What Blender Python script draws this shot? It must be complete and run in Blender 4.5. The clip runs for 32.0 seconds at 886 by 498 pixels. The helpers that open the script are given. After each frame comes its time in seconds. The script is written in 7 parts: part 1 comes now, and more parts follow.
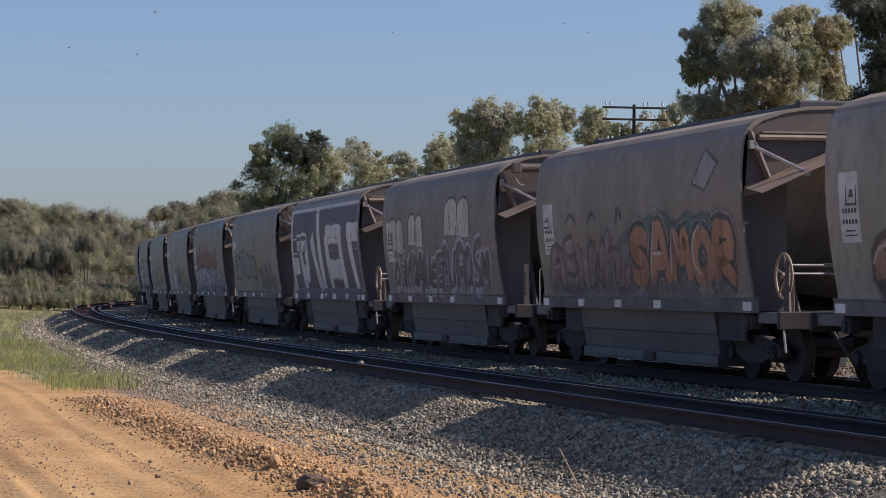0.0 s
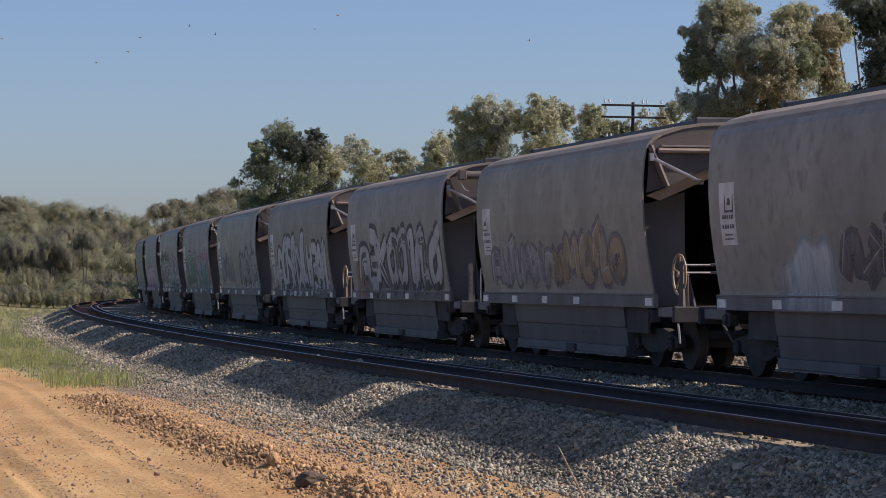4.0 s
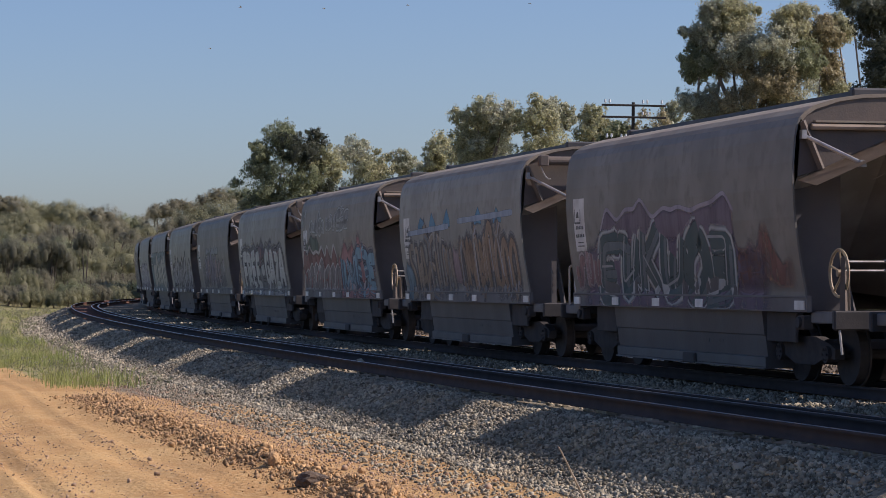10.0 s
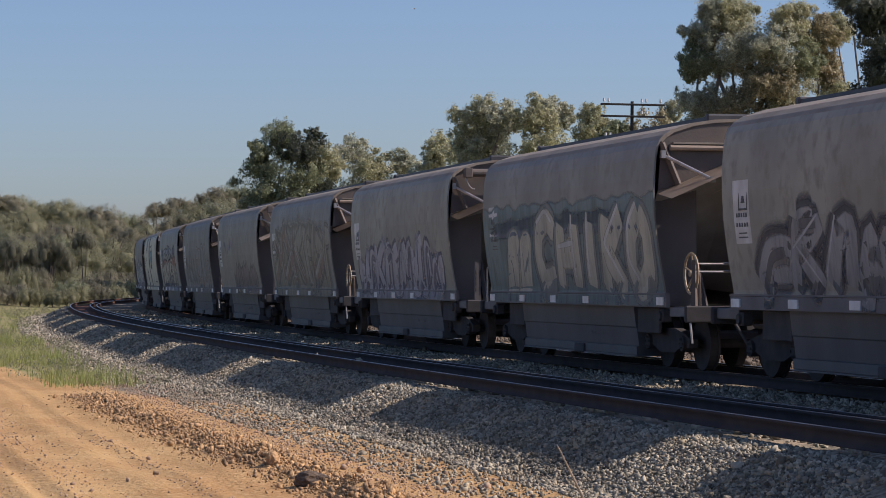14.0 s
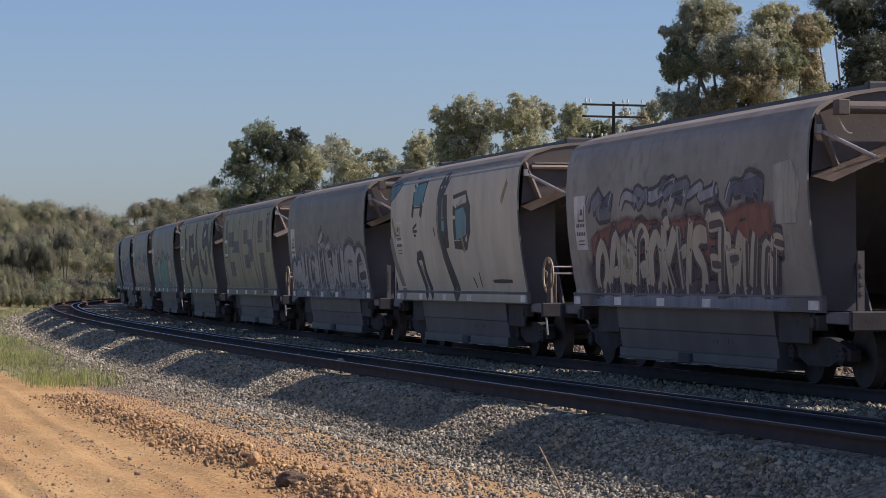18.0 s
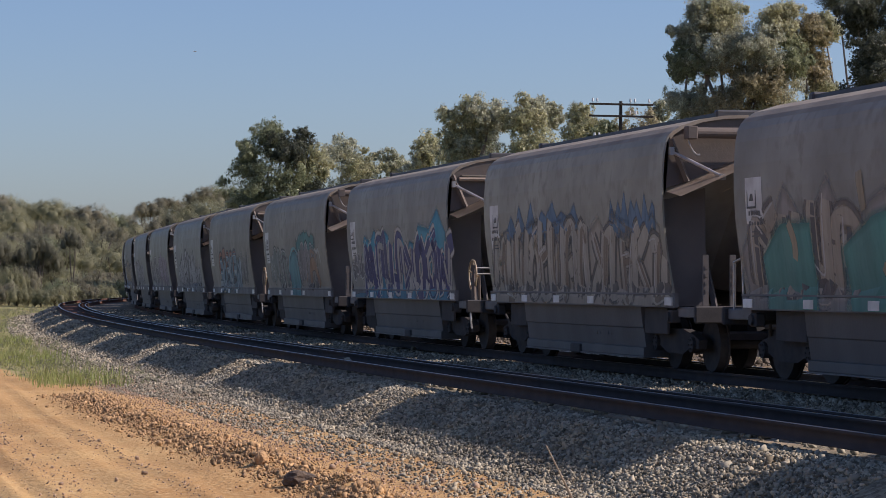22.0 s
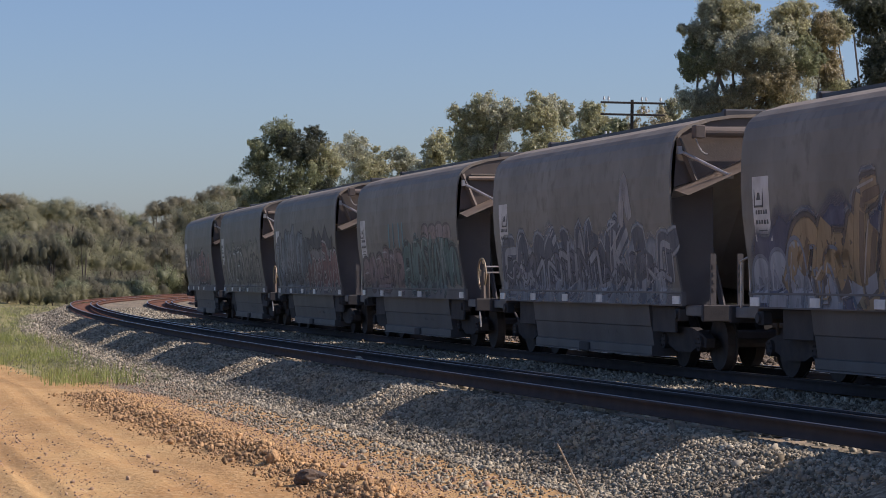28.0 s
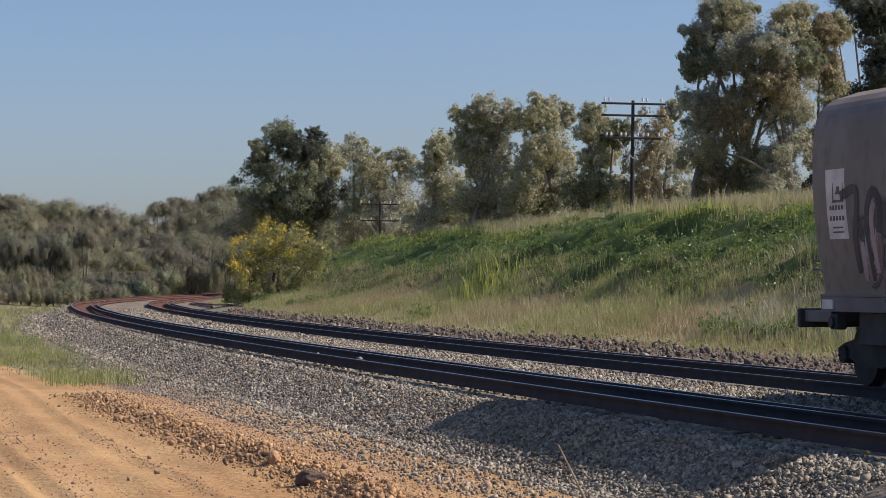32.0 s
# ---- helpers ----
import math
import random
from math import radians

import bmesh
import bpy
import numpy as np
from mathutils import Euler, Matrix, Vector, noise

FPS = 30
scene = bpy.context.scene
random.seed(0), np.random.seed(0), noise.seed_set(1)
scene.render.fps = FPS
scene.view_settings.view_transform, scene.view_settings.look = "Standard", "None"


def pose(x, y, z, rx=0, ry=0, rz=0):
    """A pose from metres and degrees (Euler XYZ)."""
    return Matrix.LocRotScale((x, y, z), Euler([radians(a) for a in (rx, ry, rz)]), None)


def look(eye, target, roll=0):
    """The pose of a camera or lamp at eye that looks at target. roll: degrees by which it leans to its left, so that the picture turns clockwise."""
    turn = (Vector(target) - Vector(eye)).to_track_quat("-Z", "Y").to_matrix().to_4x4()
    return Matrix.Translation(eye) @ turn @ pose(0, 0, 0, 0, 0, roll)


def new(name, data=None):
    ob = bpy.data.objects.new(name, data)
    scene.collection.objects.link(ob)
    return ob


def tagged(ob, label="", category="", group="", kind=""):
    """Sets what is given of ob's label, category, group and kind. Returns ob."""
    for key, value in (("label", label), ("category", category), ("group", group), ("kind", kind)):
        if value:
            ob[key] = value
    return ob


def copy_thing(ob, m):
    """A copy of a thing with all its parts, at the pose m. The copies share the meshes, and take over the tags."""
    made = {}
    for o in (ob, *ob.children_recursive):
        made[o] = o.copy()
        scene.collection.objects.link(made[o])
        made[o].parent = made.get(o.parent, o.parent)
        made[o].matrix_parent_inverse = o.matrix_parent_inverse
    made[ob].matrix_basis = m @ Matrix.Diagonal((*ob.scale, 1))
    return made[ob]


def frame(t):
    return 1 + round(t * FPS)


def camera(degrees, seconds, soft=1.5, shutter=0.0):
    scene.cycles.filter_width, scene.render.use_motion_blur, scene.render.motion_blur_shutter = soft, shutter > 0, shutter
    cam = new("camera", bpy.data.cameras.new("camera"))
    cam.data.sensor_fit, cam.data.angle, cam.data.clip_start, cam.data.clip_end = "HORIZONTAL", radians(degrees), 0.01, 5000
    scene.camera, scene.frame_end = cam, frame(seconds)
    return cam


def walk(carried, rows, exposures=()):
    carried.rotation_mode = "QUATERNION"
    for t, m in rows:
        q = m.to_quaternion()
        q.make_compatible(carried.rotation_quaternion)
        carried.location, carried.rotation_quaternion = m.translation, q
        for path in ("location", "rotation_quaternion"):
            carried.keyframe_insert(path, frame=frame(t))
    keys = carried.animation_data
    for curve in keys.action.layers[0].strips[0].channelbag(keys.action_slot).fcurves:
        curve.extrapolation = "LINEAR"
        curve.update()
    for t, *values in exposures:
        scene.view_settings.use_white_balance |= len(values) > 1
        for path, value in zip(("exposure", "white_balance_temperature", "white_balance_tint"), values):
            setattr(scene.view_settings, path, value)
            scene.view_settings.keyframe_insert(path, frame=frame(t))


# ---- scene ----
from collections import defaultdict

EYE = (0.0, 0.0, 1.4)


# seconds, turn to the right and tilt upwards, both in units of the lens length / 4500
PAN = [
    (0, -2, 64), (0.5, 0, 61), (1, -1, 61), (2, 0, 61), (3, 0, 60), (3.5, 0, 60), (5.5, 0, 60), (6, 0, 60.5), (7, 0, 60),
    (8, 0, 60.5), (9, -1, 60.5), (9.5, -1.5, 63), (10, -0.5, 60), (10.5, -0.5, 60), (11, 1.5, 59), (11.5, 2, 58), (12, 2, 57.5),
    (12.5, 2, 57.5), (13, 1.5, 58), (13.5, 0.5, 58.5), (14, 1.5, 58.5), (14.5, 1.5, 59), (16.5, 19, 61), (17, 25, 61),
    (17.5, 30, 59), (18, 34, 59), (18.5, 31, 61), (19, 40, 62), (19.5, 41, 61), (20, 46, 61.5), (20.5, 41, 61.5), (21, 30, 59.5),
    (21.5, 28, 59), (22, 21.5, 58), (22.5, 14.5, 57.5), (23, 11, 57.5), (23.5, 12, 58.5), (24, 13, 58.5), (24.5, 12.5, 58.5),
    (25, 11, 57.5), (25.5, 9, 56.5), (27.5, 2, 55), (28, 1.5, 55.5), (28.5, 1, 55), (29, 0.5, 55.5), (29.5, 0.5, 56),
    (30, 0, 56.5), (30.5, 0.5, 56.5), (31, 0.5, 56), (31.5, 0, 56.8), (32, 0, 57)]

cam = camera(19.77, 32.0, soft=0.7)
walk(cam, [(t, pose(*EYE, 90 + math.degrees(math.atan(v / 4500)), 0, -math.degrees(math.atan(h / 4500)))) for t, h, v in PAN],
     [(0, 0.13, 5990, 21.5), (32, 0.13, 5990, 21.5)])

# ---- light ----
SUN_TO = Vector((0.9995, -0.002, 0))
SUN_HIGH = radians(38.6)


def daylight():
    world = bpy.data.worlds.new("world")
    scene.world = world
    world.use_nodes = True
    nt = world.node_tree
    sky = nt.nodes.new("ShaderNodeTexSky")
    sky.sky_type = "NISHITA"
    sky.sun_disc = False
    sky.sun_elevation = SUN_HIGH
    sky.sun_rotation = math.atan2(SUN_TO.x, SUN_TO.y)
    sky.altitude = 300
    sky.air_density, sky.dust_density, sky.ozone_density = 1.0, 1.2, 4.6
    nt.links.new(sky.outputs[0], nt.nodes["Background"].inputs[0])
    nt.nodes["Background"].inputs[1].default_value = 0.0935
    lamp = bpy.data.lights.new("sun", "SUN")
    lamp.energy, lamp.angle, lamp.color = 4.8, radians(0.55), (1.0, 0.87, 0.70)
    sun = new("sun", lamp)
    d = Vector((SUN_TO.x * math.cos(SUN_HIGH), SUN_TO.y * math.cos(SUN_HIGH), math.sin(SUN_HIGH)))
    sun.matrix_world = look(d * 200, (0, 0, 0))


daylight()


# ---- materials ----
def material(name, base, other=None, scale=5.0, rough=0.7, metal=0.0, bump=0.0, fine=60.0, third=None, spread=(0.35, 0.65),
             space="Object", random_tint=0.0, stretch=None, thin=0.0, island=0.0, gloss=0.5):
    """Two colours mixed by a coarse noise, a third by a fine one, with relief from the fine noise."""
    m = bpy.data.materials.new(name)
    m.use_nodes = True
    nt = m.node_tree
    b = nt.nodes["Principled BSDF"]
    b.inputs["Roughness"].default_value, b.inputs["Metallic"].default_value = rough, metal
    co = nt.nodes.new("ShaderNodeTexCoord")
    src = co.outputs[space]
    if stretch:
        mp = nt.nodes.new("ShaderNodeMapping")
        mp.inputs["Scale"].default_value = stretch
        nt.links.new(src, mp.inputs[0])
        src = mp.outputs[0]

    def noise_node(sc, detail=4.0):
        n = nt.nodes.new("ShaderNodeTexNoise")
        n.inputs["Scale"].default_value, n.inputs["Detail"].default_value = sc, detail
        nt.links.new(src, n.inputs["Vector"])
        return n.outputs["Fac"]

    def mix(fac, a, c):
        x = nt.nodes.new("ShaderNodeMix")
        x.data_type = "RGBA"
        for sock, v in ((x.inputs[0], fac), (x.inputs[6], a), (x.inputs[7], c)):
            if isinstance(v, (int, float)):
                sock.default_value = v
            elif isinstance(v, tuple):
                sock.default_value = (*v, 1)
            else:
                nt.links.new(v, sock)
        return x.outputs[2]

    def ramp(fac, lo, hi):
        r = nt.nodes.new("ShaderNodeMapRange")
        nt.links.new(fac, r.inputs[0])
        r.inputs[1].default_value, r.inputs[2].default_value = lo, hi
        return r.outputs[0]

    colour = base
    if other:
        colour = mix(ramp(noise_node(scale), *spread), base, other)
    if third:
        colour = mix(ramp(noise_node(fine), 0.5, 0.72), colour, third)
    if random_tint or island:
        rnd = nt.nodes.new("ShaderNodeObjectInfo").outputs["Random"] if random_tint else nt.nodes.new("ShaderNodeNewGeometry").outputs["Random Per Island"]
        amount = random_tint or island
        r = nt.nodes.new("ShaderNodeMapRange")
        nt.links.new(rnd, r.inputs[0])
        r.inputs[3].default_value, r.inputs[4].default_value = 1 - amount, 1 + amount
        hsv = nt.nodes.new("ShaderNodeHueSaturation")
        nt.links.new(r.outputs[0], hsv.inputs["Value"])
        if isinstance(colour, tuple):
            hsv.inputs["Color"].default_value = (*colour, 1)
        else:
            nt.links.new(colour, hsv.inputs["Color"])
        colour = hsv.outputs[0]
    b.inputs["Specular IOR Level"].default_value = gloss
    if isinstance(colour, tuple):
        b.inputs["Base Color"].default_value = (*colour, 1)
    else:
        nt.links.new(colour, b.inputs["Base Color"])
    if bump:
        bp = nt.nodes.new("ShaderNodeBump")
        bp.inputs["Strength"].default_value, bp.inputs["Distance"].default_value = 1.0, bump
        nt.links.new(noise_node(fine, 6.0), bp.inputs["Height"])
        nt.links.new(bp.outputs[0], b.inputs["Normal"])
    if thin:
        tr = nt.nodes.new("ShaderNodeBsdfTranslucent")
        if isinstance(colour, tuple):
            tr.inputs[0].default_value = (*colour, 1)
        else:
            nt.links.new(colour, tr.inputs[0])
        ms = nt.nodes.new("ShaderNodeMixShader")
        ms.inputs[0].default_value = thin
        nt.links.new(b.outputs[0], ms.inputs[1])
        nt.links.new(tr.outputs[0], ms.inputs[2])
        nt.links.new(ms.outputs[0], nt.nodes["Material Output"].inputs[0])
    return m


# ---- the line of the railway ----
STEP = 1.0
S_FROM, S_TO = -740, 760
PITCH, SPACING = 13.791, 4.513


def lay_line():
    s = np.arange(S_FROM, S_TO, STEP)
    k = np.interp(s, [-60, -50, 102.4, 142.4, 420, 460], [0, 0.000868, 0.000868, 0.0055, 0.0055, 0])
    a = np.cumsum(k) * STEP
    z0 = -S_FROM
    a = a - a[z0] - 0.24696
    x, y = np.cumsum(np.sin(a)) * STEP, np.cumsum(np.cos(a)) * STEP
    return s, x - x[z0] + 4.5157, y - y[z0] + 36.0, a


LS, LX, LY, LA = lay_line()


def grade(s):
    return np.interp(s, [-700, 95, 150, 260, 700], [0, 0, 0.12, 0.75, 2.0])


def on_line(s, off, z=0.0):
    """A point of the railway: s along it, off to the right of the wagons' near side."""
    a = np.interp(s, LS, LA)
    return np.array([np.interp(s, LS, LX) + off * np.cos(a), np.interp(s, LS, LY) - off * np.sin(a), z + grade(s)])


def to_line(x, y):
    """Nearest place of the railway: s, off."""
    x, y = np.atleast_1d(x), np.atleast_1d(y)
    keep = (LS > -120) & (LS < 480)
    ls, lx, ly, la = LS[keep], LX[keep], LY[keep], LA[keep]
    s, off = np.empty(len(x)), np.empty(len(x))
    for i in range(0, len(x), 20000):
        dx, dy = x[i:i + 20000, None] - lx, y[i:i + 20000, None] - ly
        j = np.argmin(dx * dx + dy * dy, axis=1)
        n = np.arange(len(j))
        off[i:i + 20000] = dx[n, j] * np.cos(la[j]) - dy[n, j] * np.sin(la[j])
        s[i:i + 20000] = ls[j] + dx[n, j] * np.sin(la[j]) + dy[n, j] * np.cos(la[j])
    return s, off


def smooth_noise(x, y, seed=0):
    """Cheap rolling noise in -1..1 from crossed waves."""
    r = np.random.RandomState(seed)
    v = 0
    for _ in range(7):
        ang, ph = r.uniform(0, 6.28, 2)
        w = r.uniform(0.6, 1.7)
        v = v + np.sin((x * np.cos(ang) + y * np.sin(ang)) * w + ph + 1.3 * np.sin((y * np.cos(ang) - x * np.sin(ang)) * w * 0.7 + ph * 2))
    return v / 4.0


def ground_height(x, y, detail=True):
    x, y = np.atleast_1d(np.asarray(x, float)), np.atleast_1d(np.asarray(y, float))
    s, off = to_line(x, y)
    g = grade(np.clip(s, -600, 460))
    z = np.interp(off, [-14, -6.6, -5.45, -4.35, -3.9, -1.5, 0.5, 2.6, 3.2, 4.2, 6.0, 8.5, 11.5, 15.0, 17.0, 40.0],
                  [-0.85, -0.8, -0.72, -0.24, -0.2, -0.24, -0.2, -0.2, -0.2, -0.08, 0.16, 0.62, 2.1, 3.5, 3.75, 4.2])
    low = np.interp(off, [-14, -6.6, -5.45, -4.35, -3.9, 2.6, 3.2, 4.2, 40], [-0.85, -0.8, -0.72, -0.24, -0.2, -0.2, -0.2, -0.12, 0.2])
    w = np.clip((s - 125) / 60, 0, 1)
    w = w * w * (3 - 2 * w) * 0.75
    z = z * (1 - w) + low * w + g
    far = np.hypot(x, y)
    z = z + np.clip((far - 170) / 400, 0, 6) * 6.0 * (off < -6) * np.clip((-off - 6) / 25, 0, 1)
    if detail:
        rough = np.clip((np.abs(off + 1) - 5) / 2, 0, 1)
        z = z + rough * (0.05 * smooth_noise(x / 0.8, y / 1.6, 3) + 0.10 * smooth_noise(x / 5, y / 5, 4))
        lush = np.clip((off - 8.5) / 1.5, 0, 1) * np.clip((16 - off) / 1.5, 0, 1)
        z = z + lush * 0.6 * smooth_noise((s + off * 0.9) / 0.75, off / 3.0, 6)
        road = np.clip((-off - 8.3) / 0.8, 0, 1) * np.clip((150 - far) / 40, 0, 1)
        sway = off + 0.12 * smooth_noise(s / 9, s * 0, 12)
        for rut, wide, deep in ((-8.75, 0.16, 0.028), (-9.25, 0.12, 0.016), (-9.95, 0.2, 0.018), (-10.75, 0.14, 0.03), (-11.2, 0.16, 0.035), (-11.8, 0.12, 0.02), (-13.0, 0.2, 0.03)):
            z = z - road * deep * (np.exp(-((sway - rut) / wide) ** 2) - 0.6 * np.exp(-((sway - rut - 1.9 * wide) / (0.6 * wide)) ** 2))
        z = z + road * 0.012 * smooth_noise(x * 3, y * 1.5, 14)
        ridge = np.exp(-((off + 7.8 + 0.012 * s) / 0.30) ** 2) * np.clip((14 - s) / 6, 0, 1)
        z = z + ridge * (0.10 + 0.07 * smooth_noise(x * 2, y * 2, 9) + 0.035 * smooth_noise(x * 6, y * 6, 10))
    return z


# ---- mesh helpers ----
def mesh_of(name, verts, faces, mats, face_mat=None, smooth=False):
    me = bpy.data.meshes.new(name)
    verts = np.asarray(verts, np.float32)
    if isinstance(faces, np.ndarray):
        n, k = faces.shape
        me.vertices.add(len(verts))
        me.vertices.foreach_set("co", verts.ravel())
        me.loops.add(n * k)
        me.loops.foreach_set("vertex_index", faces.ravel().astype(np.int32))
        me.polygons.add(n)
        me.polygons.foreach_set("loop_start", np.arange(0, n * k, k, dtype=np.int32))
        me.polygons.foreach_set("loop_total", np.full(n, k, np.int32))
        me.update(calc_edges=True)
    else:
        me.from_pydata([tuple(v) for v in verts], [], faces)
    for m in mats if isinstance(mats, (list, tuple)) else [mats]:
        me.materials.append(m)
    if face_mat is not None:
        me.polygons.foreach_set("material_index", np.asarray(face_mat, np.int32))
    if smooth:
        me.polygons.foreach_set("use_smooth", np.ones(len(me.polygons), bool))
    me.validate()
    return me


def mesh_from(bm, name, mat, smooth=False):
    me = bpy.data.meshes.new(name)
    bm.normal_update()
    bm.to_mesh(me)
    bm.free()
    me.materials.append(mat)
    if smooth:
        for p in me.polygons:
            p.use_smooth = True
    return me


def part(name, bm, mat, parent, label="", smooth=False, m=None):
    ob = new(name, mesh_from(bm, name, mat, smooth) if isinstance(bm, bmesh.types.BMesh) else bm)
    ob.parent = parent
    if m is not None:
        ob.matrix_basis = m
    if label:
        tagged(ob, label)
    return ob


def box(sx, sy, sz, at=(0, 0, 0), bevel=0.0, turn=None, bm=None):
    bm = bm or bmesh.new()
    m = Matrix.Translation(at) @ (turn.to_4x4() if turn else Matrix()) @ Matrix.Diagonal((sx, sy, sz, 1))
    vs = bmesh.ops.create_cube(bm, size=1, matrix=m)["verts"]
    if bevel:
        es = list({e for v in vs for e in v.link_edges})
        bmesh.ops.bevel(bm, geom=es, offset=bevel, segments=1, affect="EDGES")
    return bm


def rod(a, b, r, bm=None, sides=8, r2=None):
    bm = bm or bmesh.new()
    a, b = Vector(a), Vector(b)
    m = Matrix.Translation((a + b) / 2) @ (b - a).to_track_quat("Z", "Y").to_matrix().to_4x4()
    bmesh.ops.create_cone(bm, cap_ends=True, segments=sides, radius1=r, radius2=r if r2 is None else r2, depth=(b - a).length, matrix=m)
    return bm


def prism(outline, axis_from, axis_to, bm=None, cap=True):
    """Extrudes an outline in (y, z) along x."""
    bm = bm or bmesh.new()
    a = [bm.verts.new((axis_from, y, z)) for y, z in outline]
    b = [bm.verts.new((axis_to, y, z)) for y, z in outline]
    n = len(outline)
    for i in range(n):
        bm.faces.new((a[i], a[(i + 1) % n], b[(i + 1) % n], b[i]))
    if cap:
        bm.faces.new(a[::-1])
        bm.faces.new(b)
    bmesh.ops.recalc_face_normals(bm, faces=bm.faces[:])
    return bm


# ---- ground ----
def paint_ground():
    """One sheet: ballast, sandy earth, verge and bank by soft-edged bands of a stored surface weight, each with its own noise."""
    m = bpy.data.materials.new("ground_earth")
    m.use_nodes = True
    nt = m.node_tree
    b = nt.nodes["Principled BSDF"]
    b.inputs["Roughness"].default_value = 0.95
    b.inputs["Specular IOR Level"].default_value = 0.15
    co = nt.nodes.new("ShaderNodeTexCoord")

    def nz(sc, detail=5.0, kind="ShaderNodeTexNoise"):
        n = nt.nodes.new(kind)
        n.inputs["Scale"].default_value = sc
        if kind == "ShaderNodeTexNoise":
            n.inputs["Detail"].default_value = detail
        nt.links.new(co.outputs["Object"], n.inputs["Vector"])
        return n

    def mix(fac, a, c):
        x = nt.nodes.new("ShaderNodeMix")
        x.data_type = "RGBA"
        for sock, v in ((x.inputs[0], fac), (x.inputs[6], a), (x.inputs[7], c)):
            if isinstance(v, tuple):
                sock.default_value = (*v, 1)
            else:
                nt.links.new(v, sock)
        return x.outputs[2]

    def ramp(fac, lo, hi):
        r = nt.nodes.new("ShaderNodeMapRange")
        nt.links.new(fac, r.inputs[0])
        r.inputs[1].default_value, r.inputs[2].default_value = lo, hi
        return r.outputs[0]

    def weight(name):
        a = nt.nodes.new("ShaderNodeAttribute")
        a.attribute_name = name
        add = nt.nodes.new("ShaderNodeMath")
        add.operation = "MULTIPLY_ADD"
        nt.links.new(nz(2.5).outputs["Fac"], add.inputs[0])
        add.inputs[1].default_value = 0.9
        nt.links.new(a.outputs["Fac"], add.inputs[2])
        return ramp(add.outputs[0], 0.8, 1.1)

    sand = mix(ramp(nz(0.5).outputs["Fac"], 0.35, 0.65), (0.54, 0.348, 0.15), (0.44, 0.258, 0.105))
    sand = mix(ramp(nz(9.0).outputs["Fac"], 0.5, 0.75), sand, (0.58, 0.41, 0.205))
    sand = mix(ramp(nz(60.0).outputs["Fac"], 0.52, 0.8), sand, (0.26, 0.16, 0.085))
    vor = nz(22.0, kind="ShaderNodeTexVoronoi")
    stone = mix(ramp(vor.outputs["Color"], 0.2, 0.9), (0.11, 0.097, 0.07), (0.31, 0.275, 0.20))
    stone = mix(ramp(nz(0.8).outputs["Fac"], 0.45, 0.7), stone, (0.36, 0.285, 0.195))
    straw = mix(ramp(nz(1.2).outputs["Fac"], 0.35, 0.65), (0.34, 0.28, 0.15), (0.21, 0.215, 0.08))
    green = mix(ramp(nz(0.9).outputs["Fac"], 0.4, 0.6), (0.075, 0.11, 0.035), (0.12, 0.165, 0.045))
    colour = mix(weight("stony"), sand, stone)
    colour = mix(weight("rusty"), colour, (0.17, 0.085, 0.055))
    colour = mix(weight("soily"), colour, mix(ramp(nz(3.0).outputs["Fac"], 0.35, 0.65), (0.21, 0.17, 0.125), (0.125, 0.10, 0.078)))
    colour = mix(weight("grassy"), colour, straw)
    colour = mix(weight("leafy"), colour, green)
    nt.links.new(colour, b.inputs["Base Color"])
    bp = nt.nodes.new("ShaderNodeBump")
    bp.inputs["Distance"].default_value = 0.035
    nt.links.new(nz(14.0, 8.0).outputs["Fac"], bp.inputs["Height"])
    nt.links.new(bp.outputs[0], b.inputs["Normal"])
    return m


def verge_start(x, y):
    """Where the sandy track ends and the verge begins, as a distance ahead."""
    return 51.5 + 13.5 * np.clip((-x / np.maximum(y, 1) - 0.152) / 0.022, 0, 1)


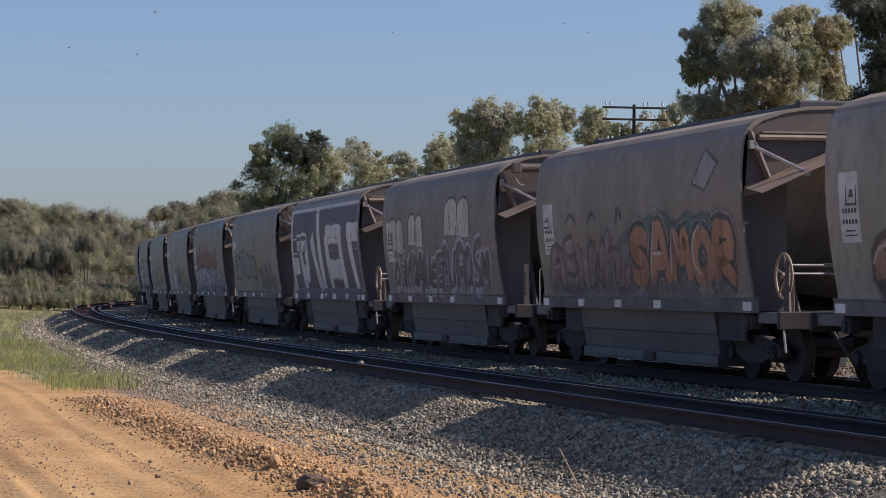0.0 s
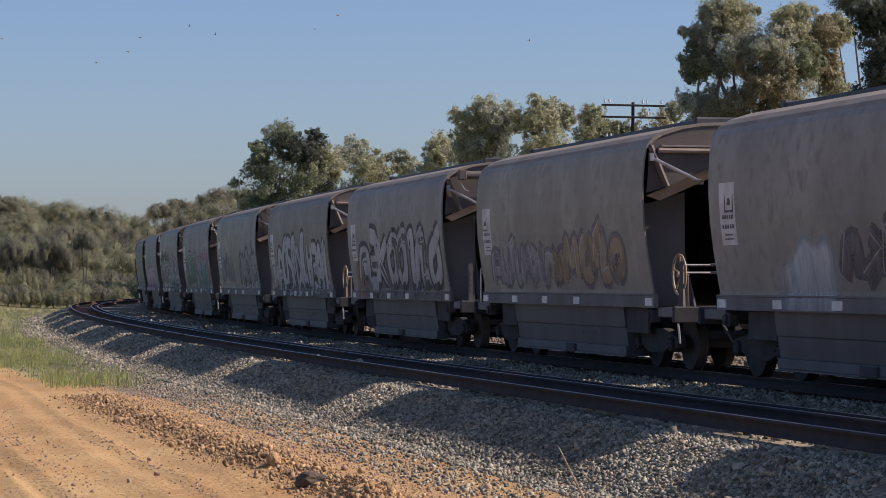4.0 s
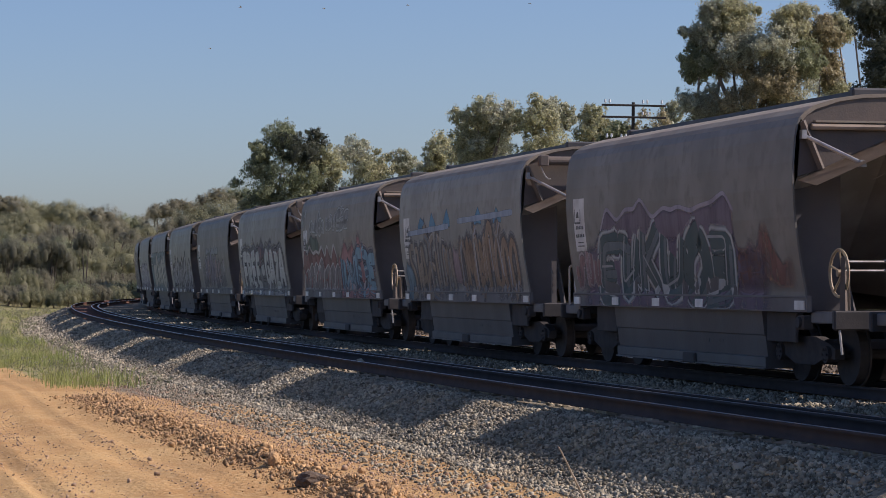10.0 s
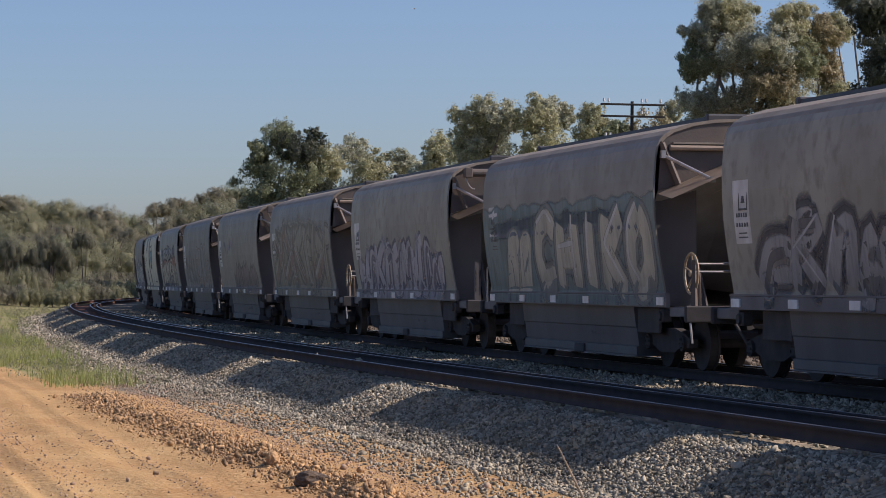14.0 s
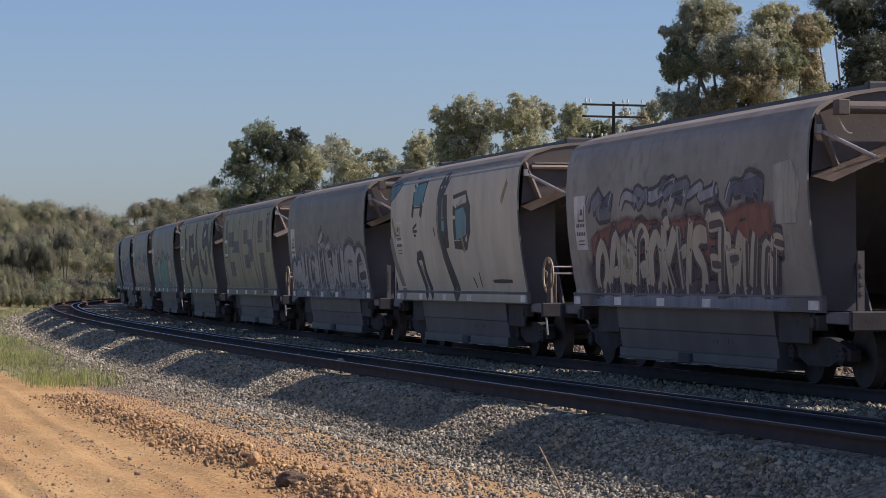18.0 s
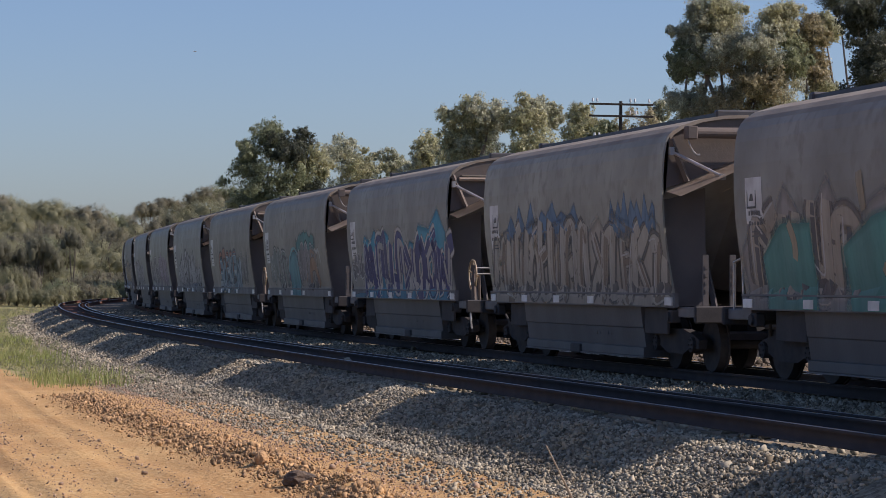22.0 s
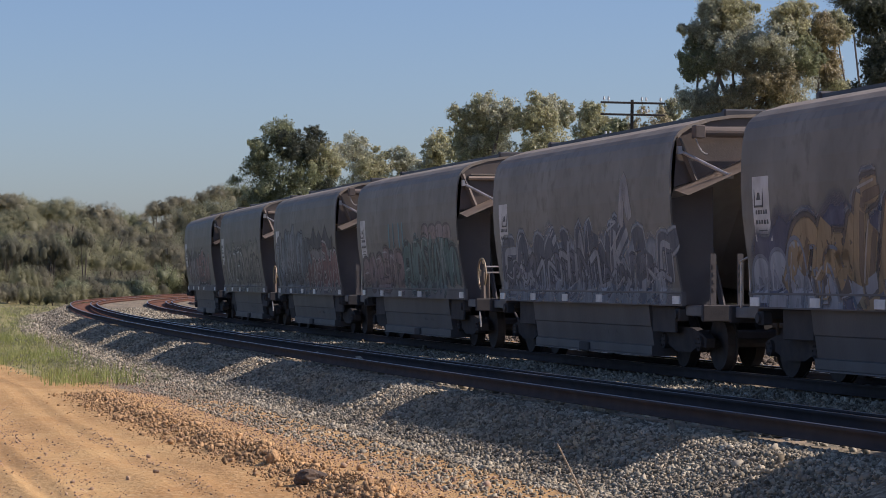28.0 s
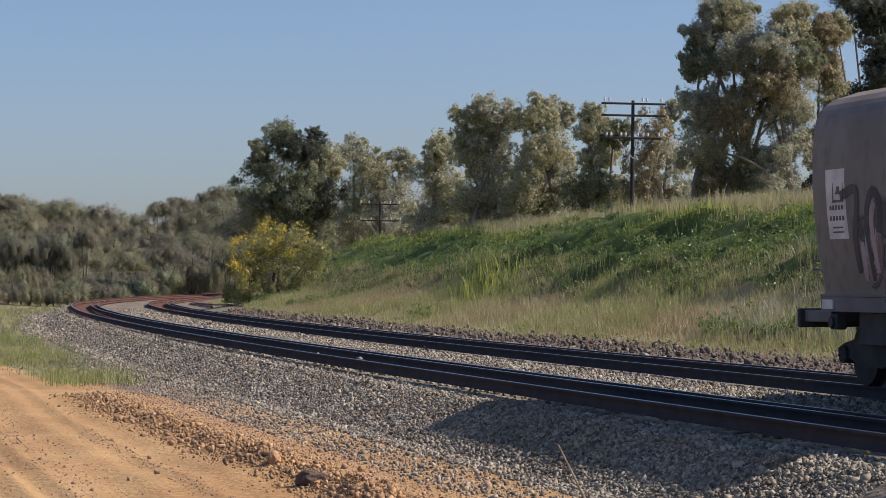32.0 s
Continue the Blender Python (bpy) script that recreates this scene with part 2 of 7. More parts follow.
def make_ground():
    ang = np.concatenate([np.linspace(-180, -13, 40)[:-1], np.linspace(-13, 13, 420), np.linspace(13, 180, 40)[1:-1]])
    r = np.concatenate([[0.002, 0.5, 3, 8, 12], np.geomspace(15, 260, 360), np.geomspace(265, 4000, 60)])
    A, R = np.meshgrid(np.radians(ang), r)
    x, y = (R * np.sin(A)).ravel(), (R * np.cos(A)).ravel() - 0.3
    z = ground_height(x, y)
    nr, na = R.shape
    i = np.arange(nr - 1)[:, None] * na
    j = np.arange(na)[None, :]
    k = (j + 1) % na
    faces = np.stack([i + j, i + k, i + na + k, i + na + j], axis=-1).reshape(-1, 4)
    me = mesh_of("ground", np.stack([x, y, z], 1), faces, paint_ground(), smooth=True)
    s, off = to_line(x, y)
    far = np.hypot(x, y)
    wild = np.clip((y - verge_start(x, y) + 8) / 6, 0, 1)
    stony = np.clip((off + 5.9 + 1.7 * wild) / 0.9, 0, 1) * np.clip((np.where(s > 90, 5.6, 3.9) - off) / 0.6, 0, 1)
    verge = np.clip((-off - 6.3) / 0.6, 0, 1) * np.clip((y - verge_start(x, y)) / 6, 0, 1)
    grassy = np.maximum(np.clip((off - 4.3) / 1.2, 0, 1), verge)
    soily = np.clip((off - 3.5) / 0.5, 0, 1) * np.clip((5.6 - off) / 0.6, 0, 1) * np.clip((95 - s) / 15, 0, 1)
    soily = np.maximum(soily, 0.3 * np.clip((off + 7.7) / 0.4, 0, 1) * np.clip((-5.8 - off) / 0.4, 0, 1) * np.clip((24 - s) / 8, 0, 1))
    leafy = np.clip((off - 9.0) / 1.5, 0, 1) * np.clip((18 - off) / 2, 0, 1) * np.clip((130 - s) / 20, 0, 1)
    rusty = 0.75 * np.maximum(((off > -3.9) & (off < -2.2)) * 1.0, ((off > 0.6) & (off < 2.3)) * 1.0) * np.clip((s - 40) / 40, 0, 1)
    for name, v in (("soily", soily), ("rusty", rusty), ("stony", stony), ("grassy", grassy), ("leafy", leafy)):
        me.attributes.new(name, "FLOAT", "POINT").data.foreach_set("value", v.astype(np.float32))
    return tagged(new("ground", me), "sandy orange earth, ballast bank and grassy cutting beside the railway", "ground", kind="structure")


make_ground()

# ---- tracks ----
# dark steel colour includes the shade on the rails' near sides
M_RAIL = material("rail_steel", (0.048, 0.044, 0.046), (0.064, 0.056, 0.056), 3, 0.9, 0.0, 0.002, 90, gloss=0.1)


def rust_and_sun(m, rgb):
    """Rust, and the warm look of sunlit far rails, laid over a material by a stored weight with a patchy edge."""
    nt = m.node_tree
    b = nt.nodes["Principled BSDF"]
    old = b.inputs["Base Color"].links[0].from_socket
    a = nt.nodes.new("ShaderNodeAttribute")
    a.attribute_name = "rust"
    x = nt.nodes.new("ShaderNodeMix")
    x.data_type = "RGBA"
    nt.links.new(a.outputs["Fac"], x.inputs[0])
    nt.links.new(old, x.inputs[6])
    x.inputs[7].default_value = (*rgb, 1)
    nt.links.new(x.outputs[2], b.inputs["Base Color"])


rust_and_sun(M_RAIL, (0.13, 0.064, 0.042))
M_RAILTOP = material("rail_head_steel", (0.42, 0.41, 0.42), (0.30, 0.29, 0.30), 8, 0.28, 1.0)
M_SLEEPER = material("sleeper_concrete", (0.33, 0.30, 0.27), (0.24, 0.20, 0.17), 6, 0.9, 0, 0.004, 40, random_tint=0.2)
RAIL_SECTION = [(-0.065, -0.165), (0.065, -0.165), (0.065, -0.152), (0.009, -0.135), (0.009, -0.042), (0.034, -0.034), (0.034, -0.004),
                (0.029, 0.0), (-0.029, 0.0), (-0.034, -0.004), (-0.034, -0.034), (-0.009, -0.042), (-0.009, -0.135), (-0.065, -0.152)]


def make_rail(parent, off, cant, s0=-75, s1=420):
    ss = np.concatenate([np.arange(s0, 130, 1.5), np.arange(130, s1, 4.0)])
    verts, faces, mats = [], [], []
    n = len(RAIL_SECTION)
    for s in ss:
        for w, h in RAIL_SECTION:
            verts.append(on_line(s, off + w, h + cant))
    for i in range(len(ss) - 1):
        for j in range(n):
            k = (j + 1) % n
            faces.append((i * n + j, i * n + k, (i + 1) * n + k, (i + 1) * n + j))
            mats.append(1 if j == 7 else 0)
    me = mesh_of("rail", verts, np.array(faces), [M_RAIL, M_RAILTOP], mats)
    # rust grows along the line; its orange also stands in for sun there
    rust = np.clip((np.repeat(ss, n) - 62) / 45, 0, 1) * (0.75 + 0.25 * np.sin(np.repeat(ss, n) * 0.9 + off))
    me.attributes.new("rust", "FLOAT", "POINT").data.foreach_set("value", np.clip(rust, 0, 1).astype(np.float32))
    ob = new("rail", me)
    ob.parent = parent
    return ob


def make_track(label, off, cant):
    track = tagged(new("track"), label, "railway track", kind="structure")
    for d, c in ((0.0, cant), (1.14, cant * 0.25), (1.507, 0.0)):
        make_rail(track, off + d, c)
    sleeper = mesh_from(box(0.22, 2.3, 0.16, (0, 0, 0), 0.02), "sleeper", M_SLEEPER)
    rest = bmesh.new()
    for i in range(360):
        s = -12 + i * 0.68
        p = on_line(s, off + 0.75, -0.31)
        a = np.interp(s, LS, LA)
        m = Matrix.Translation(p) @ Matrix.Rotation(math.pi / 2 - a, 4, "Z") @ pose(0, 0, 0, 0, 0, random.uniform(-0.6, 0.6))
        if i < 120:
            ob = new("sleeper", sleeper)
            ob.parent, ob.matrix_basis = track, m
        else:
            bmesh.ops.create_cube(rest, size=1, matrix=m @ Matrix.Diagonal((0.22, 2.3, 0.16, 1)))
    tagged(part("far_sleepers", rest, M_SLEEPER, track), kind="stuff")
    return track


make_track("dual-gauge railway track of three rusty rails on ballast", 0.715 - SPACING, 0.03)
make_track("dual-gauge railway track of three rails under the grain train", 0.715, 0.0)


def make_loose_rail(s0, o0, s1, o1, sway, label):
    """An old rail left lying beside the far curve."""
    bm = bmesh.new()
    pts = []
    for f in np.linspace(0, 1, 15):
        ss, oo = s0 + (s1 - s0) * f, o0 + (o1 - o0) * f + sway * math.sin(f * 7)
        q = on_line(ss, oo)
        q[2] = float(ground_height(q[:1], q[1:2])[0]) + 0.06
        pts.append(Vector(q))
    for a, b in zip(pts, pts[1:]):
        rod(a, b, 0.05, bm, 5)
    tagged(new("loose_rail", mesh_from(bm, "loose_rail", material("old_rail_rust", (0.10, 0.052, 0.038), (0.15, 0.075, 0.05), 2, 0.9))), label, "rail")


make_loose_rail(98, 5.0, 140, 3.4, 0.12, "rusty old rail lying loose beside the curved track")
make_loose_rail(106, 3.9, 150, 3.0, 0.1, "short rusty rail lying on the tan ballast shoulder")


# ---- hopper wagons ----
M_BODY = material("weathered_wagon_paint", (0.255, 0.252, 0.225), (0.155, 0.151, 0.134), 1.1, 0.62, 0.0, 0.0, 6, (0.165, 0.158, 0.138), (0.3, 0.72), stretch=(1.0, 1.0, 0.5), gloss=0.3)
M_SILL = material("grimy_sill_paint", (0.155, 0.152, 0.155), (0.105, 0.102, 0.103), 1.5, 0.7, 0, 0.002, 20)
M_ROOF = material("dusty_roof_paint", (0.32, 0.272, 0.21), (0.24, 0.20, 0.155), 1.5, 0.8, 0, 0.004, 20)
# grime colour lifted to include the lens veil over the underframe
M_DARK = material("grimy_veiled_underframe_steel", (0.062, 0.060, 0.062), (0.085, 0.080, 0.079), 3, 0.8, 0.0, 0.003, 30, gloss=0.15)
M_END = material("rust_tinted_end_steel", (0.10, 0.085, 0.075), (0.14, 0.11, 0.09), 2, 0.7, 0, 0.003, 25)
# pale colour stands in for fill light missing below the slope sheets
M_SLOPE = material("lightened_slope_steel", (0.33, 0.315, 0.305), (0.25, 0.235, 0.225), 2, 0.8)
M_TROUGH = material("dark_hopper_trough_steel", (0.105, 0.104, 0.108), (0.078, 0.077, 0.08), 1.2, 0.6, 0.1, 0.003, 20, stretch=(1, 1, 0.4))
# base colour raised to carry sunlight that only grazes the end plates
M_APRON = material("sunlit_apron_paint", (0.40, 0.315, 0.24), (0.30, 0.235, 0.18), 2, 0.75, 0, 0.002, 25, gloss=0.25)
# darker than the side paint
M_GUSSET = material("dark_end_plate_steel", (0.115, 0.108, 0.11), (0.14, 0.13, 0.126), 1.6, 0.8, 0, 0.002, 20, gloss=0.15)
M_HATCH = material("black_hatch_rubber", (0.04, 0.041, 0.046), (0.062, 0.061, 0.063), 3, 0.6)
M_WHITE = material("white_reflective_tape", (0.74, 0.74, 0.72), (0.55, 0.54, 0.52), 4, 0.5, random_tint=0.12)
M_ROD = material("galvanised_rod", (0.52, 0.51, 0.50), (0.38, 0.36, 0.34), 8, 0.45, 0.6)
M_WHEELPAINT = material("yellowed_handwheel_paint", (0.36, 0.29, 0.18), (0.27, 0.20, 0.13), 10, 0.5)
# wheel colour lifted likewise, with lens veil mixed into the black
M_TYRE = material("veiled_wheel_steel", (0.050, 0.048, 0.050), (0.072, 0.066, 0.064), 5, 0.85, 0.0, gloss=0.1)
M_PLATE = material("white_number_panel", (0.66, 0.66, 0.64), (0.48, 0.47, 0.45), 3, 0.6)
M_INK = material("black_stencil_paint", (0.07, 0.07, 0.07), (0.13, 0.13, 0.125), 9, 0.7)
M_BEAM = material("grey_platform_paint", (0.135, 0.133, 0.142), (0.095, 0.09, 0.09), 3, 0.6)

HALF, BODY = 5.4, 5.34
SIDE = [(1.225, 1.02), (1.235, 1.28), (1.285, 1.55), (1.342, 1.9), (1.392, 2.3), (1.416, 2.7), (1.416, 3.05), (1.392, 3.38), (1.355, 3.56), (1.305, 3.66)]


def side_out(z):
    return float(np.interp(z, [p[1] for p in SIDE], [p[0] for p in SIDE]))


def side_skin(x0, x1, z0, z1, sgn, lift, nx=1, nz=None):
    """A strip that follows the curved side, lifted off it."""
    zs = sorted({z0, z1, *[z for _, z in SIDE if z0 < z < z1]})
    xs = np.linspace(x0, x1, nx + 1)
    bm = bmesh.new()
    g = [[bm.verts.new((x, sgn * (side_out(z) + lift), z)) for z in zs] for x in xs]
    for i in range(nx):
        for j in range(len(zs) - 1):
            f = (g[i][j], g[i + 1][j], g[i + 1][j + 1], g[i][j + 1])
            bm.faces.new(f if sgn < 0 else f[::-1])
    return bm


def make_bogie(wagon, x):
    bogie = part("bogie", box(0.5, 1.5, 0.22, (0, 0, 0.50), 0.03), M_DARK, wagon, m=pose(x, 0, 0))
    for sy in (-1, 1):
        bm = bmesh.new()
        pts = [(-1.08, 0.36), (-1.10, 0.50), (-0.90, 0.57), (-0.40, 0.66), (0.40, 0.66), (0.90, 0.57), (1.10, 0.50), (1.08, 0.36), (0.72, 0.38), (0.36, 0.27), (-0.36, 0.27), (-0.72, 0.38)]
        a = [bm.verts.new((px, sy * 0.78, pz)) for px, pz in pts]
        b = [bm.verts.new((px, sy * 0.92, pz)) for px, pz in pts]
        bm.faces.new(a), bm.faces.new(b[::-1])
        for i in range(len(pts)):
            bm.faces.new((a[i], a[(i + 1) % len(pts)], b[(i + 1) % len(pts)], b[i]))
        bmesh.ops.recalc_face_normals(bm, faces=bm.faces[:])
        for k in (-0.18, 0.0, 0.18):
            rod((k, sy * 0.86, 0.27), (k, sy * 0.86, 0.52), 0.06, bm)
        part("side_frame", bm, M_TYRE, bogie)
    for ax in (-0.85, 0.85):
        bm = rod((0, -0.9, 0), (0, 0.9, 0), 0.07)
        for sy in (-1, 1):
            rod((0, sy * 0.50, 0), (0, sy * 0.63, 0), 0.425, bm, 28, 0.425)
            rod((0, sy * 0.47, 0), (0, sy * 0.50, 0), 0.45, bm, 28)
            rod((0, sy * 0.80, 0), (0, sy * 0.97, 0), 0.12, bm, 12)
            for q in range(6):
                v = Vector((math.cos(q * 1.047), 0, math.sin(q * 1.047)))
                rod((v.x * 0.08, sy * 0.975, v.z * 0.08), (v.x * 0.08, sy * 0.99, v.z * 0.08), 0.016, bm, 6)
        part("wheelset", bm, M_TYRE, bogie, m=pose(ax, 0, 0.425))
    return bogie


def make_wagon(near):
    w = new("hopper_wagon")
    for sgn in (-1, 1):
        skin = [(sgn * y, z) for y, z in SIDE]
        part("side_panel", prism(skin + [(y - sgn * 0.03, z) for y, z in skin[::-1]], -BODY, BODY), M_BODY, w)
        # sill with its lip and the row of reflectors
        part("sill", prism([(sgn * 1.18, 1.0), (sgn * 1.245, 1.0), (sgn * 1.25, 1.19), (sgn * 1.262, 1.20), (sgn * 1.262, 1.225), (sgn * 1.18, 1.225)], -HALF - 0.05, HALF + 0.05), M_SILL, w)
        if sgn != near:
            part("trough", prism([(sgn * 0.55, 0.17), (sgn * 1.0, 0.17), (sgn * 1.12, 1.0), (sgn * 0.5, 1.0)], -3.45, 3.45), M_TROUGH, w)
            continue
        for rx in (-5.2, -3.0, -0.9, 1.15, 5.2):
            rx = rx if sgn < 0 else -rx
            part("reflector", box(0.34, 0.03, 0.125, (rx, sgn * 1.252, 1.095)), M_WHITE, w, "square white reflector")
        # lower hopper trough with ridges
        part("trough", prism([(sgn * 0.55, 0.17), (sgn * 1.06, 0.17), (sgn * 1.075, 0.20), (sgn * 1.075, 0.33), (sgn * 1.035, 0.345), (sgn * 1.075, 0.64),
                              (sgn * 1.09, 0.66), (sgn * 1.13, 1.0), (sgn * 0.5, 1.0)], -3.45, 3.45), M_TROUGH, w, "dark grey discharge trough")
        part("trough_flange", prism([(sgn * 1.06, 0.165), (sgn * 1.10, 0.165), (sgn * 1.10, 0.185), (sgn * 1.06, 0.185)], -3.45, 3.45), M_BEAM, w)
        part("discharge_gear", box(0.55, 0.12, 0.16, (0.25, sgn * 1.06, 0.24), 0.02), M_DARK, w)
        for k in (0, 1):
            for q in (0.0, 0.16):
                part("slot_mark", box(0.035, 0.006, 0.11, (0.9 + k * 0.62 + q if sgn < 0 else -(0.9 + k * 0.62 + q), sgn * 1.064, 0.56)), M_INK, w)
        # number panel, always towards the trailing end as seen from that side
        px = -4.9 if sgn < 0 else 4.9
        lo, hi = sorted((px, px + 0.62 * (-sgn)))
        plate = part("number_panel", side_skin(lo, hi, 1.95, 2.86, sgn, 0.004), M_PLATE, w, "white panel with black stencilled lines")
        cx = (lo + hi) / 2
        bm = bmesh.new()
        for dx, dz, sx, sz in ((0, 0.40, 0.52, 0.03), (0, 0.02, 0.52, 0.03), (-0.25, 0.21, 0.03, 0.40), (0.25, 0.21, 0.03, 0.40)):
            box(sx * 0.62, 0.006, sz, (cx - 0.08 + dx * 0.62, sgn * (side_out(2.6) + 0.006), 2.42 + dz), bm=bm)
        part("panel_frame", bm, M_INK, plate)
        bm = bmesh.new()
        y = sgn * (side_out(2.55) + 0.009)
        tri = [bm.verts.new((cx - 0.08 + dx, y, 2.62 + dz)) for dx, dz in ((-0.08, -0.09), (0.08, -0.09), (0, 0.12))]
        bm.faces.new(tri if sgn < 0 else tri[::-1])
        part("panel_mark", bm, M_INK, plate)
        for k, (zz, hh, ww) in enumerate(((2.36, 0.06, 0.46), (2.22, 0.06, 0.5), (2.10, 0.02, 0.35), (2.04, 0.02, 0.4))):
            bm = bmesh.new()
            ticks = 5 if hh > 0.03 else 1
            for q in range(ticks):
                box(ww / ticks * (0.6 if ticks > 1 else 0.9), 0.006, hh, (cx + ww * ((q + 0.5) / ticks - 0.5), sgn * (side_out(zz) + 0.005), zz), bm=bm)
            tagged(part("stencil_bar", bm, M_INK, plate), kind="stuff")
    # roof and hatch
    roof = [(1.305, 3.66), (1.24, 3.73), (1.10, 3.82), (0.75, 3.93), (0.38, 3.985), (0.0, 4.0)]
    loop = roof + [(-y, z) for y, z in roof[-2::-1]]
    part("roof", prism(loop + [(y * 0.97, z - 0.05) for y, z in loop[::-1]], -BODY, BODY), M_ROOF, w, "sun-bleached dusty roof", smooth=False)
    hatch = part("roof_hatch", prism([(-0.38, 3.96), (0.38, 3.96), (0.36, 4.06), (0.2, 4.09), (-0.2, 4.09), (-0.36, 4.06)], -4.9, 4.9), M_HATCH, w, "long black hatch cover")
    for sx in (-1, 1):
        part("hatch_end", box(0.16, 0.80, 0.16, (sx * 4.95, 0, 4.02), 0.03), M_HATCH, hatch)
    for sx in (-1, 1):
        def ex(v):
            return sx * v
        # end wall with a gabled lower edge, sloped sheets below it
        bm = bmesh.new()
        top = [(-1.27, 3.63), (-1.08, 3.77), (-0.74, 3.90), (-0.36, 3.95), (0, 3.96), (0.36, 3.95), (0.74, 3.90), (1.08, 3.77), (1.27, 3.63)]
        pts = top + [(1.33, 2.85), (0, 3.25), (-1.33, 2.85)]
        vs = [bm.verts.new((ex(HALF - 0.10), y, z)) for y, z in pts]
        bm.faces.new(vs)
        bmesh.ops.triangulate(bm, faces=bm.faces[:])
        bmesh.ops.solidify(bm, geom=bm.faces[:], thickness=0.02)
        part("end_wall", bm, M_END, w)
        bm = bmesh.new()
        for sy in (-1, 1):
            q = [(ex(HALF - 0.1), sy * 1.33, 2.84), (ex(HALF - 0.1), 0, 3.24), (ex(3.4), 0, 1.3), (ex(3.4), sy * 1.2, 1.15)]
            vs = [bm.verts.new(p) for p in q]
            bm.faces.new(vs)
        bmesh.ops.solidify(bm, geom=bm.faces[:], thickness=0.02)
        part("slope_sheet", bm, M_SLOPE, w)
        for sy in (-1, 1):
            bm = bmesh.new()
            q = [(ex(HALF - 0.08), sy * 1.34, 2.80), (ex(HALF + 0.62), sy * 1.34, 2.70), (ex(HALF + 0.62), sy * 0.05, 3.26), (ex(HALF - 0.08), sy * 0.05, 3.36)]
            vs = [bm.verts.new(p) for p in q]
            bm.faces.new(vs)
            bmesh.ops.solidify(bm, geom=bm.faces[:], thickness=0.09)
            part("end_apron", bm, M_APRON, w, "sloping apron plate coloured sunlit tan")
            bm = rod((ex(HALF - 0.05), sy * 1.27, 3.42), (ex(HALF + 0.42), sy * 0.62, 3.02), 0.028)
            box(0.10, 0.07, 0.12, (ex(HALF - 0.02), sy * 1.27, 3.42), bm=bm)
            box(0.09, 0.09, 0.09, (ex(HALF + 0.42), sy * 0.60, 3.01), bm=bm)
            part("brace_rod", bm, M_ROD, w, "pale diagonal steel rod")
            part("corner_post", rod((ex(HALF - 0.03), sy * 1.28, 3.6), (ex(HALF - 0.03), sy * 1.0, 2.95), 0.05, sides=4), M_END, w)
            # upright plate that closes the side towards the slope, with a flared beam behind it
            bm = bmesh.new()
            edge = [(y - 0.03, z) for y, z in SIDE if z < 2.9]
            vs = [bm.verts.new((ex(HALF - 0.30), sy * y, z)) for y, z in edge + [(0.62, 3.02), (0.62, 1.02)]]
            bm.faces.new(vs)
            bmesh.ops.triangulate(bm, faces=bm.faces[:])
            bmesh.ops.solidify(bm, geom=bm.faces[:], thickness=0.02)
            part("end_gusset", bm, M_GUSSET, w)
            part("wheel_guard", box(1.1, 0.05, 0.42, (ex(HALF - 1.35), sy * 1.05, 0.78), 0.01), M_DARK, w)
            # inclined leg under the sheets
            part("end_leg", rod((ex(HALF - 0.7), sy * 0.6, 2.3), (ex(HALF + 0.1), sy * 0.6, 1.0), 0.05, sides=4), M_DARK, w)
        part("end_platform", box(0.95, 2.3, 0.16, (ex(HALF + 0.42), 0, 0.93), 0.015), M_BEAM, w, "grey steel end platform")
        part("buffer_beam", box(0.10, 2.45, 0.26, (ex(HALF + 0.9), 0, 0.90), 0.02), M_DARK, w)
        part("coupler", box(0.7, 0.22, 0.24, (ex(HALF + 1.2), 0, 0.80), 0.04), M_DARK, w)
        part("air_hose", rod((ex(HALF + 0.95), -0.45, 0.8), (ex(HALF + 1.35), -0.3, 0.35), 0.025), M_DARK, w)
        for sy in (-1, 1):
            bm = box(0.22, 0.16, 0.2, (ex(HALF - 0.28), sy * 1.14, 0.86), 0.02)
            rod((ex(HALF - 0.28), sy * 1.2, 0.86), (ex(HALF - 0.28), sy * 1.26, 0.86), 0.075, bm, 14)
            part("jacking_block", bm, M_DARK, w)
        make_bogie(w, ex(4.55))
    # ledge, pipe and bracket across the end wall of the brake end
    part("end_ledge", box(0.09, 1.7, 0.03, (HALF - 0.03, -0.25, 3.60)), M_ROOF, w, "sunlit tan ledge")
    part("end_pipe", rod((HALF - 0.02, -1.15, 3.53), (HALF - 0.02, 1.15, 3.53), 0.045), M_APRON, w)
    part("end_bracket", box(0.16, 0.42, 0.2, (HALF + 0.02, 0.35, 3.66), 0.02), M_END, w)
    # brake end: handwheel on its pedestal and a rail across the platform
    bm = bmesh.new()
    hub = Vector((HALF + 0.62, -1.02, 1.53))
    n, rr = 28, 0.315
    ring = [[bm.verts.new(hub + Vector(((rr + 0.022 * math.cos(b)) * math.cos(a), 0.022 * math.sin(b), (rr + 0.022 * math.cos(b)) * math.sin(a)))) for b in np.arange(6) * math.tau / 6]
            for a in np.arange(n) * math.tau / n]
    for i in range(n):
        for j in range(6):
            bm.faces.new((ring[i][j], ring[(i + 1) % n][j], ring[(i + 1) % n][(j + 1) % 6], ring[i][(j + 1) % 6]))
    for k in range(5):
        a = k * math.tau / 5 + 0.3
        rod(hub + Vector((0, 0.05, 0)), hub + Vector((rr * math.cos(a), 0, rr * math.sin(a))), 0.017, bm, 6)
    rod(hub + Vector((0, -0.03, 0)), hub + Vector((0, 0.12, 0)), 0.05, bm, 10)
    part("handwheel", bm, M_WHEELPAINT, w, "pale yellow spoked brake handwheel")
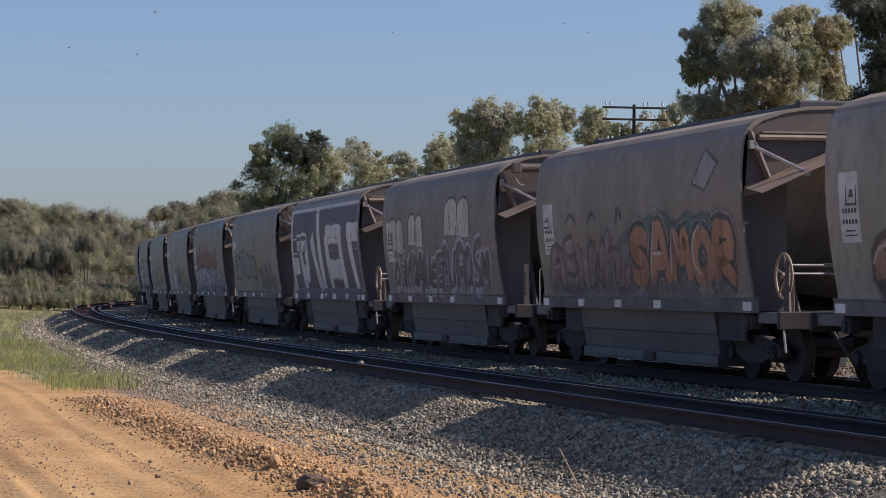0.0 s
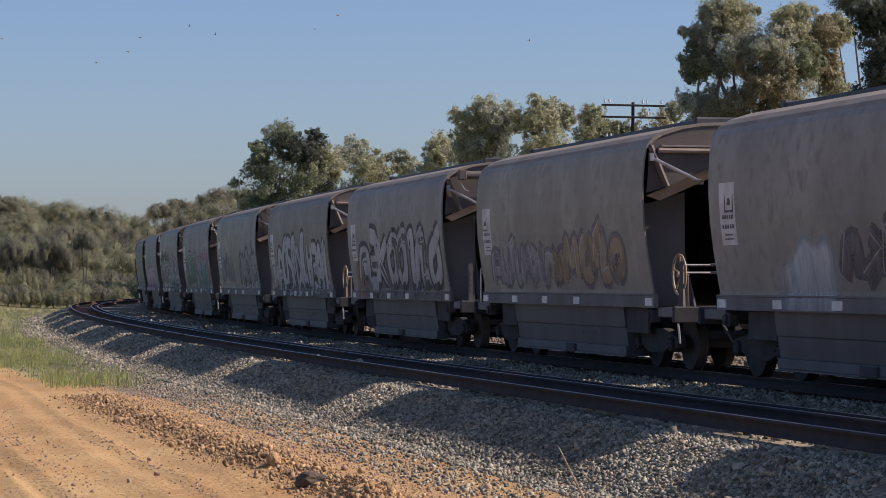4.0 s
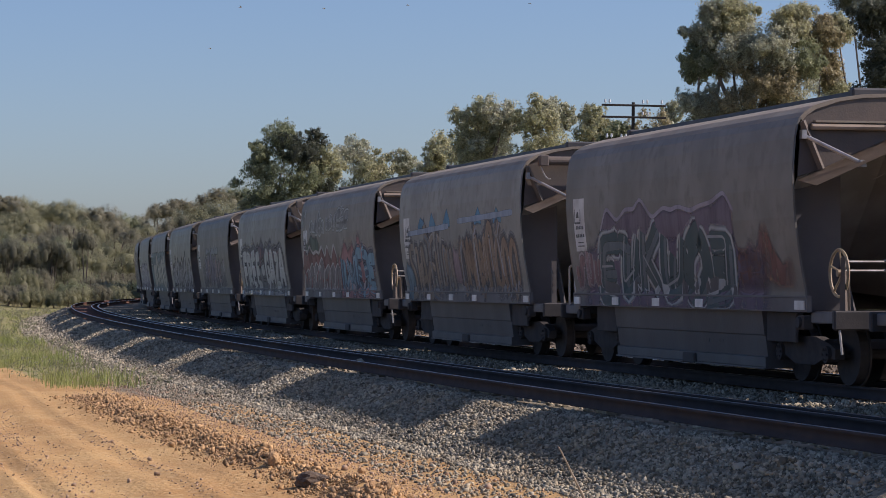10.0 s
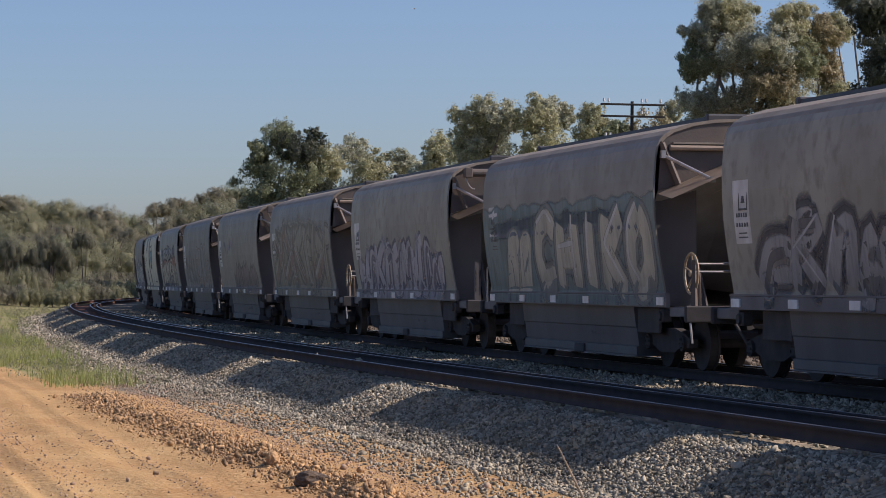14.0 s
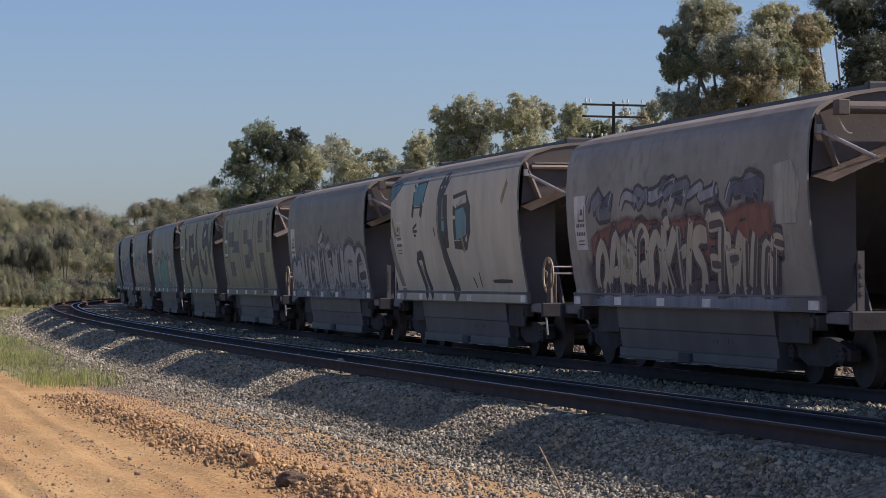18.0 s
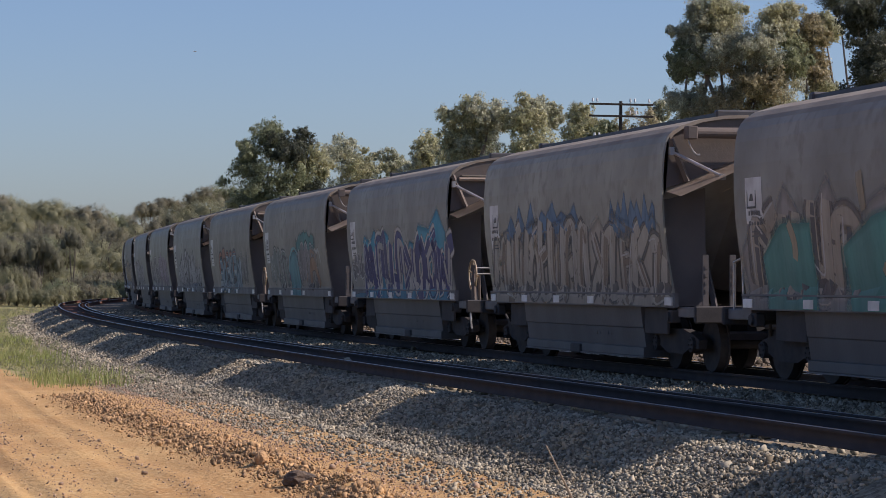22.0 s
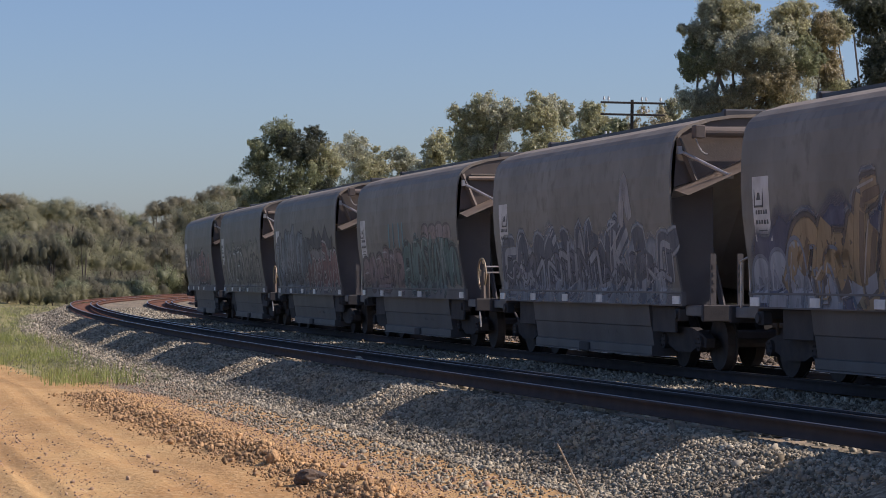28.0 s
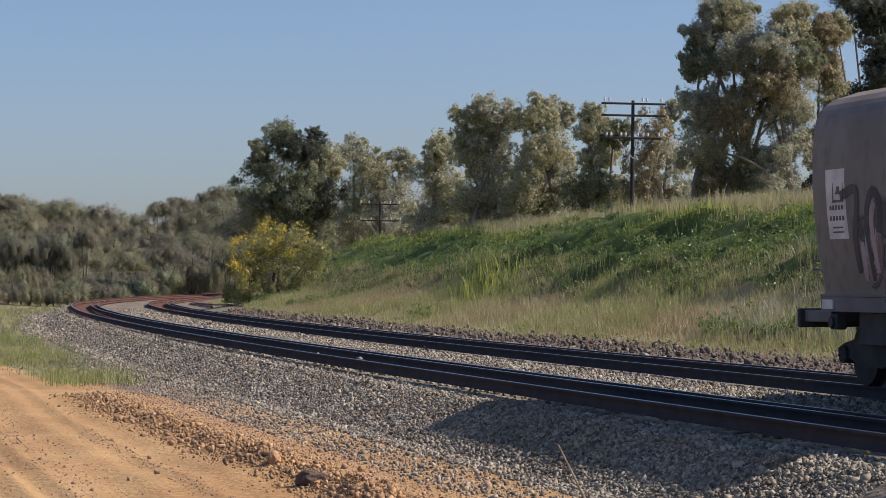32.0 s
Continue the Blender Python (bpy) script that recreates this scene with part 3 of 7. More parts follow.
    part("wheel_pedestal", rod((HALF + 0.55, -0.86, 1.0), (HALF + 0.58, -0.88, 1.56), 0.03, sides=6), M_END, w)
    bm = bmesh.new()
    for p, q in (((HALF + 0.84, -1.05, 1.0), 0.06),):
        rod(p, (p[0], p[1], 1.74), q, bm, 4, 0.035)
    part("guard_post", bm, M_END, w)
    for zz in (1.56, 1.68):
        part("guard_rail", rod((HALF + 0.84, -1.05, zz), (HALF + 0.84, 1.05, zz), 0.018), M_ROD, w)
    part("stay_rod", rod((HALF + 0.9, -1.15, 0.95), (HALF + 0.95, -1.12, 0.45), 0.018), M_ROD, w)
    # other end: ladder stiles with steps, grab hoop, air cylinder under the roof
    for yy in (0.92, 0.48):
        bm = box(0.04, 0.09, 0.82, (-HALF - 0.55, yy, 1.40))
        for k in range(4):
            box(0.01, 0.035, 0.05, (-HALF - 0.576, yy, 1.62 - 0.12 * k), bm=bm)
        part("ladder_stile", bm, M_GUSSET, w)
    bm = bmesh.new()
    for a, b in (((-HALF - 0.62, -1.15, 1.0), (-HALF - 0.62, -1.15, 1.68)), ((-HALF - 0.62, -1.15, 1.68), (-HALF - 0.30, -1.15, 1.74)), ((-HALF - 0.30, -1.15, 1.74), (-HALF - 0.22, -1.15, 1.0))):
        rod(a, b, 0.018, bm)
    part("grab_hoop", bm, M_ROD, w)
    bm = rod((-HALF - 0.12, -1.0, 3.70), (-HALF - 0.12, 1.0, 3.70), 0.085, sides=14)
    for yy in (-1.0, 1.0):
        box(0.2, 0.16, 0.2, (-HALF - 0.12, yy, 3.70), 0.01, bm=bm)
    part("air_cylinder", bm, M_END, w, "tan pneumatic hatch cylinder")
    for yy in (-0.85, 0.85):
        bm = bmesh.new()
        pts = [Vector((-HALF - 0.14, yy * (1.25 - 0.06 * k), 3.6 - 0.14 * k + 0.02 * k * k)) for k in range(5)]
        for a, b in zip(pts, pts[1:]):
            rod(a, b, 0.015, bm, 6)
        part("hose", bm, M_ROD, w)
    return w


WAGONS = {}
SHADES = [material("weathered_wagon_paint", tuple(c * f * k for c, f in zip((0.255, 0.252, 0.225), tint)), tuple(c * f * k for c, f in zip((0.155, 0.151, 0.134), tint)), 1.1, 0.58, 0.0, 0.0, 6,
                   tuple(c * f * k for c, f in zip((0.165, 0.158, 0.138), tint)), (0.3, 0.72), stretch=(0.8, 1.0, 0.6), gloss=0.35)
          for k, tint in ((1.22, (1, 1, 1)), (0.95, (1, 0.97, 0.97)), (1.32, (1, 1, 0.94)), (1.08, (1.05, 0.99, 0.95)), (0.75, (1.02, 0.98, 0.98)))]
DARKER = {41: 4, 42: 4, 43: 4, 40: 1, 38: 1, 39: 1, 0: 3, 1: 1, 4: 3, 14: 1, 16: 3, 24: 1, 18: 1, 27: 1, 33: 3, 34: 3}


def make_train():
    kinds = {0: make_wagon(-1), 1: make_wagon(1)}
    used = set()
    for n in range(-4, 44):
        k = n % 2
        WAGONS[n] = copy_thing(kinds[k], Matrix()) if k in used else kinds[k]
        used.add(k)
        for child in WAGONS[n].children:
            if child.name.startswith("side_panel"):
                child.material_slots[0].link = "OBJECT"
                child.material_slots[0].material = SHADES[DARKER.get(n, (0, 2, 0, 3, 2)[n % 5])]


make_train()


# ---- graffiti ----
# letter skeletons in a unit cell
GLYPHS = {
    "A": [[(0, 0), (0.35, 1), (0.65, 1), (1, 0)], [(0.2, 0.4), (0.8, 0.4)]], "B": [[(0, 0), (0, 1), (0.8, 0.95), (0.8, 0.6), (0.1, 0.52), (0.95, 0.4), (0.9, 0.05), (0, 0)]],
    "C": [[(1, 0.8), (0.6, 1), (0.1, 0.8), (0, 0.4), (0.3, 0.02), (1, 0.12)]], "D": [[(0, 0), (0, 1), (0.75, 0.85), (1, 0.5), (0.7, 0.1), (0, 0)]],
    "E": [[(1, 1), (0.05, 0.95), (0, 0.05), (1, 0)], [(0.05, 0.52), (0.75, 0.52)]], "F": [[(0.1, 0), (0, 1), (1, 1)], [(0.05, 0.5), (0.75, 0.52)]],
    "G": [[(1, 0.85), (0.5, 1), (0.05, 0.7), (0.1, 0.15), (0.6, 0), (1, 0.2), (0.95, 0.48), (0.55, 0.46)]], "H": [[(0, 0), (0.08, 1)], [(1, 0), (0.92, 1)], [(0.05, 0.5), (0.95, 0.55)]],
    "I": [[(0.5, 0), (0.5, 1)]], "J": [[(0.8, 1), (0.85, 0.2), (0.5, 0), (0.05, 0.2)]], "K": [[(0, 0), (0.05, 1)], [(0.95, 1), (0.1, 0.5), (1, 0)]],
    "L": [[(0.1, 1), (0, 0.05), (0.95, 0)]], "M": [[(0, 0), (0.15, 1), (0.5, 0.35), (0.85, 1), (1, 0)]], "N": [[(0, 0), (0.08, 1), (0.9, 0.05), (1, 1)]],
    "O": [[(0.5, 1), (0.08, 0.75), (0.05, 0.25), (0.5, 0), (0.95, 0.25), (0.92, 0.75), (0.5, 1)]], "P": [[(0.05, 0), (0, 1), (0.85, 0.92), (0.9, 0.55), (0.05, 0.42)]],
    "R": [[(0, 0), (0.02, 1), (0.85, 0.92), (0.85, 0.58), (0.1, 0.46), (1, 0)]], "S": [[(0.95, 0.85), (0.5, 1), (0.08, 0.8), (0.2, 0.55), (0.8, 0.45), (0.92, 0.18), (0.5, 0), (0.02, 0.15)]],
    "T": [[(0, 1), (1, 0.95)], [(0.5, 1), (0.45, 0)]], "U": [[(0, 1), (0.05, 0.2), (0.5, 0), (0.95, 0.2), (1, 1)]], "V": [[(0, 1), (0.45, 0), (1, 1)]],
    "W": [[(0, 1), (0.22, 0), (0.5, 0.7), (0.78, 0), (1, 1)]], "Y": [[(0, 1), (0.48, 0.5), (1, 1)], [(0.48, 0.5), (0.42, 0)]], "Z": [[(0, 1), (0.95, 0.95), (0.05, 0.06), (1, 0)]],
    "-": [[(0.1, 0.5), (0.9, 0.55)]]}
PAINTS = {}


def paint(rgb, fade=0.35):
    """Spray paint, dusted over and worn through to the wagon's own paint; thin at its edges by a stored coat."""
    key = (tuple(round(c, 2) for c in rgb), fade)
    if key not in PAINTS:
        m = material("spray_paint", tuple(rgb), tuple(c * 0.72 + g * 0.28 for c, g in zip(rgb, (0.17, 0.162, 0.15))), 1.3, 0.6, 0, 0, 9.0, None, (0.3, 0.7), stretch=(1, 1, 0.4), gloss=0.3)
        nt = m.node_tree
        co = nt.nodes.new("ShaderNodeTexCoord")
        mp = nt.nodes.new("ShaderNodeMapping")
        mp.inputs["Scale"].default_value = (1, 1, 0.22)
        nt.links.new(co.outputs["Object"], mp.inputs[0])

        def worn(scale, lo, hi, keep):
            n = nt.nodes.new("ShaderNodeTexNoise")
            n.inputs["Scale"].default_value, n.inputs["Detail"].default_value = scale, 6.0
            nt.links.new(mp.outputs[0], n.inputs["Vector"])
            r = nt.nodes.new("ShaderNodeMapRange")
            r.inputs[1].default_value, r.inputs[2].default_value, r.inputs[3].default_value = lo, hi, keep
            nt.links.new(n.outputs["Fac"], r.inputs[0])
            return r.outputs[0]

        def times(a, b):
            x = nt.nodes.new("ShaderNodeMath")
            x.operation = "MULTIPLY"
            for sock, v in zip(x.inputs, (a, b)):
                nt.links.new(v, sock)
            return x.outputs[0]

        coat = nt.nodes.new("ShaderNodeAttribute")
        coat.attribute_name = "coat"
        # coat thins towards the lowest part of the side
        axis = nt.nodes.new("ShaderNodeSeparateXYZ")
        nt.links.new(co.outputs["Object"], axis.inputs[0])
        low = nt.nodes.new("ShaderNodeMapRange")
        low.inputs[1].default_value, low.inputs[2].default_value, low.inputs[3].default_value = 1.05, 1.7, 0.85 - 0.5 * fade
        nt.links.new(axis.outputs[2], low.inputs[0])
        alpha = times(coat.outputs["Fac"], times(low.outputs[0], times(worn(3.2, 0.34, 0.54, 1 - 0.75 * fade), worn(14.0, 0.34, 0.5, 1 - 0.4 * fade))))
        nt.links.new(alpha, nt.nodes["Principled BSDF"].inputs["Alpha"])
        PAINTS[key] = m
    return PAINTS[key]


def side_point(n, u, z, lift):
    """A point on the camera-side skin of wagon n: u metres from its trailing end."""
    z = min(max(z, 1.015), 3.655)
    lift = 0.003 + 0.24 * lift
    y = (side_out(z) if z > 1.23 else 1.251) + lift
    return (u - HALF, -y, z) if n % 2 == 0 else (HALF - u, y, z)


def ribbon(bm, n, pts, width, lift, mat):
    """A fat spray stroke through pts (u, z) that hugs the curved side."""
    coat = bm.verts.layers.float.get("coat") or bm.verts.layers.float.new("coat")
    fine = []
    for (a, b), (c, d) in zip(pts, pts[1:]):
        k = max(1, int(math.hypot(c - a, d - b) / 0.1))
        fine += [(a + (c - a) * i / k, b + (d - b) * i / k) for i in range(k)]
    fine.append(pts[-1])
    # round off the corners
    for _ in range(2):
        fine = [fine[0]] + [((fine[i - 1][0] + 2 * fine[i][0] + fine[i + 1][0]) / 4, (fine[i - 1][1] + 2 * fine[i][1] + fine[i + 1][1]) / 4) for i in range(1, len(fine) - 1)] + [fine[-1]]
    rows = []
    m = len(fine)
    for i, (u, z) in enumerate(fine):
        a, b = fine[max(i - 1, 0)], fine[min(i + 1, m - 1)]
        du, dz = b[0] - a[0], b[1] - a[1]
        q = math.hypot(du, dz) or 1
        w = width * (0.5 + 0.04 * math.sin(i * 0.33 + u * 2))
        if i in (0, m - 1):
            w *= 0.82
        rows.append([bm.verts.new(side_point(n, u - dz / q * w * s, z + du / q * w * s, lift)) for s in (-1.12, -0.86, 0, 0.86, 1.12)])
        for v, c in zip(rows[-1], (0, 1, 1, 1, 0)):
            v[coat] = c
    for r, s in zip(rows, rows[1:]):
        for j in range(4):
            f = bm.faces.new((r[j], s[j], s[j + 1], r[j + 1]))
            f.material_index = mat


def write(n, word, u0, u1, z0, z1, fill, edge=(0.03, 0.03, 0.035), halo=None, wide=0.26, slant=0.12, fade=0.35, jump=0.1, wild=True):
    """A word of fat outlined letters, each letter a part of the wagon."""
    rs = np.random.RandomState((n * 131 + len(word) * 17 + int(u0 * 10)) % 9999)
    cell = (u1 - u0) / len(word)
    mats = [paint(c, fade * (0.4 if max(c) < 0.13 else 1)) for c in (halo or edge, edge, fill, tuple(0.35 * q + 0.45 for q in fill))]
    for i, ch in enumerate(word):
        if ch not in GLYPHS:
            continue
        bm = bmesh.new()
        a, b = z0 + rs.uniform(0, jump), z1 - rs.uniform(0, jump * 1.5)
        wob = rs.uniform(-0.12, 0.12)
        cx, cw = u0 + cell * (i + 0.5), max(cell - wide * 0.55, cell * 0.45)
        lines = list(GLYPHS[ch])
        if wild:
            # arrows and bars that tie the letters together
            q = rs.uniform(0.2, 0.8)
            lines.append([(rs.uniform(0.1, 0.5), q), (rs.uniform(0.9, 1.3), q + rs.uniform(-0.35, 0.35))])
            if rs.uniform() < 0.6:
                lines.append([(rs.uniform(0, 0.5), rs.uniform(-0.05, 0.1)), (rs.uniform(-0.4, 0.1), rs.uniform(0.3, 0.6))])
        for j, stroke in enumerate(lines):
            pts = [(cx + (gx - 0.5) * cw + slant * (gz - 0.5) + wob * gz * (gx - 0.5), a + wide * 0.3 + gz * (b - a - wide * 0.6)) for gx, gz in stroke]
            if halo:
                ribbon(bm, n, pts, wide * 1.75, 0.006 + 0.0004 * (i % 3) + 0.0002 * j, 0)
            ribbon(bm, n, pts, wide * 1.3, 0.010 + 0.0004 * (i % 3) + 0.0002 * j, 1)
            ribbon(bm, n, pts, wide * 0.86, 0.014 + 0.0004 * (i % 3) + 0.0002 * j, 2)
            if wide > 0.2 and j < len(GLYPHS[ch]) and rs.uniform() < 0.75:
                # a thin light edge sprayed along the upper side of the stroke
                ribbon(bm, n, [(u - 0.2 * wide, z + 0.3 * wide) for u, z in pts[:rs.randint(2, 5)]], wide * 0.16, 0.0165 + 0.0004 * (i % 3), 3)
        me = bpy.data.meshes.new("graffiti_letter")
        bm.normal_update()
        bm.to_mesh(me)
        bm.free()
        for m in mats:
            me.materials.append(m)
        new("graffiti_letter", me).parent = WAGONS[n]


def haze(n, u0, u1, z0, z1, colour, fade=0.45, seed=0, spiky=0.35, lift=0.005):
    """A sprayed background field with a ragged top edge."""
    rs = np.random.RandomState(seed + n * 7)
    k = max(6, int((u1 - u0) / 0.22))
    bm = bmesh.new()
    coat = bm.verts.layers.float.new("coat")
    z0 = 1.02 if z0 < 1.3 else z0
    cols = []
    ph = rs.uniform(0, 6)
    for i in range(k + 1):
        u = u0 + (u1 - u0) * i / k
        edge = math.sin(math.pi * min(1, max(0, i / k))) ** 0.35 if spiky > 0.08 else 1.0
        top = z0 + (z1 - z0) * (1 - spiky * (0.5 + 0.5 * math.sin(i * 1.1 + ph) * math.cos(i * 0.37 + ph)) - 0.18 * rs.uniform(0, 1) * min(1, spiky * 3)) * (0.55 + 0.45 * edge)
        cols.append([bm.verts.new(side_point(n, u, z0 + (top - z0) * q, lift)) for q in np.linspace(0, 1, 25)])
        end = 1.0 if spiky < 0.08 else min(1, i / 2.0, (k - i) / 2.0)
        for j, v in enumerate(cols[-1]):
            v[coat] = end * min(1, (24 - j) / (1.0 if spiky < 0.08 else 5.0)) * (1 if z0 < 1.3 else min(1, j / 4.0))
    for a, b in zip(cols, cols[1:]):
        for j in range(24):
            bm.faces.new((a[j], b[j], b[j + 1], a[j + 1]))
    part("sprayed_field", bm, paint(colour, fade), WAGONS[n])


def shape(n, pts, colour, fade=0.3, lift=0.012, edge=None):
    """A filled painted shape with a straight-edged outline, in (u, z)."""
    def fan(scale, lf, c):
        cu, cz = sum(p[0] for p in pts) / len(pts), sum(p[1] for p in pts) / len(pts)
        bm = bmesh.new()
        coat = bm.verts.layers.float.new("coat")
        mid = bm.verts.new(side_point(n, cu, cz, lf))
        mid[coat] = 1
        ring = []
        for (a, b), (c1, d1) in zip(pts, pts[1:] + pts[:1]):
            for q in (0, 0.25, 0.5, 0.75):
                ring.append((a + (c1 - a) * q, b + (d1 - b) * q))
        inner = [bm.verts.new(side_point(n, cu + (u - cu) * scale * 0.5, cz + (z - cz) * scale * 0.5, lf)) for u, z in ring]
        outer = [bm.verts.new(side_point(n, cu + (u - cu) * scale, cz + (z - cz) * scale, lf)) for u, z in ring]
        soft = [bm.verts.new(side_point(n, cu + (u - cu) * (scale + 0.05), cz + (z - cz) * (scale + 0.05), lf)) for u, z in ring]
        m = len(ring)
        for v in inner + outer:
            v[coat] = 1
        for i in range(m):
            bm.faces.new((outer[i], soft[i], soft[(i + 1) % m], outer[(i + 1) % m]))
            bm.faces.new((mid, inner[i], inner[(i + 1) % m]))
            bm.faces.new((inner[i], outer[i], outer[(i + 1) % m], inner[(i + 1) % m]))
        return part("painted_shape", bm, paint(c, fade), WAGONS[n])
    if edge:
        fan(1.18, lift - 0.003, edge)
    fan(1.0, lift, colour)


def strokes(n, lines, colour, width=0.07, fade=0.4, lift=0.018):
    for pts in lines:
        bm = bmesh.new()
        ribbon(bm, n, pts, width, lift, 0)
        part("spray_line", bm, paint(colour, fade), WAGONS[n])


def scribble(n, u0, u1, z0, z1, colour, count=7, width=0.06, seed=0, fade=0.45):
    """Loose tag lines that cannot be read."""
    rs = np.random.RandomState(seed + 50 + n)
    for i in range(count):
        a = u0 + (u1 - u0) * (i + 0.5) / count
        w = (u1 - u0) / count
        pts = [(a + w * rs.uniform(-0.6, 0.6), z0 + (z1 - z0) * q) for q in (rs.uniform(0, 0.2), rs.uniform(0.3, 0.6), rs.uniform(0.8, 1.0), rs.uniform(0.4, 0.7), rs.uniform(0.0, 0.3))]
        strokes(n, [pts[:rs.randint(3, 6)]], colour, width, fade)


def wildstyle(n, u0, u1, z0, z1, fills, edge=(0.04, 0.04, 0.045), light=(0.62, 0.60, 0.58), count=22, wide=0.2, seed=0, fade=0.35, slant=0.25):
    """A dense tangle of hooked, outlined strokes that cannot be read."""
    rs = np.random.RandomState(seed + 300 + n)
    mats = [paint(edge, fade * 0.4), paint(light, fade * 0.7)] + [paint(c, fade) for c in fills]
    bm = bmesh.new()
    for i in range(count):
        u = u0 + (u1 - u0) * (i + 0.5) / count
        w = (u1 - u0) / count
        lo, hi = z0 + (z1 - z0) * rs.uniform(0, 0.3), z0 + (z1 - z0) * rs.uniform(0.6, 1.0) * (0.72 + 0.28 * math.sin(math.pi * (i + 0.5) / count))
        lean = slant * rs.uniform(0.3, 1.3)
        hook = rs.choice([-1, 1]) * w * rs.uniform(0.8, 2.0)
        pts = [(u - lean / 2, lo), (u, (lo + hi) / 2 + rs.uniform(-0.1, 0.1)), (u + lean / 2, hi)]
        if rs.uniform() < 0.75:
            pts.append((u + lean / 2 + hook, hi - rs.uniform(0.1, 0.35)))
        if rs.uniform() < 0.5:
            pts.append((u + hook, (lo + hi) / 2))
        if rs.uniform() < 0.4:
            pts.insert(0, (u - hook, lo + rs.uniform(0, 0.25)))
        q = wide * rs.uniform(0.7, 1.3)
        k = 0.006 + 0.0012 * rs.randint(0, 9)
        ribbon(bm, n, pts, q * 1.45, k, 0)
        ribbon(bm, n, pts, q * 0.9, k + 0.004, 2 + rs.randint(len(fills)))
        if rs.uniform() < 0.6:
            ribbon(bm, n, [(a - 0.25 * q, b + 0.25 * q) for a, b in pts[:3]], q * 0.22, k + 0.008, 1)
    me = mesh_from(bm, "graffiti_tangle", mats[0])
    for m in mats[1:]:
        me.materials.append(m)
    tangled = new("graffiti_tangle", me)
    tangled.parent = WAGONS[n]
    tagged(tangled, kind="stuff")


# sweeps of the can that make up a loose letter, in a unit cell
FORMS = [[[(0, 0), (0.02, 0.85), (0.45, 1.0), (0.9, 0.88), (1, 0)], [(0.1, 0.45), (0.7, 0.4)]], [[(0, 0), (0.38, 1), (0.62, 1), (1, 0)], [(0.25, 0.35), (0.8, 0.4)]],
         [[(0.95, 0.92), (0.2, 1.0), (0.05, 0.7), (0.9, 0.42), (0.85, 0.05), (0, 0)]], [[(0, 1), (0.08, 0.12), (0.6, 0), (0.95, 0.2), (1, 1)], [(0.55, 0.1), (0.5, 0.7)]],
         [[(0.05, 0), (0, 1)], [(0.1, 0.5), (0.9, 1)], [(0.2, 0.55), (1, 0)]], [[(1, 1), (0.1, 0.95), (0, 0.05), (1, 0)], [(0.1, 0.52), (0.8, 0.5)]],
         [[(0.5, 1), (0.05, 0.72), (0.08, 0.22), (0.5, 0), (0.95, 0.28), (0.9, 0.76), (0.5, 1)]], [[(0, 0), (0.15, 1), (0.5, 0.25), (0.82, 1), (1, 0)]],
         [[(0.2, 0), (0.25, 1)], [(0.8, 0), (0.75, 1), (0.25, 0.75)]], [[(0, 0.1), (0.5, 0), (0.45, 1), (0.95, 0.9)], [(0.9, 0.9), (1, 0.3)]]]


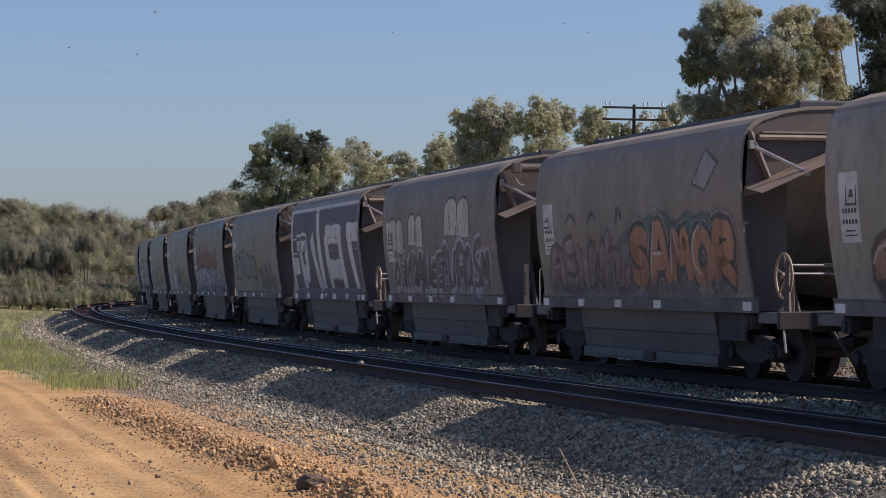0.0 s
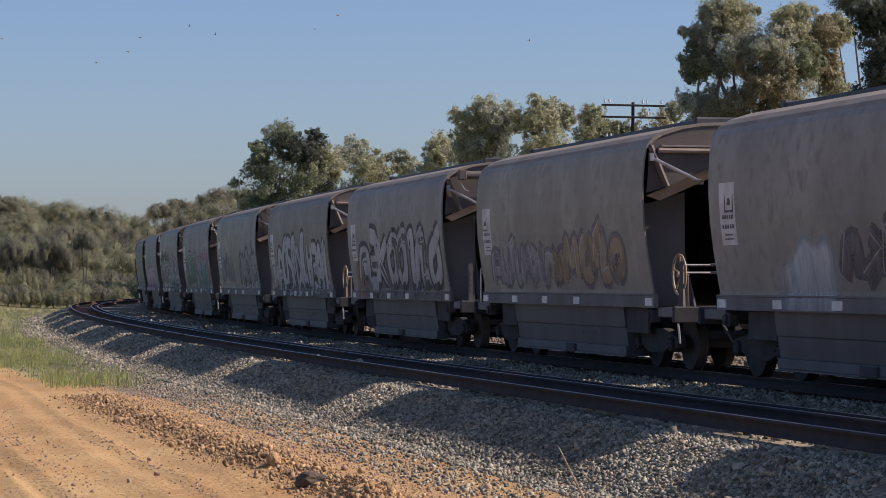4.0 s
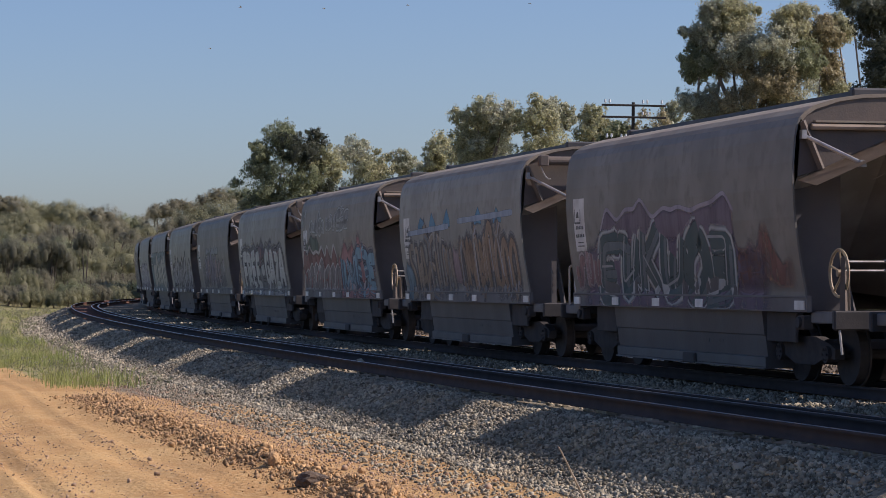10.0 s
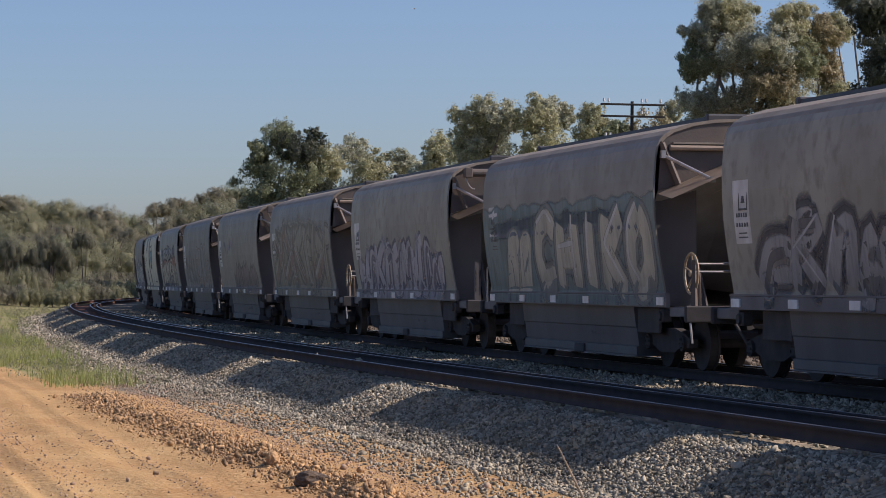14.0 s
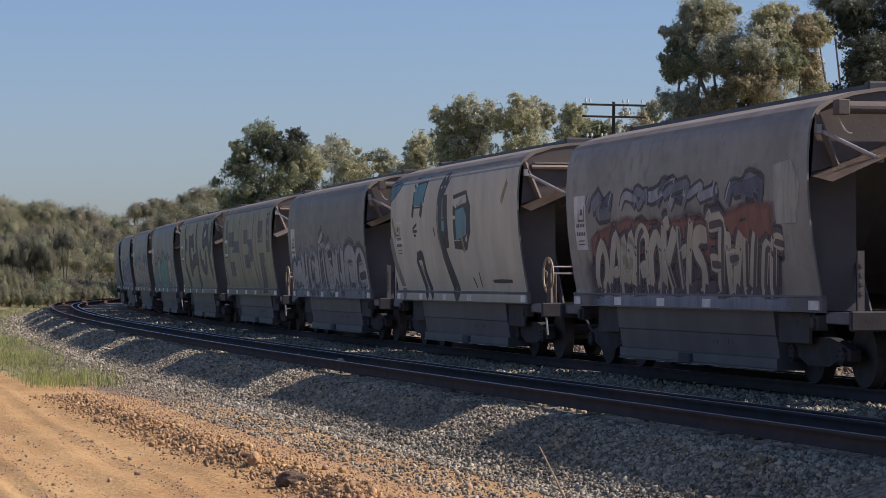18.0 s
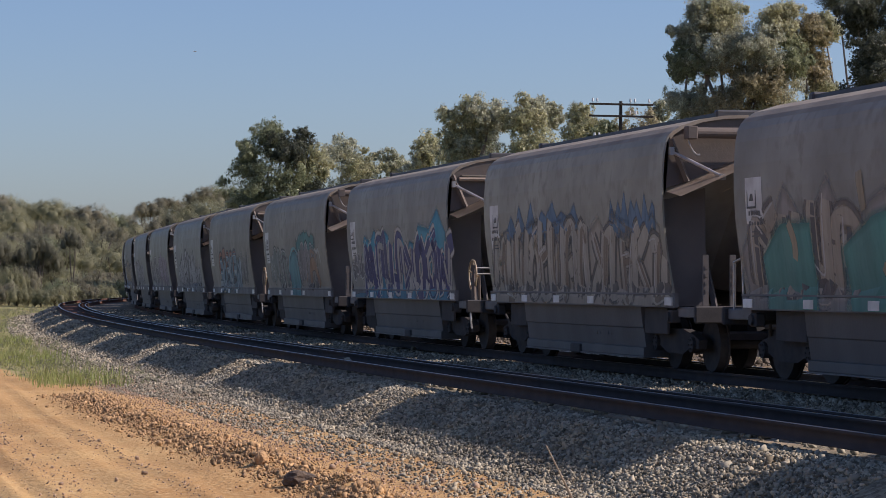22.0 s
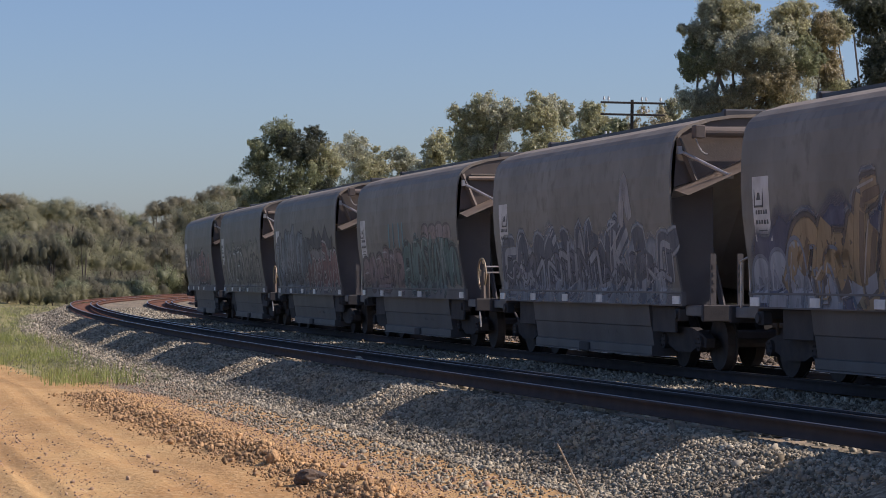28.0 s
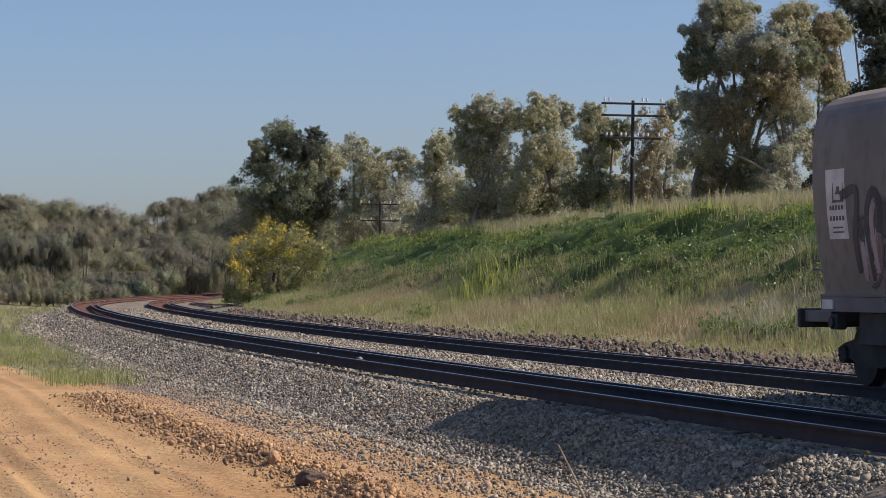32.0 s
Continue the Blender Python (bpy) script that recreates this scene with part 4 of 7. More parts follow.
def arches(n, count, u0, u1, z0, z1, fill, edge=(0.03, 0.03, 0.035), halo=None, wide=0.26, slant=0.12, fade=0.35, inner=None, pointed=0.35, seed=0):
    """A row of tall fat letters that cannot be read: rounded or pointed tops, outlined, with hooked strokes inside each."""
    rs = np.random.RandomState(seed + 900 + n * 13 + count)
    count = int(round(count * 1.3)) if 0.05 < pointed < 0.95 else count
    cell = (u1 - u0) / count
    inks = [fill, edge, inner or tuple(0.45 * a + 0.55 * b for a, b in zip(fill, edge)), halo or fill, tuple(0.5 * c + 0.32 for c in fill)]
    mats = [paint(c, fade * (0.5 if max(c) < 0.13 else 1)) for c in inks]
    for i in range(count):
        bm = bmesh.new()
        coat = bm.verts.layers.float.new("coat")
        a = u0 + cell * (i - 0.08) + rs.uniform(-0.06, 0.06) * cell
        b = u0 + cell * (i + 1.08) + rs.uniform(-0.06, 0.06) * cell
        hump = 0.8 + 0.2 * math.sin(math.pi * (i + 0.5) / count)
        top = z0 + (z1 - z0) * hump * rs.uniform(0.82, 1.04)
        foot = z0 + (z1 - z0) * rs.uniform(-0.03, 0.1)
        sharp = rs.uniform() < pointed
        peak = rs.uniform(0.25, 0.75)
        lift = 0.006 + 0.0012 * (i % 3)
        loose = 0.05 < pointed < 0.95
        if loose:
            fat = min(max(0.36 * cell, 0.15), 0.52) * rs.uniform(0.85, 1.15)
            rim_wide = min(max(wide * 0.3, 0.06), 0.13)
            flip, turn = rs.uniform() < 0.5, rs.uniform() < 0.35
            lines = []
            for sweep in FORMS[rs.randint(len(FORMS))]:
                pts = []
                for gx, gz in sweep:
                    gx, gz = (1 - gx if flip else gx) + rs.uniform(-0.07, 0.07), (1 - gz if turn else gz) + rs.uniform(-0.05, 0.05)
                    pts.append((a + cell * 0.12 + (cell * 0.92) * gx * (1 - 0.1 * gz) + slant * (gz - 0.4) * 1.4, foot + fat * 0.35 + gz * (top - foot - fat * 0.7)))
                lines.append(pts)
            if rs.uniform() < 0.5:
                q = lines[0][-1]
                lines.append([q, (q[0] + cell * rs.uniform(0.25, 0.55), q[1] + rs.uniform(-0.1, 0.3))])
            for pts in lines:
                if halo:
                    ribbon(bm, n, pts, fat + rim_wide * 3, lift - 0.003, 3)
                ribbon(bm, n, pts, fat + rim_wide * 2, lift + 0.001, 1)
            for k, pts in enumerate(lines):
                ribbon(bm, n, pts, fat, lift + 0.004, 0)
                if rs.uniform() < 0.45:
                    ribbon(bm, n, [(u + 0.16 * fat, z - 0.1 * fat) for u, z in pts[-3:]], fat * 0.4, lift + 0.006, 2)
                if rs.uniform() < 0.5:
                    ribbon(bm, n, [(u - 0.28 * fat, z + 0.25 * fat) for u, z in pts[:3]], fat * 0.12, lift + 0.007, 4)
            me = mesh_from(bm, "graffiti_letter", mats[0])
            for m in mats[1:]:
                me.materials.append(m)
            new("graffiti_letter", me).parent = WAGONS[n]
            continue

        def crown(f):
            if sharp:
                return 0.72 + 0.28 * (f / peak if f < peak else (1 - f) / (1 - peak)) ** 1.4
            return 0.70 + 0.30 * max(0.0, 1 - abs(2 * f - 1) ** 2.4) ** 0.6

        def spot(f, h):
            z = foot + (top - foot) * h
            return a + (b - a) * (f * (1 - 0.12 * h) + 0.06 * h) + slant * (h - 0.5) * 1.5, z

        cols = []
        for f in np.linspace(0, 1, 11):
            col = []
            for h in np.linspace(0, 1, 15):
                v = bm.verts.new(side_point(n, *spot(f, h * crown(f)), lift))
                v[coat] = min(1, f / 0.05, (1 - f) / 0.05, (1 - h) / 0.05)
                col.append(v)
            cols.append(col)
        for p, q in zip(cols, cols[1:]):
            for j in range(14):
                bm.faces.new((p[j], q[j], q[j + 1], p[j + 1])).material_index = 0
        rim = [spot(0, h) for h in np.linspace(0, 0.7, 4)] + [spot(f, crown(f)) for f in np.linspace(0.05, 0.95, 9)] + [spot(1, h) for h in np.linspace(0.7, 0.05, 4)]
        if halo:
            ribbon(bm, n, rim, wide * 0.75, lift - 0.002, 3)
        ribbon(bm, n, rim, wide * 0.30, lift + 0.004, 1)
        for _ in range(rs.randint(1, 4)):
            f, h, g = rs.uniform(0.25, 0.75), rs.uniform(0.0, 0.35), rs.uniform(0.2, 0.5)
            d = rs.uniform(-0.25, 0.25)
            pts = [spot(f, h), spot(f + d * 0.3, h + g * 0.5), spot(f + d, h + g)]
            if rs.uniform() < 0.5:
                pts.append(spot(f + d * 0.2 + rs.choice([-0.22, 0.22]), h + g * 0.85))
            ribbon(bm, n, pts, wide * rs.uniform(0.25, 0.6), lift + 0.005, rs.choice([1, 2, 2]))
        if rs.uniform() < 0.6:
            f = rs.uniform(0.08, 0.2)
            ribbon(bm, n, [spot(f, 0.3), spot(f + 0.02, 0.6), spot(f + 0.15, 0.85 * crown(f))], wide * 0.14, lift + 0.007, 4)
        me = mesh_from(bm, "graffiti_letter", mats[0])
        for m in mats[1:]:
            me.materials.append(m)
        new("graffiti_letter", me).parent = WAGONS[n]


def spikes(n, u0, u1, z0, z1, colour, edge=None, count=6, valley=0.45, seed=0, fade=0.3, lift=0.005, width=0.09):
    """A sprayed field with a crown of flame-like points, outlined along the points."""
    rs = np.random.RandomState(seed + 1100 + n)
    knots = [(0.0, valley * 0.6)]
    for i in range(count):
        knots += [((i + 0.5 + rs.uniform(-0.16, 0.16)) / count, 0.92 + rs.uniform(-0.22, 0.1)), ((i + 1) / count, valley + rs.uniform(-0.1, 0.15))]
    knots.sort()
    ku, kz = [k[0] for k in knots], [k[1] for k in knots]
    bm = bmesh.new()
    coat = bm.verts.layers.float.new("coat")
    m = max(24, count * 12)
    cols, rim = [], []
    for i in range(m + 1):
        f = i / m
        top = z0 + (z1 - z0) * float(np.interp(f, ku, kz))
        rim.append((u0 + (u1 - u0) * f, top))
        cols.append([bm.verts.new(side_point(n, u0 + (u1 - u0) * f, z0 + (top - z0) * q, lift)) for q in np.linspace(0, 1, 13)])
        for j, v in enumerate(cols[-1]):
            v[coat] = min(1, (12 - j) / 1.5, i / 1.5, (m - i) / 1.5) * (1 if z0 < 1.3 else min(1, j / 3.0))
    for a, b in zip(cols, cols[1:]):
        for j in range(12):
            bm.faces.new((a[j], b[j], b[j + 1], a[j + 1]))
    part("sprayed_field", bm, paint(colour, fade), WAGONS[n])
    if edge:
        strokes(n, [rim], edge, width, fade, lift + 0.006)


def streaks(n, u0, u1, z0, z1, colour, count=6, seed=0, fade=0.6):
    """Pale runs of dust washed down the side."""
    rs = np.random.RandomState(seed + 700 + n)
    for _ in range(count):
        u, a = rs.uniform(u0, u1), rs.uniform(0, 0.4)
        strokes(n, [[(u, z1 - (z1 - z0) * a), (u + rs.uniform(-0.05, 0.05), z0 + (z1 - z0) * rs.uniform(0, 0.4))]], colour, rs.uniform(0.05, 0.14), fade)


BLACK = (0.04, 0.04, 0.045)
WHITE = (0.72, 0.71, 0.7)
SILVER = (0.5, 0.5, 0.51)
GREY = (0.36, 0.35, 0.36)
DIM = (0.19, 0.17, 0.18)


def paint_train():
    """The sides in the order in which they pass."""
    ash, pale, soot, ink = (0.36, 0.355, 0.35), (0.52, 0.51, 0.50), (0.085, 0.08, 0.085), (0.045, 0.045, 0.05)
    tan, rose, plum, slate = (0.47, 0.41, 0.30), (0.47, 0.33, 0.34), (0.17, 0.13, 0.20), (0.30, 0.33, 0.38)
    arches(-1, 3, 1.4, 8, 1.2, 2.2, (0.34, 0.22, 0.15), soot, None, 0.3, 0.1, 0.6)
    # dull letters on the left, orange ones over a green mist, an emblem near the roof
    haze(0, 0.4, 10.0, 1.24, 2.6, (0.20, 0.195, 0.19), 0.5, 2)
    arches(0, 5, 0.8, 5.0, 1.3, 2.25, (0.33, 0.25, 0.24), (0.14, 0.13, 0.13), None, 0.26, 0.15, 0.55)
    haze(0, 5.4, 10.2, 2.0, 2.75, (0.10, 0.20, 0.18), 0.45, 6)
    write(0, "SAMOR", 5.4, 10.4, 1.32, 2.45, (0.46, 0.25, 0.15), (0.07, 0.09, 0.09), (0.34, 0.30, 0.26), 0.36, 0.15, 0.45, wild=False)
    strokes(0, [[(1.9, 2.5), (2.2, 2.68), (2.5, 2.5)], [(3.2, 2.45), (3.5, 2.7), (3.7, 2.5)], [(4.8, 2.4), (4.9, 2.75), (5.1, 2.5)]], (0.10, 0.11, 0.12), 0.09, 0.4)
    shape(0, [(8.7, 2.95), (9.2, 3.4), (9.7, 3.2), (9.2, 2.85)], (0.33, 0.34, 0.34), 0.5, 0.012, (0.12, 0.13, 0.13))
    # silver blocks above dark letters with pale outlines
    for a, b, lo, hi in ((0.7, 2.3, 2.15, 3.0), (2.8, 4.3, 2.25, 3.05), (6.4, 8.7, 2.4, 3.3)):
        arches(1, 2, a, b, lo, hi, (0.62, 0.62, 0.54), soot, None, 0.14, 0.05, 0.35, (0.5, 0.5, 0.45), 0.0, 3)
    haze(1, 0.6, 5.9, 1.24, 2.4, (0.36, 0.20, 0.18), 0.6, 3)
    arches(1, 6, 0.9, 5.9, 1.2, 2.2, (0.12, 0.115, 0.12), pale, None, 0.34, 0.3, 0.35, (0.36, 0.35, 0.34), 0.7)
    arches(1, 5, 5.9, 10.0, 1.2, 2.45, (0.15, 0.145, 0.15), (0.50, 0.48, 0.52), None, 0.34, 0.3, 0.35, (0.36, 0.28, 0.28), 0.8, 4)
    haze(1, 9.0, 10.6, 1.6, 2.7, rose, 0.6, 4)
    # purple and white block lettering over the whole side
    haze(2, 0.1, 10.6, 1.24, 3.62, WHITE, 0.2, 1, 0.0, 0.004)
    haze(2, 0.42, 10.6, 1.24, 3.48, (0.105, 0.085, 0.13), 0.1, 1, 0.0, 0.008)
    strokes(2, [[(0.3, 1.95), (1.3, 1.95)], [(1.15, 2.6), (2.8, 2.62)], [(1.6, 2.6), (2.2, 1.03)], [(1.8, 1.75), (2.8, 1.75)], [(2.7, 2.6), (2.7, 1.8)], [(3.7, 2.75), (4.7, 1.05)],
                [(4.6, 3.5), (5.2, 1.1)], [(5.95, 2.75), (6.4, 1.05)], [(8.0, 2.75), (8.4, 1.05)], [(5.9, 2.74), (8.3, 2.74)], [(6.2, 1.82), (8.1, 1.82)],
                [(9.1, 2.74), (10.6, 2.74)], [(9.4, 2.7), (10.1, 1.05)]], WHITE, 0.52, 0.2, 0.014)
    strokes(2, [[(2.35, 2.5), (2.35, 1.95)]], (0.08, 0.16, 0.11), 0.2, 0.2, 0.02)
    # faint silver name with a yellow squiggle
    arches(3, 5, 0.4, 6.0, 1.62, 2.45, (0.30, 0.30, 0.28), (0.13, 0.125, 0.12), None, 0.2, 0.1, 0.6, None, 0.2)
    strokes(3, [[(6.0, 1.7), (6.5, 2.2), (6.2, 2.55), (5.9, 2.2), (6.4, 1.8), (6.7, 1.45)]], (0.46, 0.42, 0.12), 0.09, 0.4)
    wildstyle(3, 6.6, 9.4, 1.3, 2.2, [(0.20, 0.19, 0.18), (0.26, 0.24, 0.23)], (0.12, 0.11, 0.11), (0.36, 0.34, 0.33), 10, 0.14, 5, 0.6)
    shape(3, [(9.7, 2.2), (10.05, 2.3), (10.15, 2.8), (10.25, 2.3), (10.6, 2.2), (10.15, 2.05)], (0.50, 0.44, 0.40), 0.5)
    haze(3, 9.2, 10.4, 1.24, 2.0, (0.36, 0.22, 0.20), 0.6, 4)
    streaks(3, 1.5, 9.5, 2.4, 3.5, (0.42, 0.41, 0.40), 7, 5, 0.5)
    # red flames over a row of pale letters
    spikes(4, 1.2, 8.8, 1.85, 3.2, (0.22, 0.095, 0.088), (0.44, 0.33, 0.31), 8, 0.42, 4, 0.4)
    arches(4, 11, 0.5, 10.2, 1.12, 2.1, (0.42, 0.44, 0.48), (0.12, 0.13, 0.19), None, 0.24, 0.35, 0.4, (0.10, 0.11, 0.15), 0.35)
    for a, b in ((0.1, 1.4), (9.2, 10.4)):
        shape(4, [(a, 3.48), (b, 3.5), (b, 3.68), (a, 3.66)], (0.36, 0.42, 0.48), 0.3)
    scribble(4, 9.6, 10.4, 2.7, 3.5, (0.42, 0.40, 0.34), 4, 0.06, 2, 0.4)
    haze(5, 2.4, 4.8, 1.24, 2.3, (0.50, 0.54, 0.57), 0.45, 3, 0.3)
    arches(5, 2, 4.8, 7.0, 1.3, 2.2, (0.16, 0.15, 0.155), (0.11, 0.10, 0.10), None, 0.22, fade=0.5)
    haze(5, 7.0, 10.6, 1.5, 2.3, (0.42, 0.37, 0.20), 0.6, 7, 0.5)
    arches(5, 4, 7.2, 10.4, 1.2, 2.1, (0.38, 0.34, 0.22), (0.22, 0.19, 0.15), None, 0.2, 0.1, 0.6)
    shape(5, [(9.4, 3.48), (10.6, 3.5), (10.6, 3.68), (9.4, 3.66)], (0.36, 0.42, 0.48), 0.3)
    arches(6, 5, 1.0, 5.2, 1.3, 2.2, GREY, DIM, None, 0.22, fade=0.6)
    arches(6, 4, 5.2, 9.6, 1.3, 2.35, (0.40, 0.32, 0.20), DIM, None, 0.28, fade=0.6)
    haze(7, 1.6, 10.4, 1.24, 2.9, DIM, 0.4, 1, 0.4)
    arches(7, 6, 1.4, 10.3, 1.2, 2.75, SILVER, BLACK, None, 0.34, 0.25, 0.35, soot, 0.4)
    haze(7, 0.6, 2.0, 1.24, 2.4, (0.36, 0.20, 0.15), 0.5, 2)
    # large silver letters
    haze(8, 0.4, 10.6, 1.24, 2.6, (0.14, 0.145, 0.16), 0.4, 5, 0.5)
    arches(8, 2, 0.4, 1.8, 1.2, 2.05, pale, (0.2, 0.21, 0.24), None, 0.22, 0.1, 0.3, None, 0.0)
    arches(8, 8, 1.8, 10.6, 1.08, 2.85, (0.52, 0.53, 0.54), ink, None, 0.3, 0.2, 0.2, (0.26, 0.29, 0.36), 0.5, 2)
    arches(9, 4, 1.2, 4.6, 1.4, 2.5, (0.22, 0.215, 0.21), (0.36, 0.35, 0.34), None, 0.14, 0.1, 0.7)
    arches(9, 4, 6.4, 10.5, 1.2, 2.6, (0.30, 0.30, 0.295), ink, pale, 0.34, 0.1, 0.35, ink, 0.3)
    # green piece and teal piece
    spikes(10, 1.0, 5.6, 1.5, 2.75, (0.42, 0.36, 0.35), None, 5, 0.6, 2, 0.45)
    arches(10, 4, 1.2, 5.5, 1.6, 2.62, (0.07, 0.24, 0.15), (0.44, 0.42, 0.40), soot, 0.28, 0.2, 0.3, soot, 0.2)
    arches(10, 5, 0.8, 5.2, 1.2, 1.95, (0.10, 0.22, 0.15), (0.36, 0.34, 0.30), None, 0.22, 0.2, 0.5, soot, 0.5, 5)
    spikes(10, 5.6, 10.4, 1.7, 2.8, (0.34, 0.20, 0.26), None, 7, 0.55, 3, 0.5)
    haze(10, 8.8, 10.6, 1.3, 2.4, (0.34, 0.15, 0.13), 0.5, 3)
    arches(10, 4, 5.9, 9.6, 1.15, 2.4, (0.07, 0.24, 0.25), (0.44, 0.42, 0.42), (0.14, 0.10, 0.15), 0.3, 0.25, 0.3, soot, 0.15)
    strokes(10, [[(9.3, 3.3), (9.55, 3.55), (9.7, 3.3), (9.3, 2.85), (9.8, 2.8)], [(9.95, 3.55), (9.95, 2.95), (10.2, 2.75), (10.4, 2.95), (10.4, 3.6)]], (0.50, 0.49, 0.47), 0.12, 0.25)
    # tangled white outlines on green, and a dense dark piece with pale flares
    haze(11, 0.1, 5.4, 1.9, 2.75, (0.06, 0.22, 0.12), 0.3, 4, 0.4)
    haze(11, 0.6, 6.0, 2.4, 3.0, soot, 0.5, 7, 0.6)
    arches(11, 6, 0.2, 5.6, 1.1, 2.35, (0.06, 0.07, 0.065), (0.66, 0.66, 0.62), None, 0.3, 0.35, 0.2, (0.5, 0.5, 0.48), 0.5)
    wildstyle(11, 0.3, 5.6, 1.25, 2.3, [(0.08, 0.085, 0.08), (0.12, 0.16, 0.13)], (0.50, 0.50, 0.48), (0.6, 0.6, 0.58), 12, 0.12, 3, 0.3, 0.3)
    haze(11, 5.2, 10.6, 1.24, 3.0, (0.085, 0.085, 0.10), 0.35, 9, 0.5)
    wildstyle(11, 5.4, 10.5, 1.15, 2.75, [(0.24, 0.25, 0.29), (0.13, 0.13, 0.15), (0.38, 0.38, 0.40), (0.10, 0.15, 0.18)], (0.05, 0.05, 0.06), (0.60, 0.59, 0.60), 44, 0.17, 9, 0.25, 0.55)
    for u, z in ((5.7, 3.15), (7.9, 3.2), (9.9, 3.55)):
        strokes(11, [[(u, z), (u - 0.1, 2.75), (u - 0.3, 2.5)]], (0.42, 0.34, 0.31), 0.13, 0.35)
        haze(11, u - 1.0, u + 0.4, 2.2, 2.75, (0.42, 0.34, 0.31), 0.4, int(u), 0.6)
    # jagged pink and violet shards
    haze(12, 1.0, 9.0, 1.6, 2.75, (0.06, 0.05, 0.07), 0.3, 14, 0.7, 0.003)
    spikes(12, 0.4, 8.8, 1.02, 2.55, (0.30, 0.20, 0.27), (0.56, 0.50, 0.52), 10, 0.6, 3, 0.2)
    arches(12, 9, 0.6, 8.6, 1.05, 2.35, (0.50, 0.37, 0.39), (0.60, 0.55, 0.56), soot, 0.16, 0.4, 0.2, plum, 1.0, 4)
    arches(12, 6, 1.0, 8.0, 1.05, 1.9, (0.20, 0.14, 0.24), (0.50, 0.44, 0.47), None, 0.14, 0.5, 0.25, rose, 1.0, 9)
    strokes(12, [[(4.2, 2.55), (3.9, 2.75), (3.95, 2.4)], [(4.7, 2.35), (4.7, 2.85)], [(4.7, 2.6), (5.1, 2.8), (4.8, 2.45)], [(5.5, 2.4), (5.5, 2.85)]], (0.13, 0.36, 0.36), 0.16, 0.3)
    haze(13, 0.1, 10.7, 1.24, 3.66, (0.225, 0.25, 0.20), 0.35, 1, 0.0)
    strokes(13, [[(3.2, 3.0), (4.2, 3.05)], [(3.7, 3.0), (3.9, 1.9)], [(4.6, 3.1), (4.7, 1.9), (5.2, 1.85)], [(5.6, 3.1), (5.6, 1.8)], [(6.2, 1.85), (6.2, 3.1)], [(6.9, 3.1), (6.9, 2.0)], [(7.1, 3.1), (7.7, 2.9), (7.3, 2.5)]],
            (0.36, 0.33, 0.20), 0.22, 0.6)
    # dark green letters in a violet cloud
    haze(14, 0.6, 9.6, 1.24, 2.75, (0.14, 0.105, 0.16), 0.25, 3, 0.3)
    spikes(14, 2.0, 8.4, 2.0, 2.8, (0.15, 0.115, 0.16), (0.36, 0.32, 0.38), 7, 0.6, 5, 0.35, 0.006, 0.07)
    arches(14, 5, 1.8, 8.2, 1.05, 2.45, (0.035, 0.075, 0.085), (0.46, 0.48, 0.48), soot, 0.26, 0.3, 0.15, (0.12, 0.15, 0.17), 0.3)
    haze(14, 8.0, 10.6, 1.3, 2.4, (0.20, 0.095, 0.08), 0.6, 7, 0.6)
    arches(14, 2, 0.4, 1.8, 1.3, 2.0, (0.30, 0.17, 0.17), (0.40, 0.34, 0.34), None, 0.18, 0.1, 0.5)
    # tall brown and grey blocks under a blue band
    haze(15, 0.1, 1.4, 1.24, 2.2, (0.16, 0.27, 0.34), 0.5, 2, 0.3)
    arches(15, 6, 0.9, 5.0, 1.05, 2.5, (0.29, 0.235, 0.18), soot, (0.30, 0.30, 0.31), 0.3, 0.05, 0.35, (0.22, 0.24, 0.26), 0.2, 6)
    arches(15, 6, 5.7, 10.3, 1.05, 2.68, (0.32, 0.225, 0.15), soot, (0.30, 0.30, 0.31), 0.3, 0.05, 0.35, (0.40, 0.40, 0.42), 0.2, 3)
    strokes(15, [[(0.9, 2.5), (4.9, 2.6)], [(5.7, 2.68), (10.2, 2.75)]], (0.33, 0.40, 0.50), 0.12, 0.3)
    for u in (2.3, 3.4, 4.7, 7.4, 9.0):
        spikes(15, u - 0.35, u + 0.35, 2.55, 3.0, (0.10, 0.26, 0.40), None, 1, 0.3, int(u * 10), 0.3)
    haze(15, 4.9, 5.8, 1.3, 2.6, (0.36, 0.26, 0.27), 0.4, 9, 0.3, 0.01)
    # red shards, pale blue letters, white writing above
    haze(16, 0.6, 3.2, 2.2, 2.9, (0.07, 0.11, 0.09), 0.5, 6, 0.4)
    spikes(16, 0.1, 5.6, 1.5, 2.5, (0.23, 0.105, 0.095), (0.50, 0.47, 0.46), 6, 0.55, 8, 0.42)
    arches(16, 7, 0.1, 5.7, 1.1, 2.15, (0.22, 0.20, 0.20), (0.55, 0.53, 0.51), None, 0.16, 0.5, 0.35, (0.30, 0.13, 0.12), 1.0)
    haze(16, 5.4, 10.6, 1.24, 2.85, (0.42, 0.20, 0.20), 0.35, 3, 0.25)
    arches(16, 5, 5.8, 10.5, 1.08, 2.3, (0.20, 0.36, 0.46), (0.05, 0.06, 0.09), (0.45, 0.40, 0.42), 0.28, 0.2, 0.25, (0.08, 0.12, 0.18), 0.1)
    arches(16, 4, 1.6, 3.8, 2.7, 3.2, (0.22, 0.22, 0.21), (0.50, 0.52, 0.50), None, 0.16, 0.1, 0.4)
    arches(16, 5, 4.0, 7.4, 2.8, 3.3, (0.22, 0.22, 0.21), (0.46, 0.48, 0.46), None, 0.16, 0.1, 0.5)
